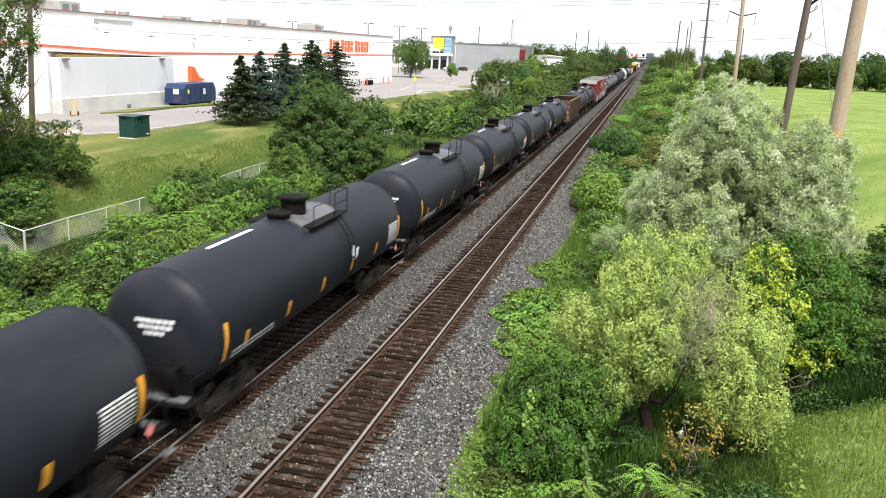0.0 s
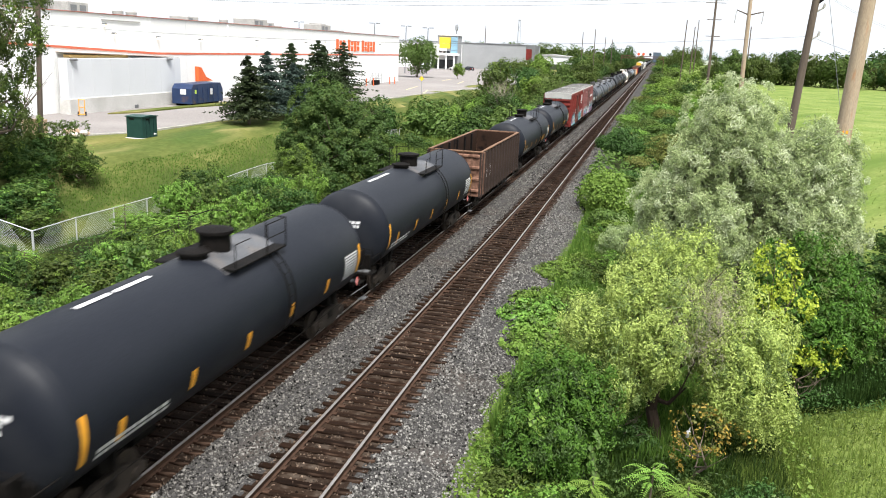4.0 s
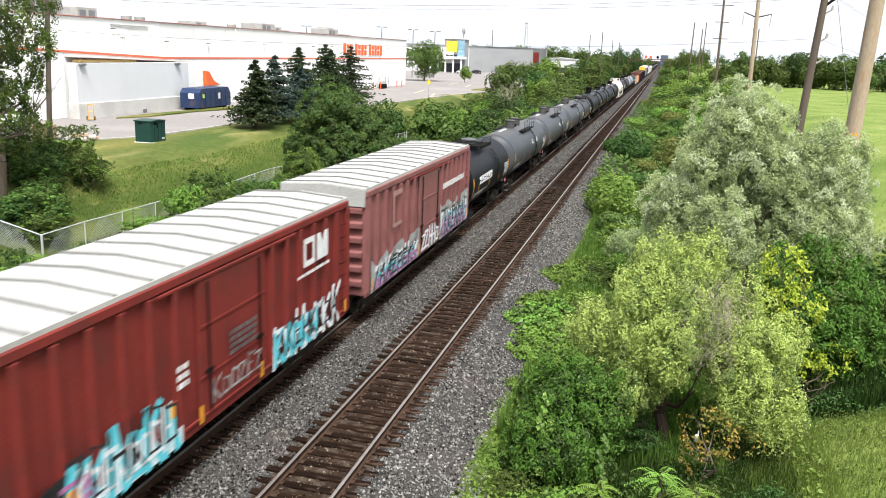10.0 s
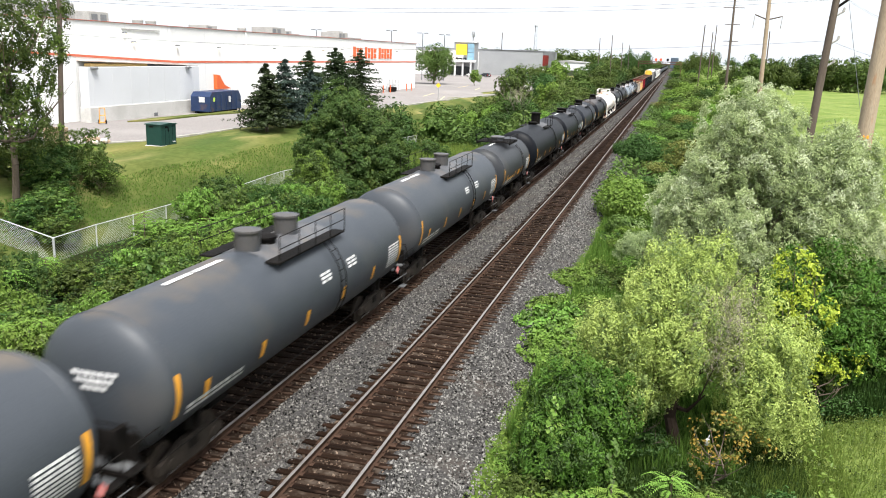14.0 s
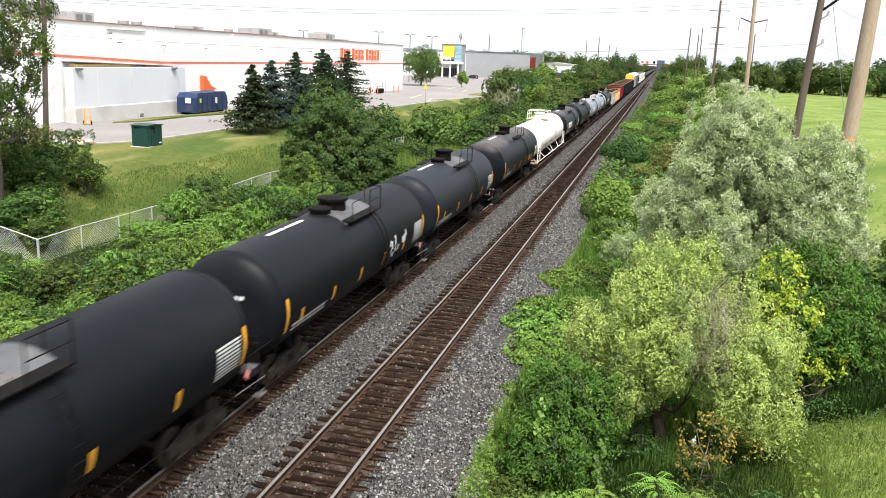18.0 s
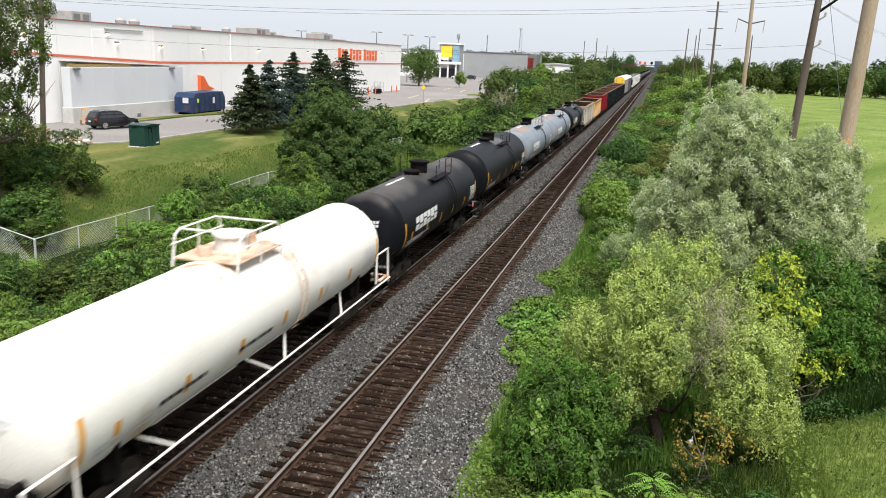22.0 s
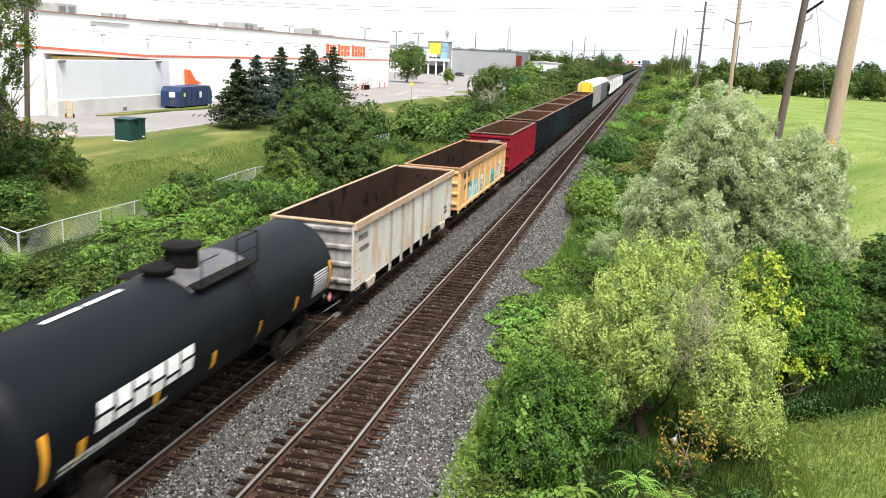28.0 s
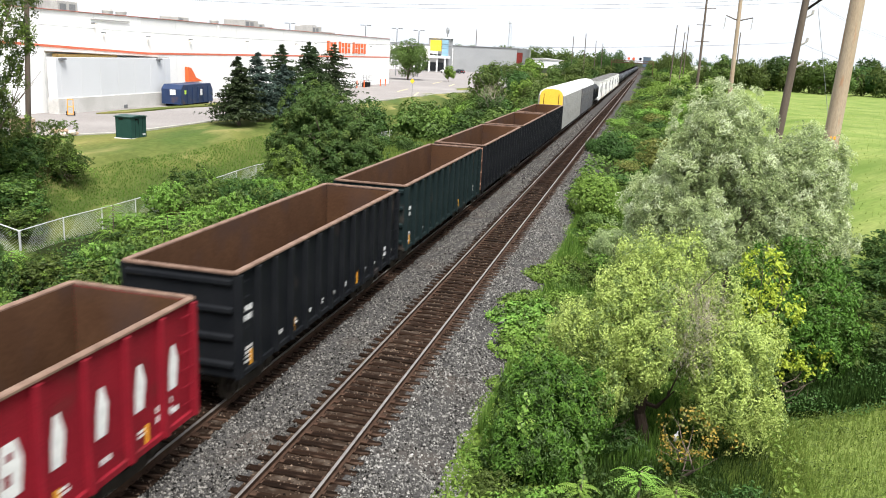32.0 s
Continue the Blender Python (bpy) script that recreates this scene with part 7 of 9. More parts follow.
wood_pole("left", (-35.05, 41, 11.41), (-35.72, 41, 1.78), 0.8, 0.17, WOOD_POLE, "slender dark wooden utility pole by the trees", 6)
# guy wire of the tan pole
single("guy_wire", Shape().rod((0, 0, 0), (-3.2, -1.0, 12.5), 0.02, 0.02, 5), METAL_GREY, "thin steel guy wire anchored in the meadow", "wire", at=(14.6, 69, 3.9))

for x, y, z in ((-104.9, 230, 15.2), (-81.0, 230, 15.6), (-71.4, 230, 15.1), (-64.8, 230, 14.8)):
    l = thing("parking_lot_lamp", (x, y, 1.8), "tall dark parking lot lamp with twin heads", "street lamp", "parking lot lamps")
    part("post", Shape().rod((0, 0, 0), (0, 0, z - 1.8), 0.16, 0.12, 10), WALL_DARK, l)
    for sx in (-1, 1):
        part("lamp_head", Shape().box((sx * 1.0, 0, z - 1.75), (1.2, 0.6, 0.22), 0.04), WALL_DARK, l)

sp = thing("road_sign", (-37.7, 131, 1.2), "yellow diamond warning sign on a steel post", "road sign")
part("post", Shape().rod((0, 0, 0), (0, 0, 3.4), 0.04, 0.04, 8), METAL_GREY, sp)
part("board", Shape().box((0, -0.06, 3.2), (0.6, 0.03, 0.6), 0.01, Euler((0, radians(45), 0)).to_matrix()), YELLOW_SIGN, sp)

bx = thing("cardboard_box", pose(-44.4, 50.6, 1.84, 0, 0, 20), "brown cardboard box dumped beside the drive", "box")
part("carton", Shape().box((0, 0, 0.65), (1.4, 1.2, 1.3), 0.03), CARDBOARD, bx)
part("flap", Shape().box((0.3, -0.62, 1.2), (0.7, 0.03, 0.4), 0.01), CARDBOARD, bx)
rng = random.Random(5)
for k in range(9):
    single("rubble_sack", Shape().box((0, 0, 0.12), (rng.uniform(0.5, 0.9), rng.uniform(0.35, 0.5), 0.3), 0.12), GON_WHITE if k % 2 else CARDBOARD, "pale dumped sack beside the drive", "sack", group="dumped sacks", at=pose(-43.0 + rng.uniform(-0.9, 0.9), 52.9 + rng.uniform(-0.8, 0.8), 1.84 + 0.1 * (k % 3), rng.uniform(-20, 20), 0, rng.uniform(0, 180)))
hc = thing("hand_cart", pose(-52.6, 66.2, 1.84, 0, 0, 30), "yellow two-wheeled hand cart near the dock", "hand cart")
part("frame", Shape().pipe([(-0.25, 0, 0.2), (-0.25, 0.1, 1.5), (0.25, 0.1, 1.5), (0.25, 0, 0.2)], 0.05, 6).box((0, -0.15, 0.15), (0.6, 0.4, 0.06)).pipe([(-0.25, 0.05, 0.8), (0.25, 0.05, 0.8)], 0.04, 6), YELLOW, hc)
for sx in (-1, 1):
    part("wheel", Shape().lathe([(-0.05, 0.08), (-0.05, 0.2), (0.05, 0.2), (0.05, 0.08)], (sx * 0.33, 0.05, 0.2), "x", 14), TYRE, hc)


# ---- chain-link fence ----
def fence():
    f = thing("chain_link_fence", (0, 0, 0), "grey chain-link fence along the railway ditch", "fence")
    pts = [(-28.2, 31.4 + 3.05 * k) for k in range(22)]
    back = [(-28.2 - 2.9 * k, 31.4 - 0.5 * k) for k in range(1, 8)]
    run = list(reversed(back)) + pts
    H = 1.22
    for i, (x, y) in enumerate(run):
        z = float(ground_z(x, y))
        corner = (x, y) == pts[0]
        r = 0.06 if corner else 0.035
        part("post", shared(("fpost", r), lambda: Shape().lathe([(0, r), (H + 0.05, r), (H + 0.09, r * 0.5)], (0, 0, 0), "z", 10).mesh("post", FENCE_STEEL)), None, f, at=(x, y, z - 0.05))
    for (x0, y0), (x1, y1) in zip(run, run[1:]):
        a, b = Vector((x0, y0, float(ground_z(x0, y0)))), Vector((x1, y1, float(ground_z(x1, y1))))
        part("top_rail", Shape().rod(a + Vector((0, 0, H)), b + Vector((0, 0, H)), 0.028, 0.028, 6), FENCE_STEEL, f)
        mesh = Shape()
        n = 22
        for k in range(n):
            for q in (0, 1):
                t0 = k / n
                t1 = t0 + (1 if q else -1) * H / (b - a).length
                zt = 1.0
                if t1 > 1:
                    zt, t1 = (1 - t0) / (t1 - t0), 1.0
                if t1 < 0:
                    zt, t1 = t0 / (t0 - t1), 0.0
                p0, p1 = a.lerp(b, t0), a.lerp(b, t1) + Vector((0, 0, H * zt))
                mesh.rod(p0, p1, 0.0075, 0.0075, 3, False)
        part("wire_mesh", mesh.mesh("wire_mesh", FENCE_WIRE, False), None, f, "diamond wire netting")


FENCE_STEEL = surface("galvanised_fence_steel", (0.5, 0.51, 0.52), (0.42, 0.43, 0.44), 0.5, metal=0.3, scale=2, fine=25, bump=0.03)
FENCE_WIRE = surface("galvanised_fence_wire", (0.38, 0.4, 0.41), (0.32, 0.34, 0.35), 0.6, scale=2, fine=25, bump=0.0)
fence()


# ---- power lines from the dark pole over the tracks ----
def power_line(a, b, sag):
    a, b = Vector(a), Vector(b)
    pts = []
    for k in range(21):
        t = k / 20
        pts.append(tuple((b - a) * t - Vector((0, 0, 4 * sag * t * (1 - t)))))
    single("power_line", Shape().pipe(pts, 0.009, 5), WIRE, "thin black power line between wooden poles", "power line", group="power lines", at=tuple(a))


for (x, z), zl, zr in (((9.23, 11.19), 9.9, 10.8), ((9.5, 13.95), 12.0, 13.6), ((9.75, 13.72), 11.8, 13.4)):
    power_line((x, 57, z), (-35.3, 41, zl), 0.75)
    power_line((x, 57, z), (32.0, 112, zr), 0.9)

# ---- plants ----
def leaves(P, N, size, rng, aspect=0.6, droop=0.0, jitter=0.5):
    """A small four-cornered leaf at each point, facing about N."""
    n = len(P)
    N = N + rng.normal(0, jitter, (n, 3))
    N /= np.linalg.norm(N, axis=1, keepdims=True) + 1e-9
    up = np.zeros((n, 3))
    up[:, 2] = -droop
    T = rng.normal(0, 1, (n, 3)) * (1 - min(droop, 0.85)) + up * 1.6
    T -= N * (T * N).sum(1, keepdims=True)
    T /= np.linalg.norm(T, axis=1, keepdims=True) + 1e-9
    B = np.cross(N, T)
    s = (size * (0.65 + 0.7 * rng.random(n)))[:, None]
    fold = N * s * 0.12
    v = np.stack([P - T * s * 0.5, P + B * s * aspect * 0.5 + fold, P + T * s * 0.5, P - B * s * aspect * 0.5 + fold], 1)
    return v.reshape(-1, 3), np.arange(4 * n).reshape(n, 4)


def crown_mesh(name, mat, seed, n, size, dims, lumps=14, lump=0.42, aspect=0.6, droop=0.0, hollow=0.72, base=0.4, taper=0.0, core=0.16, jitter=0.34, tall=1.0):
    """A crown of leaves: domed boughs round a darker heart, uneven, with gaps. Its foot is at z = 0."""
    rng = np.random.default_rng(seed)
    rx, ry, rz = dims
    c = rng.normal(0, 1, (lumps, 3))
    c /= np.linalg.norm(c, axis=1, keepdims=True)
    c *= (0.9 - lump * 0.75) * (0.35 + 0.65 * rng.random((lumps, 1)) ** 0.6)
    if taper:
        c[:, :2] *= (1 - taper * np.clip(c[:, 2:3], -0.3, 1))
    big = lump * (0.6 + 0.7 * rng.random(lumps))
    w = big ** 2
    k = rng.choice(lumps, n, p=w / w.sum())
    d = rng.normal(0, 1, (n, 3))
    d /= np.linalg.norm(d, axis=1, keepdims=True)
    cn = c / (np.linalg.norm(c, axis=1, keepdims=True) + 1e-6)
    back = (d * cn[k]).sum(1) < -0.35
    d = np.where(back[:, None], -d, d)
    r = big[k] * (hollow + (1 - hollow) * rng.random(n))
    spray = rng.random(n) < 0.06
    r = np.where(spray, r * (1 + 0.4 * rng.random(n)), r)
    q = c[k] + d * r[:, None] * np.array([1.0, 1.0, tall])
    heart = rng.random(n) < core
    hq = rng.normal(0, 1, (n, 3))
    hq *= (0.45 * rng.random((n, 1)) ** 0.33) / np.linalg.norm(hq, axis=1, keepdims=True)
    q = np.where(heart[:, None], hq, q)
    P = q * np.array([rx, ry, rz]) + np.array([0, 0, rz * (1 - base)])
    keep = P[:, 2] > 0.02
    P, d, heart = P[keep], d[keep], heart[keep]
    nrm = d + q[keep] * 0.35 + np.array([0, 0, 0.3])
    nrm /= np.linalg.norm(nrm, axis=1, keepdims=True)
    v, f = leaves(P, nrm, np.where(heart, size * 1.8, size), rng, aspect, droop, jitter)
    return mesh_from(name, v, f, mat)


def clump_crown(mats, seed, lobes, clump, n, size, aspect=0.5, jitter=0.5, droop=0.0, share=(0.75, 0.25), core=0.12, dense=1.0, hang=0.0, floor=0.1):
    """A crown of leafy clumps set over the skins of several lobes (x, y, z, rx, ry, rz), each clump a small domed tuft."""
    rng = np.random.default_rng(seed)
    C, D, K = [], [], []
    for k, (x, y, z, rx, ry, rz) in enumerate(lobes):
        area = 4 * math.pi * ((rx * ry) ** 1.6 / 3 + (rx * rz) ** 1.6 / 3 + (ry * rz) ** 1.6 / 3) ** (1 / 1.6)
        m = max(8, int(dense * area / (2.0 * clump * clump)))
        d = rng.normal(0, 1, (m, 3))
        d /= np.linalg.norm(d, axis=1, keepdims=True)
        rad = 0.68 + 0.42 * rng.random((m, 1)) ** 1.3
        p = np.array([x, y, z]) + d * rad * np.array([rx, ry, rz])
        inside = np.zeros(m, bool)
        for q, (a, b, c, ra, rb, rc) in enumerate(lobes):
            if q != k:
                inside |= (((p - np.array([a, b, c])) / np.array([ra, rb, rc])) ** 2).sum(1) < 0.42
        p, d = p[~inside], d[~inside]
        C.append(p)
        D.append(d)
    C, D = np.concatenate(C), np.concatenate(D)
    m = len(C)
    r = clump * (0.55 + 0.8 * rng.random(m))
    k = np.repeat(np.arange(m), n)
    e = rng.normal(0, 1, (m * n, 3))
    e /= np.linalg.norm(e, axis=1, keepdims=True)
    e = np.where(((e * D[k]).sum(1) < -0.15)[:, None], -e, e)
    rr = r[k] * (0.35 + 0.75 * rng.random(m * n))
    P = C[k] + e * rr[:, None] * np.array([1.0, 1.0, 0.85 + hang])
    P[:, 2] -= hang * r[k] * rng.random(m * n)
    N = e * 0.8 + D[k] * 0.45 + np.array([0, 0, 0.35])
    N /= np.linalg.norm(N, axis=1, keepdims=True)
    S = np.full(m * n, size)
    inner = int(core * m * n)
    if inner:
        w = np.array([l[3] * l[4] * l[5] for l in lobes])
        q = rng.choice(len(lobes), inner, p=w / w.sum())
        L = np.array(lobes, float)[q]
        u = rng.normal(0, 1, (inner, 3))
        u *= (0.72 * rng.random((inner, 1)) ** 0.3) / np.linalg.norm(u, axis=1, keepdims=True)
        P, N = np.concatenate([P, L[:, :3] + u * L[:, 3:]]), np.concatenate([N, u])
        S, k = np.concatenate([S, np.full(inner, size * 2.0)]), np.concatenate([k, rng.integers(0, m, inner)])
    ok = P[:, 2] > floor
    v, f = leaves(P[ok], N[ok], S[ok], rng, aspect, droop, jitter)
    me = mesh_from("crown", v, f, mats)
    if len(mats) > 1:
        pick_ = rng.choice(len(mats), m, p=np.array(share) / sum(share))
        me.polygons.foreach_set("material_index", pick_[k[ok]].astype(np.int32))
    return me


def tufted(lobes, seed, n, r):
    """Small drooping tufts standing out of the skins of larger lobes."""
    rng, out = random.Random(seed), []
    for q in range(n):
        x, y, z, rx, ry, rz = lobes[q % len(lobes)]
        a, u = rng.uniform(0, 2 * math.pi), rng.uniform(-0.45, 0.95)
        c, k = math.sqrt(1 - u * u), r * rng.uniform(0.65, 1.2)
        out.append((x + rx * c * math.cos(a), y + ry * c * math.sin(a), z + rz * u, k, k, k * 1.25))
    return out


def random_lobes(seed, n, dims):
    """Lobes heaped into one uneven mound."""
    rng, out = random.Random(seed), []
    rx, ry, rz = dims
    for q in range(n):
        a, b = q * 2.4 + rng.uniform(-0.4, 0.4), rng.uniform(0.25, 0.62)
        s_ = rng.uniform(0.36, 0.6)
        z = rz * rng.uniform(0.45, 1.25)
        out.append((math.cos(a) * rx * b, math.sin(a) * ry * b, z, rx * s_, ry * s_, min(z, rz * s_ * rng.uniform(0.8, 1.2))))
    return out


def strand_crown(name, mat, seed, n_strand, per, size, dims, base=0.15, length=1.6, wide=1.0):
    """Bare strands that rise a little and hang, over uneven boughs."""
    rng = np.random.default_rng(seed)
    rx, ry, rz = dims
    c = rng.normal(0, 1, (16, 3))
    c /= np.linalg.norm(c, axis=1, keepdims=True)
    c *= 0.3 + 0.4 * rng.random((16, 1))
    k = rng.integers(0, 16, n_strand)
    d = rng.normal(0, 1, (n_strand, 3))
    d /= np.linalg.norm(d, axis=1, keepdims=True)
    s = (c[k] + d * (0.26 + 0.16 * rng.random((n_strand, 1)))) * np.array([rx, ry, rz]) + np.array([0, 0, rz * (1 - base)])
    out = d.copy()
    out[:, 2] = 0.35
    t = np.linspace(0, 1, per)[None, :, None]
    L = (length * (0.4 + 0.8 * rng.random(n_strand)))[:, None, None]
    P = s[:, None, :] + out[:, None, :] * L * 0.5 * t * (1 - 0.35 * t) + np.array([0, 0, -1.0]) * L * 0.75 * t ** 1.8
    P = P + rng.normal(0, 0.035, P.shape)
    N = np.repeat(out[:, None, :], per, 1).reshape(-1, 3) + np.array([0, 0, 0.4])
    P = P.reshape(-1, 3)
    keep = P[:, 2] > 0.15
    v, f = leaves(P[keep], N[keep], np.full(keep.sum(), size), rng, 0.3 * wide, 0.55)
    return mesh_from(name, v, f, mat)




def limbs(seed, h, spread, r, n=7, up=0.35):
    rng, s = random.Random(seed), Shape()
    pts = [Vector((0, 0, -0.3))]
    for k in range(4):
        pts.append(Vector((rng.gauss(0, 0.05 * h), rng.gauss(0, 0.05 * h), h * (k + 1) / 4 * 0.75)))
    for k in range(4):
        s.rod(pts[k], pts[k + 1], r * (1 - 0.19 * k), r * (1 - 0.19 * (k + 1)), 9, False)
    for k in range(n):
        b = pts[1].lerp(pts[4], rng.random())
        a = rng.uniform(0, 6.28)
        tip = b + Vector((math.cos(a) * spread * rng.uniform(0.5, 0.9), math.sin(a) * spread * rng.uniform(0.5, 0.9), h * up * rng.uniform(0.4, 1.0)))
        mid = b.lerp(tip, 0.5) + Vector((0, 0, -0.06 * h))
        s.rod(b, mid, r * 0.42, r * 0.28, 6, False).rod(mid, tip, r * 0.28, r * 0.08, 6, False)
        for q in range(2):
            e = tip + Vector((rng.gauss(0, 0.25 * spread), rng.gauss(0, 0.25 * spread), rng.uniform(0.0, 0.2) * h))
            s.rod(mid.lerp(tip, 0.6), e, r * 0.14, r * 0.04, 5, False)
    return s


def plant(name, x, y, crown, stem, label, category, scale=(1, 1, 1), turn=0.0, z=None, group="", trunk="trunk"):
    z = float(ground_z(x, y)) if z is None else z
    t = thing(name, Matrix.LocRotScale((x, y, z - 0.05), Euler((0, 0, turn)), scale), label, category, group)
    part("crown", crown, None, t)
    if stem is not None and (trunk == "trunk" or y < 45):
        part(trunk, stem, None, t)
    return t


# shared crowns
def bush_kind(key, mat, seed, n, size, dims, **kw):
    return shared(("crown", key), lambda: crown_mesh("crown", mat, seed, n, size, dims, **kw))


STEMS = [limbs(70 + k, 1.6, 0.9, 0.05, 8, 0.5).mesh("stem", BARK) for k in range(3)]
TRUNKS = [limbs(80 + k, 5.0, 2.2, 0.17, 10, 0.35).mesh("trunk", BARK) for k in range(3)]
def near_bush(key, mats, seed, dims, size, share):
    return shared(("crown", key), lambda: clump_crown(mats, seed, random_lobes(seed, 6, dims), 0.21, 15, size * 1.2, 0.55, 0.38, 0.1, share, 0.12, 0.5))


BUSHES = {
    "mid": [near_bush(("mid", k), [LEAF_MID, LEAF_DARK, LEAF_LIGHT], 10 + k, (1.75, 1.75, 1.5), 0.12, (0.65, 0.2, 0.15)) for k in range(3)],
    "light": [near_bush(("light", k), [LEAF_LIGHT, LEAF_MID], 20 + k, (1.75, 1.75, 1.45), 0.13, (0.75, 0.25)) for k in range(3)],
    "dark": [near_bush(("dark", k), [LEAF_DARK, LEAF_MID], 30 + k, (1.75, 1.75, 1.55), 0.12, (0.8, 0.2)) for k in range(2)],
    "olive": [near_bush(("olive", k), [LEAF_OLIVE, LEAF_MID], 40 + k, (1.6, 1.6, 1.2), 0.1, (0.7, 0.3)) for k in range(2)],
}
FAR_BUSHES = {
    "mid": [bush_kind(("fmid", k), LEAF_MID, 110 + k, 1500, 0.205, (1.6, 1.6, 1.5), lumps=14) for k in range(3)],
    "light": [bush_kind(("flight", k), LEAF_LIGHT, 120 + k, 1500, 0.205, (1.6, 1.6, 1.4), lumps=13) for k in range(2)],
    "dark": [bush_kind(("fdark", k), LEAF_DARK, 130 + k, 1500, 0.205, (1.6, 1.6, 1.55), lumps=14) for k in range(2)],
    "olive": [bush_kind(("folive", k), LEAF_OLIVE, 140 + k, 1500, 0.19, (1.6, 1.6, 1.3), lumps=15) for k in range(1)],
}
TREES = {
    "mid": [bush_kind(("tmid", k), LEAF_MID, 50 + k, 2300, 0.45, (2.9, 2.9, 3.6), lumps=24, lump=0.36, base=0.08) for k in range(2)],
    "dark": [bush_kind(("tdark", k), LEAF_DARK, 55 + k, 2300, 0.45, (2.9, 2.9, 3.6), lumps=24, lump=0.36, base=0.08) for k in range(2)],
    "light": [bush_kind(("tlight", k), LEAF_LIGHT, 58 + k, 2300, 0.45, (2.9, 2.9, 3.5), lumps=22, lump=0.36, base=0.08) for k in range(1)],
}
BUSH_WORDS = {"mid": "leafy green bush", "light": "fresh light green bush", "dark": "dense dark green bush", "olive": "dull olive-brown scrubby bush"}
TREE_WORDS = {"mid": "leafy green tree", "dark": "dense dark green tree", "light": "light green leafy tree"}
pick = random.Random(77)


def bush(x, y, kind, s=1.0, tall=1.0, where="on the railway bank"):
    behind = y * 28.2 / max(abs(x), 1.0)
    if -28 < x < -19 and (30 < behind < 43.5 or 49.5 < behind < 59.5):      # low growth before the fence
        tall = min(tall, max(0.25, (9.546 - 10.1 * abs(x) / 28.2 + 0.95) / (2.5 * s)))
    return plant("bush", x, y, pick.choice((BUSHES if y < 62 else FAR_BUSHES)[kind]), pick.choice(STEMS), BUSH_WORDS[kind] + " " + where, "bush", (s, s * pick.uniform(0.85, 1.15), s * tall), pick.uniform(0, 6.28), group="bushes", trunk="stem")


def tree(x, y, kind, s=1.0, tall=1.0, where="beside the railway"):
    return plant("tree", x, y, pick.choice(TREES[kind]), pick.choice(TRUNKS), TREE_WORDS[kind] + " " + where, "tree", (s, s * pick.uniform(0.88, 1.12), s * tall), pick.uniform(0, 6.28), group="trees")


def stand_of(name, mat, items, seed, n, size, label, category):
    """Many far plants in one mesh: (x, y, width, height) each."""
    V, F, k = [], [], 0
    src = [crown_mesh("part", mat, seed + q, n, size, (1, 1, 1), lumps=16, lump=0.38, base=0.2) for q in range(3)]
    arr = []
    for me in src:
        co = np.empty(len(me.vertices) * 3, np.float32)
        me.vertices.foreach_get("co", co)
        arr.append(co.reshape(-1, 3))
        bpy.data.meshes.remove(me)
    for i, (x, y, w, h) in enumerate(items):
        co = arr[i % 3]
        a = i * 2.4
        r = np.stack([(co[:, 0] * math.cos(a) - co[:, 1] * math.sin(a)) * w + x, (co[:, 0] * math.sin(a) + co[:, 1] * math.cos(a)) * w + y, co[:, 2] * h * 0.55 + float(ground_z(x, y)) - 0.2], 1)
        V.append(r)
        F.append(np.arange(len(r)).reshape(-1, 4) + k)
        k += len(r)
    tagged(new(name, mesh_from(name, np.concatenate(V), np.concatenate(F), mat)), label, category, kind="stuff")


def scatter(n, x0, x1, y0, y1, kinds, smin, smax, seed, tall=(0.8, 1.2), power=1.0):
    rng = random.Random(seed)
    for _ in range(n):
        y = y0 + (y1 - y0) * rng.random() ** power
        x = rng.uniform(x0, x1)
        bush(x, y, rng.choice(kinds), rng.uniform(smin, smax), rng.uniform(*tall))


# left bank, between train and fence
scatter(46, -26.3, -15.8, 13, 54, ["mid", "light", "dark", "mid", "dark"], 0.55, 1.1, 1, (0.6, 0.95))
scatter(12, -27.2, -24.5, 40, 62, ["mid", "olive", "dark"], 0.7, 1.0, 2, (0.55, 0.8))
scatter(22, -42, -29.8, 12, 29, ["mid", "dark", "light"], 0.8, 1.3, 3, (0.6, 0.9))
scatter(22, -27, -16.5, 54, 90, ["mid", "dark", "mid", "light"], 0.9, 1.4, 4, (0.6, 0.85))
scatter(56, -31, -16.2, 88, 200, ["mid", "dark", "mid", "light"], 1.4, 2.3, 5, (0.7, 1.05))
rs = random.Random(21)
for name, mat, n in (("far_scrub", LEAF_MID, 46), ("far_dark_scrub", LEAF_DARK, 34)):
    it = []
    for k in range(n):
        y = 195 + 800 * rs.random() ** 1.6
        it.append((-16.8 - 3 - (12 + y * 0.05) * rs.random() - y * 0.004, y, 2.6 + y * 0.006, 3.4 + y * 0.006 + rs.random() * 2))
    stand_of(name, mat, it, 500 + n, 420, 0.16, "dense green scrub along the far railway", "scrub")
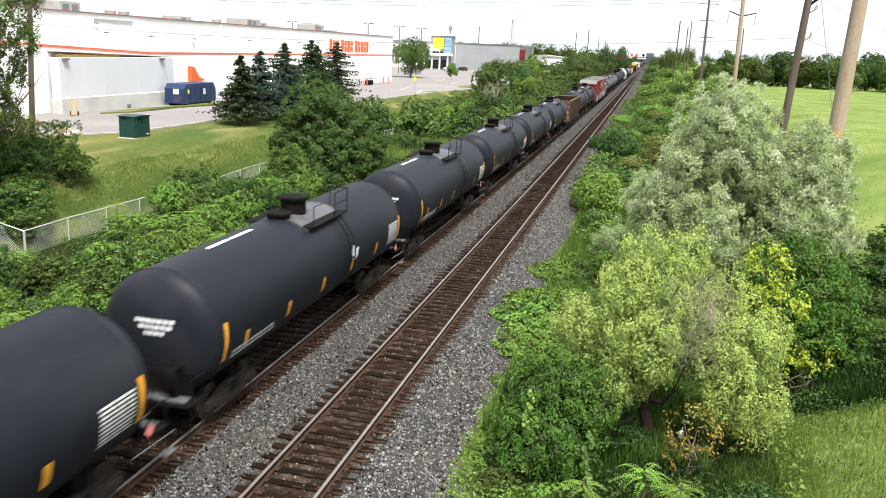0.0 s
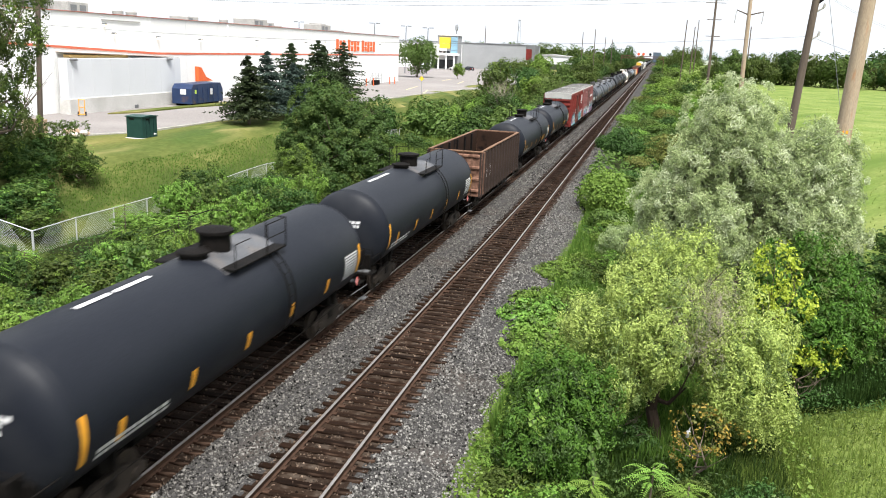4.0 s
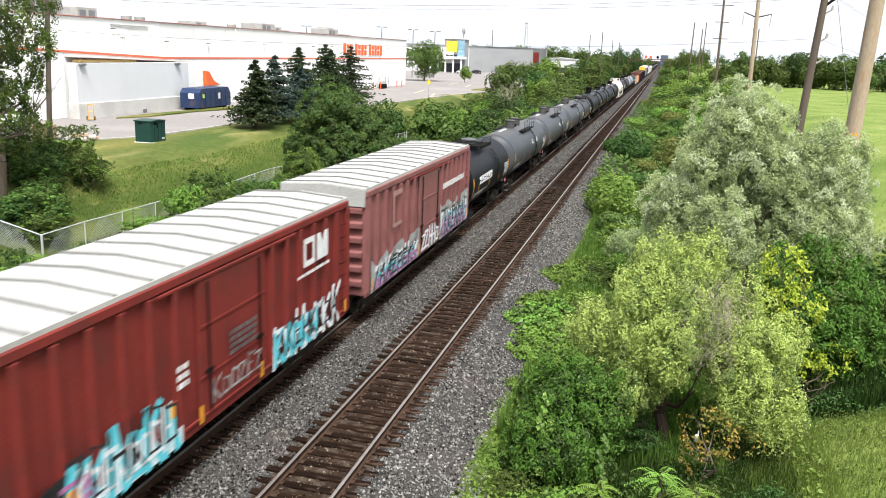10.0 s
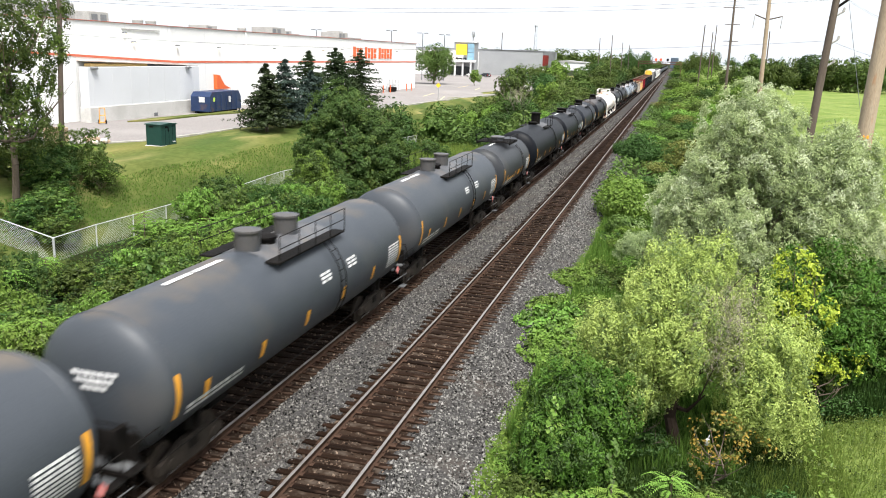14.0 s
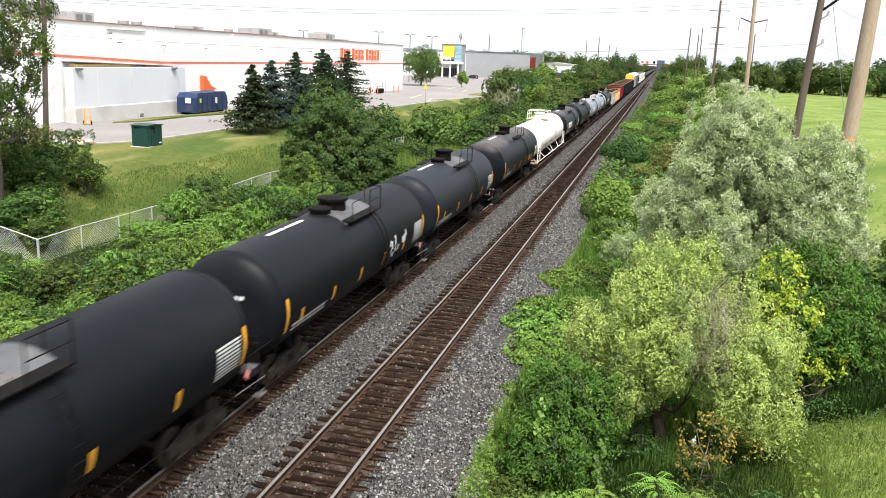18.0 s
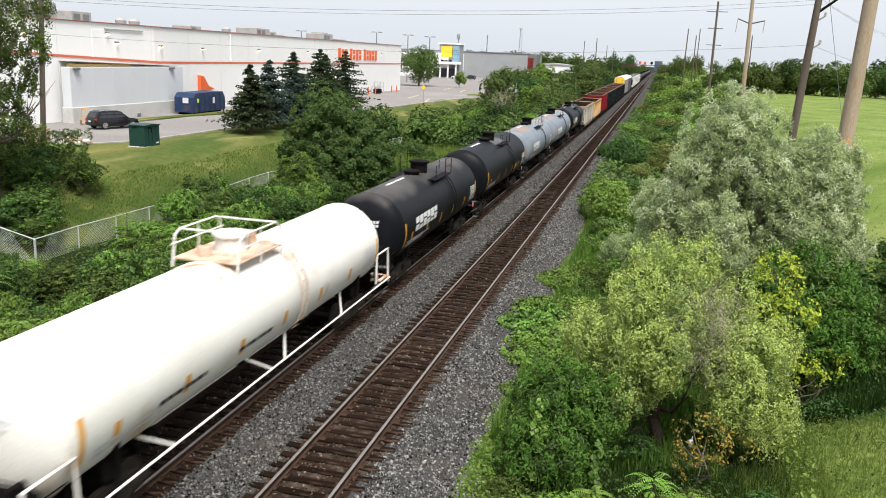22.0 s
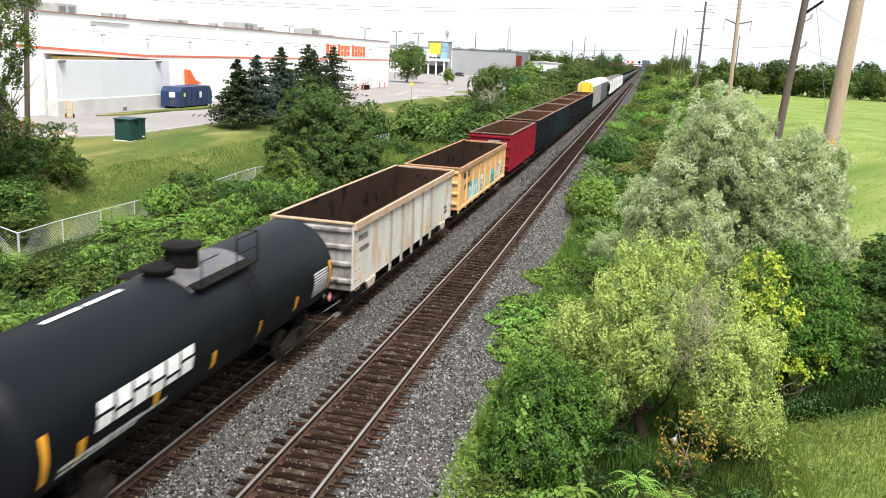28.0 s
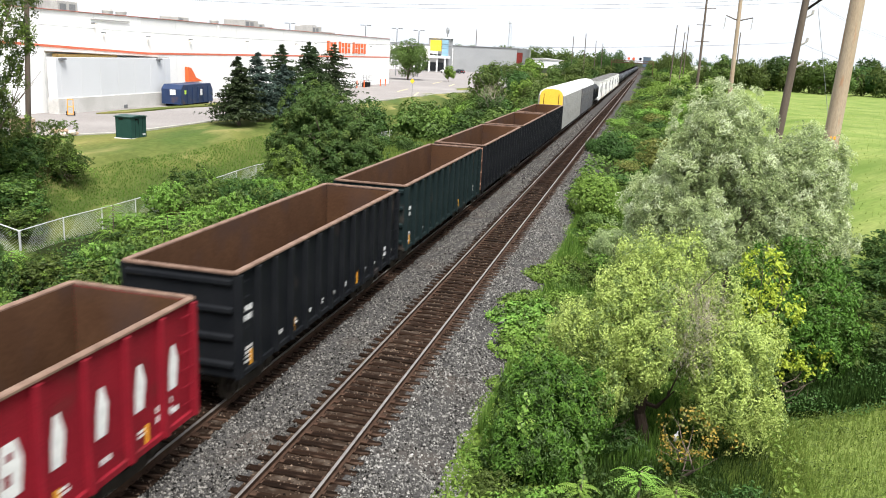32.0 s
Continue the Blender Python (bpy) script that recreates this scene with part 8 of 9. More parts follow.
# right bank
scatter(9, -2.9, -0.6, 36, 54, ["mid", "light"], 0.5, 0.8, 11, (0.5, 0.7))
scatter(52, -3.4, 8.5, 60, 132, ["mid", "mid", "light", "olive", "light", "dark"], 0.8, 1.4, 12, (0.5, 0.75))
scatter(24, -3.0, 12, 132, 200, ["light", "light", "olive", "mid"], 1.4, 2.0, 13, (0.5, 0.7))
for name, mat, n in (("right_far_scrub", LEAF_LIGHT, 44), ("right_mid_scrub", LEAF_MID, 30), ("right_dark_scrub", LEAF_DARK, 12)):
    it = []
    for k in range(n):
        y = 165 + 800 * rs.random() ** 1.7
        it.append((-1.5 + y * 0.002 + (12 + y * 0.03) * rs.random(), y, 2.4 + y * 0.005, 2.4 + y * 0.004 + rs.random() * 1.4))
    stand_of(name, mat, it, 600 + n, 420, 0.16, "dense green scrub beside the far track", "scrub")


for x, y, s_, k_ in ((-35.2, 39.6, 1.2, "dark"), (-33.4, 37.2, 1.1, "mid"), (-31.6, 33.4, 0.9, "dark"), (-33.0, 41.0, 0.8, "dark")):
    bush(x, y, k_, s_, 0.68, "under the tall tree")


# plants that stand out, right bank
def own_crown(mat, seed, n, size, dims, **kw):
    return crown_mesh("crown", mat, seed, n, size, dims, **kw)


pale_lobes = [(-0.2, 0.4, 4.2, 1.6, 1.6, 1.3), (-1.6, -0.2, 3.4, 1.0, 1.1, 1.0), (1.5, 0.1, 3.4, 1.05, 1.0, 1.3), (2.0, -0.5, 2.0, 0.8, 0.8, 1.2), (-0.75, -1.1, 3.2, 0.8, 0.7, 0.95), (-1.1, -1.0, 2.5, 0.6, 0.6, 0.8), (1.4, -1.2, 2.5, 0.45, 0.45, 0.9), (0.2, 1.5, 3.2, 1.9, 0.8, 1.4)]
plant("willow_tree", 1.15, 21.4, clump_crown([LEAF_WILLOW, LEAF_WILLOW_GREEN], 301, pale_lobes + tufted(pale_lobes, 301, 54, 0.5), 0.22, 56, 0.086, 0.42, 0.5, 0.3, (0.7, 0.3), 0.05, 0.8, 0.6), limbs(301, 5.2, 1.3, 0.2, 20, 0.25).mesh("trunk", BARK_DARK), "pale green bushy willow with hanging shoots and dark trunk", "tree")

tw = strand_crown("crown", TWIG, 306, 420, 9, 0.16, (1.1, 1.2, 1.5), 0.05, 1.1, 0.12)
plant("dead_shoots", 1.85, 19.9, tw, None, "bare grey dead shoots inside the willow", "twigs", z=2.0)
plant("withered_shrub", 1.95, 19.3, clump_crown([LEAF_RUST, LEAF_OLIVE], 307, [(0, 0, 1.6, 0.7, 0.6, 0.75), (0.6, 0.1, 1.4, 0.6, 0.5, 0.35), (-0.35, 0, 1.1, 0.35, 0.4, 0.6)], 0.17, 7, 0.085, 0.7, 0.8, 0.0, (0.6, 0.4), 0.0, 0.55), STEMS[1], "withered golden-brown shrub under the willow", "bush", trunk="stem")
plant("willow_tree", 4.0, 36.2, clump_crown([LEAF_SILVER, LEAF_SILVER_DARK, LEAF_SILVER_PALE], 302, [(-0.6, 0.3, 7.3, 2.1, 2.0, 2.4), (2.9, 0.3, 6.0, 1.8, 1.8, 2.1), (-2.9, -0.4, 4.3, 1.5, 1.6, 1.6), (-0.9, -1.9, 3.7, 1.5, 1.2, 1.6), (2.5, -1.2, 3.6, 2.0, 1.5, 2.0), (0.4, 1.4, 5.0, 2.8, 1.8, 2.8), (-1.9, -0.2, 6.0, 1.3, 1.4, 1.5), (0.9, -0.8, 6.1, 1.3, 1.2, 1.4), (3.9, -0.2, 3.6, 1.2, 1.4, 1.9)], 0.3, 62, 0.155, 0.3, 0.6, -0.25, (0.58, 0.2, 0.22), 0.14, 1.1, 0.25), limbs(302, 7.4, 2.2, 0.2, 9, 0.3).mesh("trunk", BARK), "large silver-green willow with narrow leaves", "tree")

plant("willow_shrub", -0.7, 41.5, clump_crown([LEAF_SILVER, LEAF_SILVER_DARK], 304, [(0, 0, 1.2, 1.1, 1.1, 1.1), (0.8, 0.2, 0.9, 0.8, 0.8, 0.9), (-0.6, -0.2, 0.8, 0.7, 0.7, 0.7)], 0.28, 46, 0.16, 0.27, 0.75, -0.25, (0.7, 0.3), 0.05), STEMS[0], "silver-green willow shrub beside the ballast", "bush", trunk="stem")
plant("maple_sapling", 4.15, 25.2, clump_crown([LEAF_LIME], 305, [(-0.1, 0, 4.5, 0.7, 0.6, 0.9), (0.35, -0.2, 3.6, 0.75, 0.6, 0.6), (0.0, -0.3, 2.7, 0.55, 0.5, 0.55), (0.75, -0.4, 2.2, 0.6, 0.5, 0.4), (-0.4, -0.2, 3.6, 0.4, 0.5, 0.4)], 0.24, 20, 0.12, 0.6, 0.5, 0.4, (1,), 0.0, 0.5, 0.3), limbs(305, 5.0, 1.0, 0.06, 9, 0.3).mesh("trunk", BARK), "slender maple with bright lime-yellow leaves", "tree")
plant("tree", 5.85, 27.6, clump_crown([LEAF_BUSH, LEAF_MID], 308, [(-0.5, 0, 3.1, 1.6, 1.6, 1.5), (0.4, -0.3, 2.5, 1.3, 1.4, 1.5), (-1.3, -0.3, 2.3, 1.3, 1.3, 1.5), (-0.1, -1.2, 1.5, 1.7, 1.2, 1.4), (0.9, -0.6, 1.1, 1.2, 1.1, 1.1)], 0.28, 50, 0.12, 0.5, 0.4, 0.4, (0.75, 0.25), 0.12, 0.9, 0.4), limbs(308, 3.6, 1.2, 0.12, 9, 0.35).mesh("trunk", BARK), "dense dark green broadleaf tree beside lime maple", "tree")
plant("maple_sapling", 5.05, 24.7, clump_crown([LEAF_LIME], 309, [(0, 0, 1.7, 0.8, 0.5, 0.4), (-0.7, 0, 1.3, 0.5, 0.4, 0.4), (0.7, 0.2, 1.9, 0.5, 0.4, 0.35)], 0.24, 18, 0.11, 0.6, 0.5, 0.4, (1,), 0.0, 0.42, 0.3), STEMS[2], "low lime-green maple shoots at the tree's foot", "bush", trunk="stem")
plant("vine_covered_bush", -1.9, 19.4, clump_crown([LEAF_BUSH, LEAF_DARK, LEAF_LIGHT], 310, [(0.1, 0.1, 2.0, 1.0, 1.0, 1.2), (1.0, 0.2, 1.8, 0.85, 0.9, 1.25), (-0.35, -0.3, 1.15, 0.75, 0.9, 0.95), (0.6, -0.9, 1.1, 1.0, 0.7, 1.0), (-0.85, -0.6, 0.5, 0.45, 0.5, 0.45), (-0.3, -0.9, 0.9, 0.8, 0.6, 0.8)], 0.2, 46, 0.1, 0.42, 0.3, 0.4, (0.66, 0.26, 0.08), 0.12, 0.9, 0.5), STEMS[0], "dark green bush overgrown with vines", "bush", trunk="stem")


def hanging_vine(x, y, z0, z1, n, mat, seed, label):
    """A chain of broad leaves hanging down a bush."""
    rng = np.random.default_rng(seed)
    t = np.linspace(0, 1, n)
    P = np.stack([0.07 * np.sin(t * 9) + rng.normal(0, 0.05, n), rng.normal(0, 0.04, n), z0 + (z1 - z0) * t], 1)
    v, f = leaves(P, np.tile([0.1, -1.0, 0.9], (n, 1)), 0.13 + 0.07 * (1 - t), rng, 0.9, 0.8, 0.3)
    stem = Shape().pipe([tuple(p) for p in P[::3]], 0.008, 4).mesh("stem", BARK)
    plant("climbing_vine", x, y, mesh_from("crown", v, f, mat), stem, label, "vine", z=0.05, trunk="stem")


hanging_vine(-2.05, 18.15, -0.15, 1.55, 22, LEAF_LIGHT, 311, "bright green vine hanging on the dark bush")
hanging_vine(-0.55, 18.2, -0.75, 0.7, 20, LEAF_MID, 313, "dull green vine hanging on the dark bush")
bag = Shape().lathe([(-0.16, 0.02), (-0.12, 0.06), (0.0, 0.085), (0.08, 0.06), (0.12, 0.025), (0.24, 0.012)], (0, 0, 0), "z", 9)
single("plastic_bag", bag, WHITE_MARK, "torn white plastic bag caught in the shrub", "plastic bag", at=pose(1.62, 19.0, 0.62, 14, 8, 0) @ Matrix.Scale(0.8, 4))
plant("bush", -0.2, 20.6, clump_crown([LEAF_DARK], 312, random_lobes(312, 5, (1.3, 1.2, 0.8)), 0.2, 30, 0.11, 0.5, 0.5, 0.2, (1,), 0.1), STEMS[2], "shaded green bush below the willow", "bush", trunk="stem")
for k, (x, y, s_, m) in enumerate(((-3.7, 29.4, 1.0, LEAF_LIGHT), (-3.3, 26.6, 0.9, LEAF_LIGHT), (-4.1, 31.4, 0.7, LEAF_LIGHT), (-3.0, 28.0, 1.1, LEAF_LIGHT), (-2.5, 30.6, 1.2, LEAF_MID), (-1.9, 26.6, 0.9, LEAF_LIGHT), (-3.6, 36.5, 0.8, LEAF_LIGHT), (-2.9, 33.0, 0.9, LEAF_LIGHT), (-1.6, 24.4, 0.8, LEAF_MID))):
    plant("creeper_patch", x, y, clump_crown([m, LEAF_MID], 320 + k, [(0, 0, 0.3, 1.2, 1.3, 0.42), (0.5, 0.5, 0.5, 0.7, 0.7, 0.4), (-0.5, -0.4, 0.35, 0.8, 0.8, 0.35)], 0.22, 26, 0.13, 0.75, 0.4, 0.1, (0.8, 0.2), 0.05, 0.8, floor=0.0), None, "low mat of broad-leaved green creepers", "creeper", (s_, s_, s_), group="creepers")
for k, (x, y, s_) in enumerate(((-3.0, 15.7, 0.5), (-2.3, 15.6, 0.7), (-3.7, 15.3, 0.45))):
    plant("creeper_patch", x, y, own_crown(LEAF_LIGHT, 330 + k, 1800, 0.12, (1.0, 1.0, 0.45), lumps=14, base=0.45), None, "low mat of light green creepers on stones", "creeper", (s_, s_, s_), group="creepers")
plant("bush", -2.3, 53.5, own_crown(LEAF_LIGHT, 340, 5200, 0.2, (2.5, 2.4, 2.2), lumps=20, base=0.35), STEMS[0], "rounded bright green bush beside the track", "bush", trunk="stem")
plant("bush", -2.0, 49.0, own_crown(LEAF_MID, 341, 3600, 0.18, (1.7, 1.7, 1.2), lumps=16, base=0.4), STEMS[1], "low green bush beside the track", "bush", trunk="stem")
plant("bush", -3.0, 88.0, own_crown(LEAF_DARK, 342, 4200, 0.27, (3.0, 3.0, 2.2), lumps=20, base=0.35), STEMS[2], "rounded dark green bush beside the track", "bush", trunk="stem")
for k, (x, y, s_, m) in enumerate(((3.4, 66, 1.5, "light"), (5.5, 72, 1.8, "light"), (2.6, 82, 1.9, "olive"), (7.5, 80, 1.9, "mid"), (9.5, 95, 2.2, "mid"), (6, 104, 2.2, "light"))):
    bush(x, y, m, s_, 0.95)
for k, (x, y, s_) in enumerate(((9.6, 33.5, 1.1), (11.0, 35, 1.2), (8.6, 31.5, 0.9), (8.3, 27.0, 0.8), (9.4, 28.4, 0.8))):
    bush(x, y, "dark", s_, 0.6, "at the meadow's edge")


def sumac(x, y, h, seed, frond=1.0):
    """A young sumac: a thin stem with long feathered leaves."""
    rng = np.random.default_rng(seed)
    P = []
    for k in range(14):
        a = k * 2.4 + rng.normal(0, 0.25)
        L = (0.6 + 0.3 * rng.random()) * frond
        z0 = h * (0.8 + 0.2 * k / 13)
        out, side = np.array([math.cos(a), math.sin(a), 0]), np.array([-math.sin(a), math.cos(a), 0])
        for q in np.linspace(0.12, 1, 12):
            c = out * L * q + np.array([0, 0, z0 + 0.5 * L * q - 0.75 * L * q * q])
            for sg in (-1, 1):
                d = side * sg * 0.9 + out * 0.4 + np.array([0, 0, -0.25])
                w = 0.17 * frond * (1.1 - 0.55 * q) * (0.55 + 0.45 * min(1, q * 4))
                P.append((c, d / np.linalg.norm(d) * w))
    v = []
    for c, d in P:
        b = np.cross(d, (0, 0, 1.0)) * 0.16
        v += [c, c + d * 0.5 + b, c + d, c + d * 0.5 - b]
    v, f = np.array(v), np.arange(4 * len(P)).reshape(-1, 4)
    me = mesh_from("crown", v, f, LEAF_LIGHT)
    plant("sumac_shrub", x, y, me, Shape().rod((0, 0, -0.2), (0.05, 0.03, h), 0.035, 0.02, 6).mesh("stem", BARK), "young sumac with long feathered light green leaves", "shrub", group="sumac shrubs", trunk="stem")


for k, (x, y, h, fr) in enumerate(((-0.5, 16.3, 1.45, 0.75), (0.74, 16.3, 1.95, 0.8), (1.5, 16.3, 1.6, 0.7), (0.1, 16.0, 1.1, 0.65), (1.1, 16.0, 1.2, 0.6), (-1.1, 16.0, 0.9, 0.6))):
    sumac(x, y, h, 350 + k, fr)
for k, (x, y, h) in enumerate(((-33.6, 41.2, 1.5), (-34.9, 41.9, 1.7), (-32.7, 40.4, 1.3), (-36.2, 42.4, 1.4))):
    sumac(x, y, h, 420 + k, 2.0)

for k, (x, y, s_, m) in enumerate(((-2.9, 17.6, 0.6, LEAF_MID), (-1.6, 16.6, 0.9, LEAF_LIGHT), (-3.35, 18.7, 0.5, LEAF_LIGHT), (-2.7, 21.4, 0.7, LEAF_MID), (1.6, 17.6, 0.9, LEAF_MID), (3.2, 18.2, 0.8, LEAF_DARK), (-3.3, 23.4, 0.7, LEAF_LIGHT), (-2.8, 36.0, 0.9, LEAF_MID), (-3.1, 39.0, 0.8, LEAF_LIGHT))):
    plant("creeper_patch", x, y, clump_crown([m, LEAF_MID], 430 + k, [(0, 0, 0.25, 1.0, 1.0, 0.4), (0.4, 0.3, 0.5, 0.6, 0.6, 0.4)], 0.19, 24, 0.1, 0.6, 0.45, 0.1, (0.8, 0.2), 0.05, 0.8, floor=0.0), None, "low mat of green weeds beside the stones", "creeper", (s_, s_, s_), group="creepers")
for k in range(26):
    sumac(pick.uniform(-24.5, -15.6), 12.5 + 22 * pick.random() ** 1.3, pick.uniform(1.5, 2.7), 380 + k)
for k, (x, y, s_) in enumerate(((-33.6, 41.2, 1.0), (-32.4, 40.0, 0.8), (-34.6, 40.2, 0.9))):
    plant("feathery_shrub", x, y, crown_mesh("crown", LEAF_MID, 420 + k, 1100, 0.3, (1.7, 1.5, 2.0), lumps=26, lump=0.2, base=0.15, aspect=0.22, core=0.05, jitter=0.8), STEMS[k], "loose feathery green shrub at the lawn's edge", "shrub", (s_, s_, s_), trunk="stem")
for k in range(15):
    bush(-25.6 + pick.uniform(-1.3, 1.6), 39 + k * 1.15, ("mid", "light", "mid", "dark", "mid")[k % 5], pick.uniform(0.8, 1.05), pick.uniform(1.0, 1.3))
for k in range(11):
    bush(-16.4 - 6.5 * ((k * 0.618) % 1), 14.5 + k * 2.2, "light", 0.62 + 0.07 * (k % 4), 1.2)
for k in range(16):
    bush(pick.uniform(-24, -17), 18 + k * 2.1, ("mid", "light", "light", "dark")[k % 4], pick.uniform(0.7, 1.0), pick.uniform(1.0, 1.35))
# left side
plant("tree", -33.2, 34.5, clump_crown([LEAF_MID, LEAF_DARK, LEAF_LIGHT], 360, [(1.5, 0, 9.6, 2.2, 2.2, 2.4), (-1.2, 0, 8.0, 3.0, 2.5, 3.2), (1.3, -0.3, 6.6, 1.9, 1.8, 1.1), (0.9, -0.6, 4.4, 2.3, 1.8, 1.5), (-2.0, 0.3, 4.2, 3.0, 2.5, 3.0), (2.6, 0, 8.0, 1.0, 1.0, 0.8)], 0.36, 44, 0.15, 0.5, 0.6, 0.2, (0.62, 0.3, 0.08), 0.05, 0.55, 0.3), limbs(360, 11.0, 3.0, 0.2, 16, 0.3).mesh("trunk", BARK), "tall leafy green tree hanging over the lawn", "tree")
plant("tree", -37.5, 34.0, own_crown(LEAF_MID, 361, 11000, 0.21, (3.8, 3.4, 6.0), lumps=60, lump=0.19, base=0.05, jitter=0.5), limbs(361, 9.0, 2.6, 0.18, 12, 0.3).mesh("trunk", BARK), "tall leafy green tree near the fence", "tree")
for k, (x, y, s_) in enumerate(((-31.5, 34.6, 1.3), (-33.5, 37.5, 1.2), (-30.2, 33.4, 1.0), (-34.8, 39.0, 1.0), (-36.5, 38.0, 1.2))):
    bush(x, y, "dark" if k % 2 else "mid", s_, 0.66, "on the lawn's edge")
plant("tree", -22.6, 56.0, clump_crown([LEAF_ROUND, LEAF_MID, LEAF_DARK], 362, [(-0.9, 0, 5.2, 2.5, 2.4, 2.9), (1.7, 0, 4.3, 2.4, 2.3, 2.7), (-2.3, 0, 3.0, 2.1, 2.2, 2.6), (3.1, -0.3, 2.5, 1.6, 1.7, 2.2), (0.2, -1.6, 2.6, 2.9, 1.6, 2.3), (-0.2, -0.9, 6.3, 1.3, 1.3, 1.3)], 0.34, 56, 0.16, 0.6, 0.35, 0.15, (0.7, 0.2, 0.1), 0.1, 0.85, 0.2), limbs(362, 5.8, 2.8, 0.2, 12, 0.35).mesh("trunk", BARK), "broad round-crowned green tree beside the fence", "tree")
plant("bush", -23.8, 51.5, clump_crown([LEAF_LIGHT, LEAF_ROUND], 363, [(0, 0, 2.2, 1.1, 1.1, 1.5), (-0.6, 0, 1.2, 1.1, 1.1, 1.1), (0.9, 0, 1.1, 1.0, 1.0, 1.0)], 0.28, 40, 0.14, 0.55, 0.5, 0.1, (0.5, 0.5), 0.1), STEMS[0], "light green bush before the round tree", "bush", trunk="stem")
for k, (x, y, s_) in enumerate(((-24.5, 128, 1.25), (-22, 118, 0.8), (-27, 136, 0.9), (-23.5, 96, 0.75), (-26.5, 100, 0.7), (-21.5, 104, 0.6), (-20.5, 150, 0.9), (-24, 165, 1.1), (-21, 180, 1.0), (-29, 190, 1.2), (-24, 215, 1.4), (-33, 240, 1.5), (-22, 260, 1.6))):
    tree(x, y, ("mid", "dark", "mid", "light")[k % 4] if k else "mid", s_, 1.15 if k == 0 else 0.9)
plant("tree", -60.0, 204.0, own_crown(LEAF_MID, 364, 7000, 0.42, (6.4, 6.2, 5.9), lumps=30, lump=0.34, base=0.0), limbs(364, 9.0, 3.6, 0.28, 12, 0.35).mesh("trunk", BARK), "round-crowned shade tree in the parking lot", "tree", z=1.8)
plant("tree", -49.5, 206.0, own_crown(LEAF_LIGHT, 365, 900, 0.4, (1.7, 1.7, 2.4), lumps=14, base=0.0), limbs(365, 3.6, 1.2, 0.08, 8, 0.35).mesh("trunk", BARK), "slender young light green tree in the lot", "tree", z=1.8)


def spruce(x, y, h, seed, mat, label):
    rng = np.random.default_rng(seed)
    P, N = [], []
    lev = 20
    for k in range(lev):
        t = k / (lev - 1)
        z = h * (0.17 + 0.83 * t)
        R = (h * 0.56 * (1 - t) ** 0.72 * min(1, 0.7 + t * 2.2) + 0.1) * rng.uniform(0.55, 1.2)
        for b in range(max(4, int(17 * (1 - t) + 4))):
            a = rng.random() * 6.28
            L = R * (0.7 + 0.5 * rng.random())
            for q in np.linspace(0.1, 1, 8):
                for _ in range(4):
                    wob = rng.normal(0, 0.1, 3)
                    P.append((math.cos(a) * L * q + wob[0], math.sin(a) * L * q + wob[1], z - 0.3 * L * q + 0.16 * L * q * q + wob[2] * 0.6))
                    N.append((math.cos(a) * 0.3, math.sin(a) * 0.3, 0.9))
    v, f = leaves(np.array(P), np.array(N), np.full(len(P), 0.34), rng, 0.45)
    me = mesh_from("crown", v, f, mat)
    plant("spruce_tree", x, y, me, Shape().rod((0, 0, -0.2), (0, 0, h * 0.96), 0.16, 0.02, 8).mesh("trunk", BARK), label, "spruce", group="spruces on the lawn", z=float(ground_z(x, y)))


for k, (x, y, h) in enumerate(((-36.9, 69.6, 6.2), (-37.4, 74.5, 6.6), (-37.6, 80.5, 7.4), (-38.0, 88.5, 7.9), (-38.6, 98.0, 7.7), (-36.6, 79.0, 5.5), (-39.2, 93.0, 7.2))):
    spruce(x, y, h, 370 + k, LEAF_SPRUCE_BLUE if k in (1, 5) else LEAF_SPRUCE, "blue-green spruce on the lawn bank" if k in (1, 5) else "dark green spruce on the lawn bank")

plant("dead_shrub", -21.6, 117, limbs(391, 5.5, 2.8, 0.1, 26, 0.4).mesh("crown", TWIG), None, "bare grey dead branches among green scrub", "shrub")
plant("dead_shrub", -23.4, 122, limbs(392, 6.0, 2.6, 0.1, 24, 0.4).mesh("crown", TWIG), None, "bare grey dead branches among green scrub", "shrub")
# far woods
rw = random.Random(9)
stand_of("meadow_hedge", LEAF_MID, [(14 + k * 1.9 + rw.uniform(-1, 1), 212 + rw.uniform(-3, 12), rw.uniform(2.4, 3.6), rw.uniform(5.5, 9.5)) for k in range(44)], 740, 700, 0.15, "dense dark green hedge behind the meadow", "hedge")
for k in range(34):
    x = 14 + k * 2.6 + rw.uniform(-1, 1)
    tree(x, 206 + rw.uniform(-4, 26) + 0.1 * k, rw.choice(["mid", "dark", "mid"]), rw.uniform(1.0, 1.45), rw.uniform(0.8, 1.05), "in the row behind the meadow")
for k in range(14):
    tree(106 + k * 12 + rw.uniform(-3, 3), 215 + rw.uniform(-5, 30), rw.choice(["dark", "mid"]), rw.uniform(1.2, 1.6), 0.95, "in the row behind the meadow")
stand_of("far_woods", LEAF_DARK, [(-25 + rw.uniform(-10, 9), 560 + rw.uniform(-40, 70), rw.uniform(4.5, 6), rw.uniform(14, 20)) for k in range(12)], 700, 900, 0.11, "dark green trees beside the far track", "woods")
stand_of("far_light_woods", LEAF_MID, [(13 + rw.uniform(-9, 12), 570 + rw.uniform(-30, 80), rw.uniform(4.5, 6.5), rw.uniform(13, 18)) for k in range(12)], 710, 900, 0.11, "green trees beside the far track", "woods")
it = []
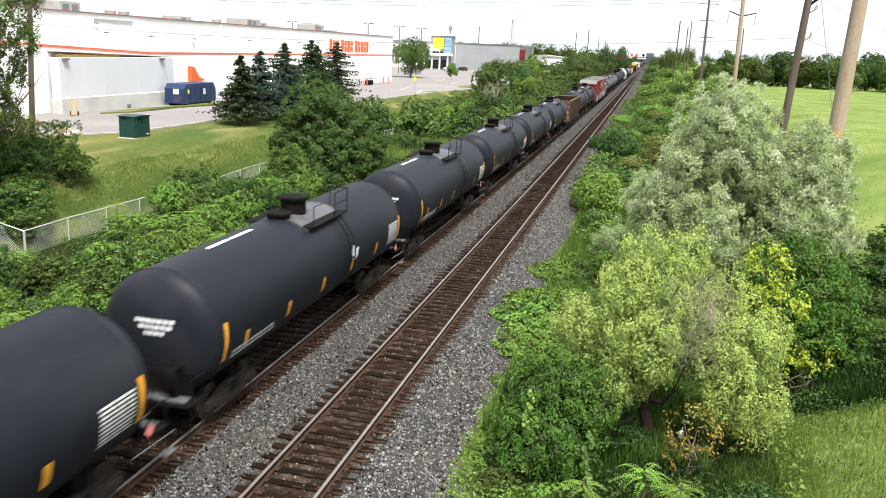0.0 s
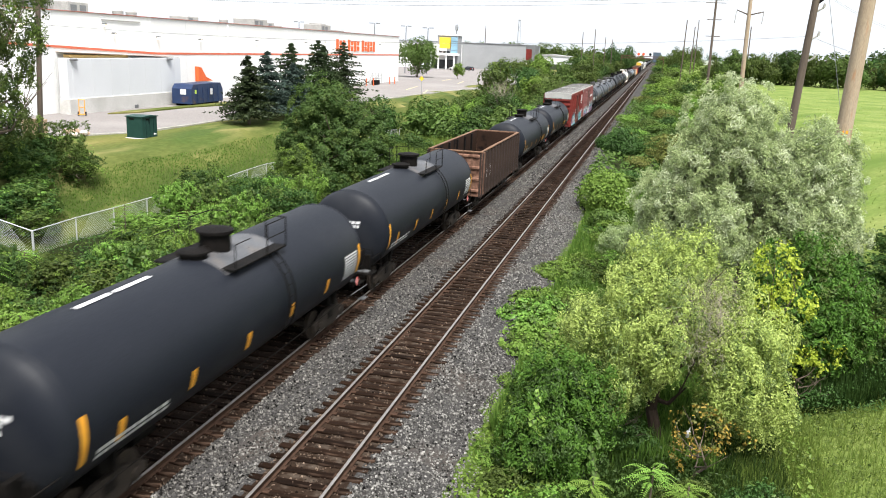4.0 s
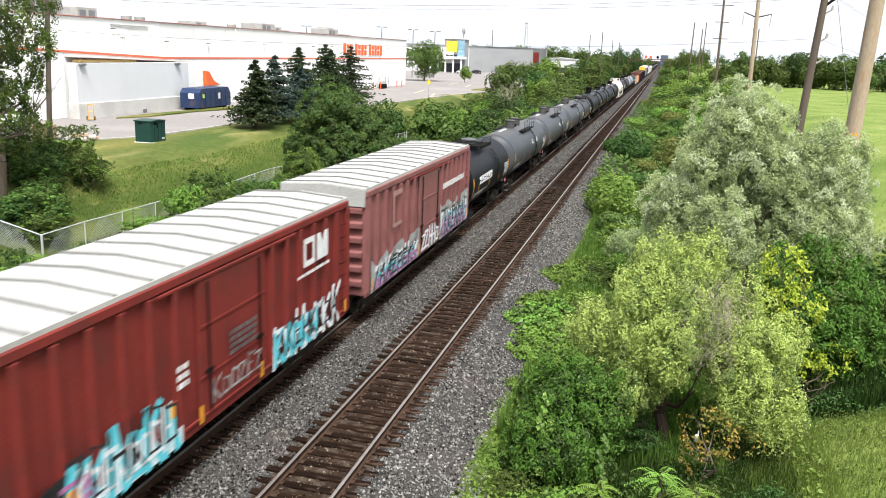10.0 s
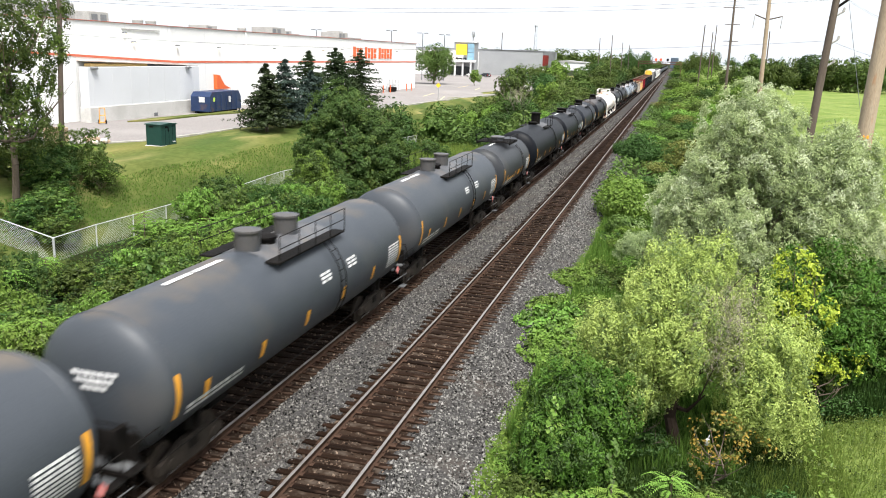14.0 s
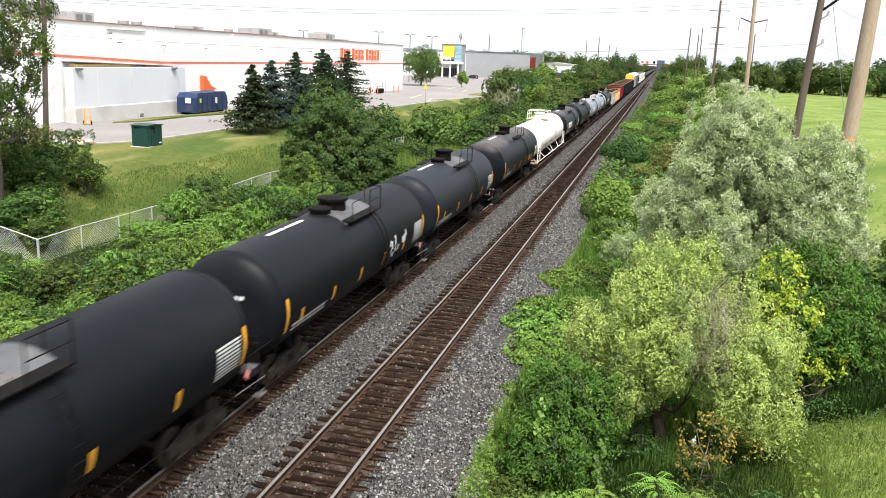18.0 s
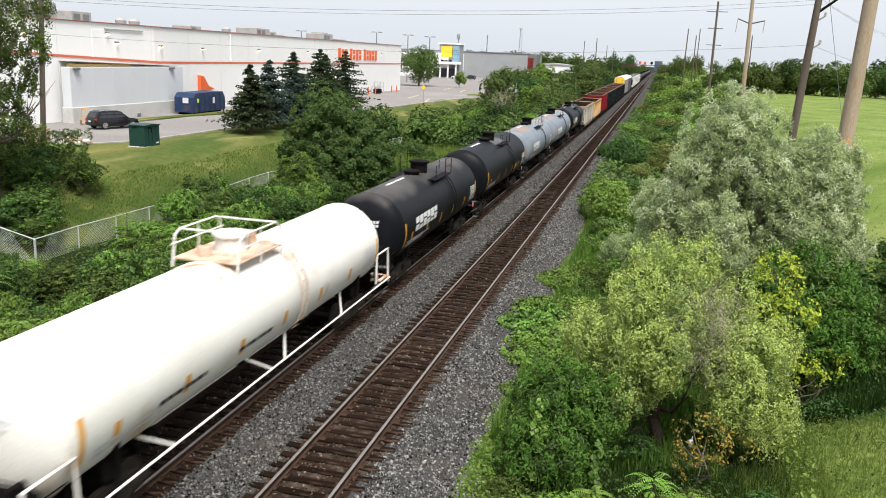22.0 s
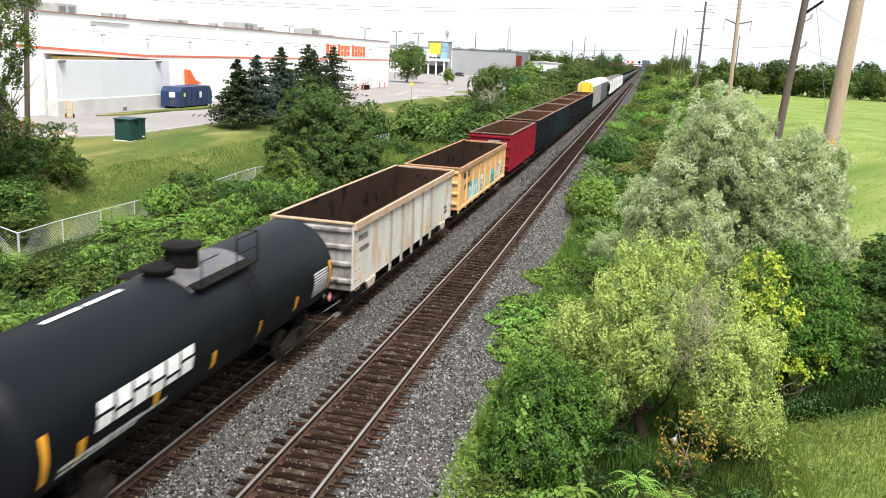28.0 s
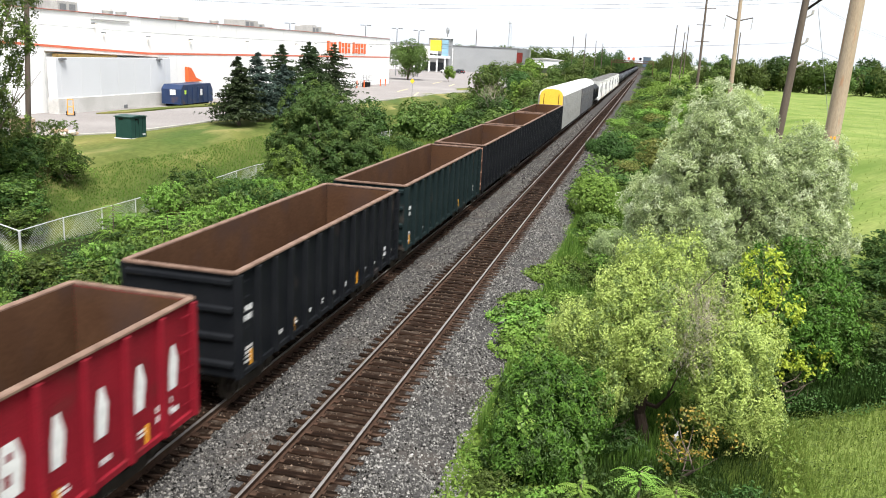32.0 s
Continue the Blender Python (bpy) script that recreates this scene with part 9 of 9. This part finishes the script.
for k in range(90):
    x = -40 - k * 6 + rw.uniform(-4, 4)
    it.append((x, 620 + abs(x) + rw.uniform(-40, 60), rw.uniform(8, 13), rw.uniform(12, 19)))
stand_of("skyline_woods", LEAF_MID, it, 720, 260, 0.19, "green trees on the far skyline", "woods")
stand_of("meadow_skyline_woods", LEAF_DARK, [(20 + k * 12 + rw.uniform(-5, 5), 820 + rw.uniform(-30, 80), rw.uniform(7, 10), rw.uniform(11, 15)) for k in range(26)], 730, 500, 0.14, "dark green trees far beyond the meadow", "woods")


stand_of("line_end_woods", LEAF_MID, [(-18.5 - rw.random() * 6, 640 + 45 * k + rw.uniform(-20, 20), rw.uniform(3.5, 5), rw.uniform(10, 15)) for k in range(12)] + [(1 + rw.random() * 9, 820 + 40 * k, rw.uniform(4, 6), rw.uniform(10, 14)) for k in range(12)], 750, 500, 0.16, "green trees where the line runs out of sight", "woods")


# undergrowth and grass
def carpet(name, mat, seed, n, x0, x1, y0, y1, size, height, label, power=1.0, aspect=0.6, gap=None, patch=0.0):
    rng = np.random.default_rng(seed)
    x = x0 + (x1 - x0) * rng.random(n)
    y = y0 + (y1 - y0) * rng.random(n) ** power
    if gap:
        ok = ~((x > gap[0]) & (x < gap[1]) & (y > gap[2]) & (y < gap[3]))
        x, y = x[ok], y[ok]
    if patch:
        ok = np.sin(x * 1.1 + 1.7 * np.sin(y * 0.9)) * np.sin(y * 0.8 + 1.3 * np.sin(x * 1.3)) > patch * (2 * rng.random(len(x)) - 1)
        x, y = x[ok], y[ok]
    n = len(x)
    lump = 0.5 + 0.5 * np.sin(x * 1.7 + 2 * np.sin(y * 0.6)) * np.sin(y * 1.3 + 1.5 * np.sin(x * 0.8))
    z = ground_z(x, y) + height * (0.15 + 0.85 * lump) * rng.random(n) ** 0.5
    N = np.stack([rng.normal(0, 0.3, n), rng.normal(0, 0.3, n), np.ones(n)], 1)
    v, f = leaves(np.stack([x, y, z], 1), N, np.full(n, size), rng, aspect)
    tagged(new(name, mesh_from(name, v, f, mat)), label, "undergrowth", kind="stuff")


carpet("undergrowth", LEAF_DARK, 401, 22000, -28, -14.6, 11, 75, 0.15, 0.6, "green weeds and brambles covering the ditch", 1.2)
carpet("light_undergrowth", LEAF_MID, 402, 10000, -27.5, -14.8, 11, 70, 0.15, 0.7, "light green weeds among the brambles", 1.2)
carpet("bank_weeds", LEAF_LIGHT, 403, 20000, -3.6, 5.0, 15, 64, 0.13, 0.55, "light green weeds along the ballast edge", 1.2, gap=(-1.2, 4.2, 17.2, 25))
carpet("meadow_weeds", MEADOW_TUFT, 407, 90000, 2.6, 16, 13.5, 40, 0.075, 0.3, "yellow-green weeds in the uncut grass", 1.2, 0.35, gap=(2.6, 3.6, 17, 24))
carpet("clover_patches", LEAF_MID, 408, 22000, 3.2, 15, 14, 32, 0.085, 0.34, "darker weeds scattered in the grass", 1.3, patch=0.6)
carpet("dark_weeds", LEAF_DARK, 404, 12000, -2.6, 4.0, 15, 34, 0.13, 0.5, "dark green shaded weeds under the shrubs", 1.0)
carpet("far_weeds", LEAF_MID, 405, 16000, -4.9, 12, 58, 190, 0.4, 0.9, "green scrub along the track", 1.3)
carpet("far_left_weeds", LEAF_MID, 406, 12000, -28, -15, 75, 200, 0.4, 1.0, "green scrub beyond the train", 1.3)


def blades(name, mat, seed, n, x0, x1, y0, y1, h, label, w=0.03, power=1.0):
    rng = np.random.default_rng(seed)
    x = x0 + (x1 - x0) * rng.random(n)
    y = y0 + (y1 - y0) * rng.random(n) ** power
    z = ground_z(x, y)
    a = rng.random(n) * 6.28
    hh = h * (0.5 + 0.8 * rng.random(n))
    lean = 0.45 * hh * rng.random(n)
    b = rng.random(n) * 6.28
    v = np.stack([np.stack([x - w * np.cos(a), y - w * np.sin(a), z], 1), np.stack([x + w * np.cos(a), y + w * np.sin(a), z], 1), np.stack([x + lean * np.cos(b), y + lean * np.sin(b), z + hh], 1)], 1).reshape(-1, 3)
    tagged(new(name, mesh_from(name, v, np.arange(3 * n).reshape(n, 3), mat)), label, "grass", kind="stuff")


blades("tall_grass", GRASS_BLADE, 410, 60000, 2.4, 15, 13.5, 36, 0.26, "tall uncut grass on the bank", 0.012)
# grass below the willow, its hollow's shade painted into the blades
blades("shaded_grass", GRASS_DARKENED, 416, 14000, -1.0, 4.2, 15.5, 25, 0.45, "rank grass under the willow, shade put into its colour", 0.014)
blades("lawn_edge_grass", GRASS_SHADE, 419, 12000, -33.4, -30.4, 28, 70, 0.13, "uncut grass along the lawn's lower edge", 0.03)
blades("meadow_edge_grass", GRASS_BLADE, 421, 9000, 3.0, 5.2, 14, 26, 0.34, "rank green grass beside the willow", 0.014)
# dark weeds; both layers also take the hollow's shade into their colour
blades("foot_weeds", GRASS_DARKENED, 417, 9000, 3.8, 11, 24.2, 27.2, 0.6, "tall dark weeds at the foot of the trees, with shade in their colour", 0.035)
carpet("foot_weed_leaves", LEAF_DARK, 418, 6000, 3.6, 11, 23.8, 27.0, 0.1, 0.75, "dark leafy weeds at the foot of the trees", 1.0)
blades("meadow_grass", GRASS_BLADE, 411, 9000, 7, 42, 34, 150, 0.1, "bright uncut meadow grass", 0.03, 2.2)
blades("ditch_grass", GRASS_BLADE, 412, 26000, -26, -15, 46, 95, 0.9, "tall grass in the ditch", 0.05)
blades("bank_grass", GRASS_SHADE, 414, 30000, -3.5, 2.5, 20, 62, 0.6, "rank green grass beside the ballast", 0.03, 1.4)

# ---- road cars ----
def loft(rings):
    """Joins equal rings of points into a closed body."""
    m, s = len(rings[0]), Shape()
    fs = [(k * m + i, k * m + (i + 1) % m, (k + 1) * m + (i + 1) % m, (k + 1) * m + i) for k in range(len(rings) - 1) for i in range(m)]
    return s.add([p for r in rings for p in r], fs + [tuple(range(m)), tuple(range((len(rings) - 1) * m, len(rings) * m))])


def road_car(m, paint, label, tall=1.0, rails=True):
    """A sport utility car, nose towards +y, its wheels on z = 0."""
    car = thing("car", m, label, "car")
    st = [(-2.3, 0.5, 0.84, 0.7), (-2.22, 0.34, 0.98, 0.84), (-1.9, 0.26, 1.02, 0.93), (-0.8, 0.24, 1.0, 0.945), (0.7, 0.24, 0.98, 0.945), (1.35, 0.26, 0.95, 0.92), (1.95, 0.28, 0.86, 0.87), (2.25, 0.34, 0.74, 0.74), (2.33, 0.46, 0.64, 0.6)]
    rings = []
    for y, zb, zt, w in st:
        half = [(w * 0.86, zb), (w, zb + 0.22 * (zt - zb)), (w * 1.0, zb + 0.68 * (zt - zb)), (w * 0.9, zt), (w * 0.5, zt + 0.03)]
        rings.append([(x, y, z * tall) for x, z in half] + [(-x, y, z * tall) for x, z in reversed(half)])
    body = part("body", loft(rings), paint, car, "glossy painted body")
    low = [(-2.12, 0.83), (1.08, 0.84)]
    lv = [(0.98, -2.15, 1.1, 0.84), (1.3, -2.0, 0.72, 0.77), (1.56, -1.82, 0.42, 0.68), (1.64, -1.6, 0.15, 0.6)]
    rings = [[(w, y0, z * tall), (w, y1, z * tall), (w * 0.55, y1 + 0.05, z * tall), (-w * 0.55, y1 + 0.05, z * tall), (-w, y1, z * tall), (-w, y0, z * tall), (-w * 0.5, y0 - 0.04, z * tall), (w * 0.5, y0 - 0.04, z * tall)] for z, y0, y1, w in lv]
    cabin = part("cabin", loft(rings), paint, car)
    for sx in (-1, 1):
        for y0, y1, d0, d1 in ((-1.78, -1.2, 0.18, 0.02), (-1.12, -0.3, 0.02, 0.0), (-0.22, 0.92, 0.0, -0.62)):
            s = Shape()
            o = [(sx * 0.838, y0, 1.04 * tall), (sx * 0.838, y1, 1.04 * tall), (sx * 0.71, y1 + d1, 1.51 * tall), (sx * 0.71, y0 + d0, 1.51 * tall)]
            s.add(o + [(x - sx * 0.03, y, z) for x, y, z in o], [(0, 1, 2, 3), (4, 7, 6, 5), (0, 4, 5, 1), (1, 5, 6, 2), (2, 6, 7, 3), (3, 7, 4, 0)])
            part("side_window", s, GLASS_DARK, cabin, "dark side window")
        for y in (-1.4, 1.42):
            wheel = part("wheel", shared("car_tyre", lambda: Shape().lathe([(-0.11, 0.2), (-0.12, 0.32), (-0.08, 0.355), (0.08, 0.355), (0.12, 0.32), (0.11, 0.2)], (0, 0, 0), "x", 24).mesh("wheel", TYRE)), None, car, "black tyre", (sx * 0.84, y, 0.355))

            def rim():
                s = Shape().lathe([(0.1, 0.06), (0.12, 0.05), (0.125, 0.01)], (0, 0, 0), "x", 12)
                s.lathe([(0.09, 0.19), (0.128, 0.2), (0.128, 0.235), (0.09, 0.24)], (0, 0, 0), "x", 24)
                for k in range(7):
                    a = k * 2 * math.pi / 7
                    s.rod((0.11, 0, 0), (0.118, 0.2 * math.cos(a), 0.2 * math.sin(a)), 0.026, 0.02, 6)
                return s.mesh("rim", CAR_SILVER)
            part("rim", shared("car_rim", rim), None, wheel, "silver alloy rim", pose(0, 0, 0, 0, 0, 0 if sx > 0 else 180))
        part("tail_light", Shape().box((sx * 0.68, -2.2, 0.9 * tall), (0.34, 0.16, 0.16), 0.04), LAMP_RED, car, "red tail light")
        part("headlight", Shape().box((sx * 0.62, 2.2, 0.64 * tall), (0.3, 0.16, 0.12), 0.04), METAL_GREY, car, "clear headlight")
        part("mirror", Shape().box((sx * 1.0, 0.78, 1.06 * tall), (0.22, 0.12, 0.15), 0.04), paint, car)
        if rails:
            part("roof_rail", Shape().pipe([(sx * 0.58, -1.65, 1.6), (sx * 0.58, -1.5, 1.7), (sx * 0.58, 0.0, 1.7), (sx * 0.58, 0.15, 1.6)], 0.035, 6), CAR_SILVER, car, "silver roof rail")
    o = [(-0.62, -2.14, 1.06), (0.62, -2.14, 1.06), (0.53, -1.87, 1.53), (-0.53, -1.87, 1.53)]
    part("rear_window", Shape().add([(x, y - 0.045, z * tall) for x, y, z in o] + [(x, y + 0.03, z * tall) for x, y, z in o], [(0, 1, 2, 3), (4, 7, 6, 5), (0, 4, 5, 1), (1, 5, 6, 2), (2, 6, 7, 3), (3, 7, 4, 0)]), GLASS_DARK, cabin, "dark rear window")
    o = [(-0.7, 1.06, 1.03), (0.7, 1.06, 1.03), (0.56, 0.46, 1.54), (-0.56, 0.46, 1.54)]
    part("windscreen", Shape().add([(x, y + 0.075, z * tall) for x, y, z in o] + [(x, y - 0.05, z * tall) for x, y, z in o], [(0, 1, 2, 3), (4, 7, 6, 5), (0, 4, 5, 1), (1, 5, 6, 2), (2, 6, 7, 3), (3, 7, 4, 0)]), GLASS_DARK, cabin, "dark windscreen")
    part("bumper", Shape().box((0, -2.26, 0.5), (1.5, 0.16, 0.22), 0.05), GRAF_BLACK, car, "dark plastic bumper")
    part("number_plate", Shape().box((0, -2.35, 0.72), (0.34, 0.02, 0.16), 0.005), WHITE_MARK, car, "plain pale plate")
    return car


DRIVE_Z = 1.835
moving_car = road_car((-54.5, 36, DRIVE_Z), CAR_BLACK, "black sport utility car driving along the store")
road_car(pose(-69.5, 284, 1.9, 0, 0, 62), CAR_WHITE, "white sport utility car parked before the shop", rails=False)
road_car(pose(-65.5, 288, 1.9, 0, 0, 50), CAR_BLACK, "dark car parked beside a white car", 0.9, False)

# ---- masts and the signal bridge far off ----
def lattice(x, y, h, w0, w1, label, z=0.0, top=True):
    t = thing("radio_mast", (x, y, z), label, "mast")
    legs = [(1, 0), (-0.5, 0.87), (-0.5, -0.87)]
    for a, b in legs:
        part("leg", Shape().rod((a * w0, b * w0, 0), (a * w1, b * w1, h), 0.14, 0.1, 6), METAL_GREY, t)
    n = 12
    for k in range(n):
        s = Shape()
        f0, f1 = k / n, (k + 1) / n
        for i in range(3):
            (a, b), (c, d) = legs[i], legs[(i + 1) % 3]
            u, v = w0 + (w1 - w0) * f0, w0 + (w1 - w0) * f1
            s.rod((a * u, b * u, h * f0), (c * v, d * v, h * f1), 0.06, seg=4).rod((a * v, b * v, h * f1), (c * v, d * v, h * f1), 0.06, seg=4)
        part("bracing", s, METAL_GREY, t)
    if top:
        part("platform", Shape().lathe([(0, 1.2), (0.25, 1.5), (0.3, 1.2)], (0, 0, h - 1.0), "z", 12), METAL_GREY, t)
        for k in range(6):
            a = k * 1.047
            part("antenna", Shape().box((1.6 * math.cos(a), 1.6 * math.sin(a), h + 0.1), (0.3, 0.3, 2.0), 0.05), CAR_WHITE, t)


lattice(-117, 700, 36.5, 2.4, 0.9, "tall grey lattice radio mast beyond the shop", -1)
m_ = thing("mast", (-87.5, 420, 0), "slim grey steel mast behind the warehouse", "mast")
part("pole", Shape().rod((0, 0, -1), (0, 0, 21.2), 0.32, 0.16, 8), WOOD_POLE, m_)
m_ = thing("mast", (-77.4, 316, 1.5), "pale blue steel mast beside the shop", "mast")
part("pole", Shape().rod((0, 0, 0), (0, 0, 16.5), 0.3, 0.22, 8), METAL_GREY, m_)
part("head", Shape().lathe([(0, 0.3), (0.5, 0.6), (1.4, 0.7), (2.2, 0.5), (2.5, 0.1)], (0, 0, 14.6), "z", 12), METAL_GREY, m_)

GANTRY_RUST = surface("rusty_gantry_steel", (0.12, 0.055, 0.035), (0.09, 0.045, 0.032), 0.8, scale=0.8, fine=12)
SIGNAL_ORANGE = surface("red_orange_signal_board", (0.7, 0.12, 0.05), (0.6, 0.1, 0.04), 0.5, scale=2, fine=20)


def signal_bridge(y, x0, x1, z):
    g = thing("signal_bridge", (0, y, 0), "rusty brown steel signal bridge over the tracks", "signal bridge")
    for x in (x0, x1):
        for dy in (-0.7, 0.7):
            part("post", Shape().rod((x, dy, -1.5), (x, dy, z + 1.2), 0.16, seg=6), GANTRY_RUST, g)
    for dz in (0, 1.3):
        for dy in (-0.6, 0.6):
            part("chord", Shape().box(((x0 + x1) / 2, dy, z + dz), (x1 - x0, 0.4, 0.4), 0.02), GANTRY_RUST, g)
    n = 14
    for k in range(n):
        a, b = x0 + (x1 - x0) * k / n, x0 + (x1 - x0) * (k + 1) / n
        part("diagonal", Shape().rod((a, -0.6, z + (0 if k % 2 else 1.3)), (b, -0.6, z + (1.3 if k % 2 else 0)), 0.07, seg=4), GANTRY_RUST, g)
    for x in (-12.4, -9.4, -5.2):
        sg = part("signal", Shape().rod((x, -0.7, z + 1.2), (x, -0.7, z + 3.6), 0.08, seg=6), GANTRY_RUST, g)
        part("target", Shape().lathe([(-0.05, 0.85), (0.05, 0.85)], (x, -0.8, z + 2.6), "y", 14), SIGNAL_ORANGE if x < -6 else STEEL_BLACK, sg, "red-orange round signal target")


signal_bridge(540, -23, 3.2, 8.0)


# ---- motion ----
SPEED = 14.65     # metres a second


def motions():
    way = [(0, -54.5, 36), (15, -54.5, 36), (17, -54.3, 38.5), (19, -53.2, 46.5), (20, -51.8, 52.3), (21, -50.2, 58.6), (21.5, -49.6, 62.0), (22, -48.6, 65.0), (22.5, -47.4, 68.2),
           (23, -46.6, 71.3), (23.5, -46.1, 74.5), (24, -45.9, 77.8), (24.5, -45.8, 80.8), (25, -45.7, 83.4), (26, -45.6, 87.2), (27, -45.6, 88.6), (32, -45.6, 88.6)]
    rows = []
    for k, (t, x, y) in enumerate(way):
        a, b = way[max(0, k - 1)], way[min(len(way) - 1, k + 1)]
        dx, dy = b[1] - a[1], b[2] - a[2]
        turn = math.degrees(math.atan2(-dx, dy)) if dy > 0.5 else 0.0
        rows.append((t, pose(x, y, DRIVE_Z, 0, 0, turn)))
    walk(moving_car, rows)
    for car, s in CARS:
        walk(car, [(t, pose(TRAIN_X, s - SPEED * t, 0)) for t in (0, 8, 16, 24, 32)])


motions()
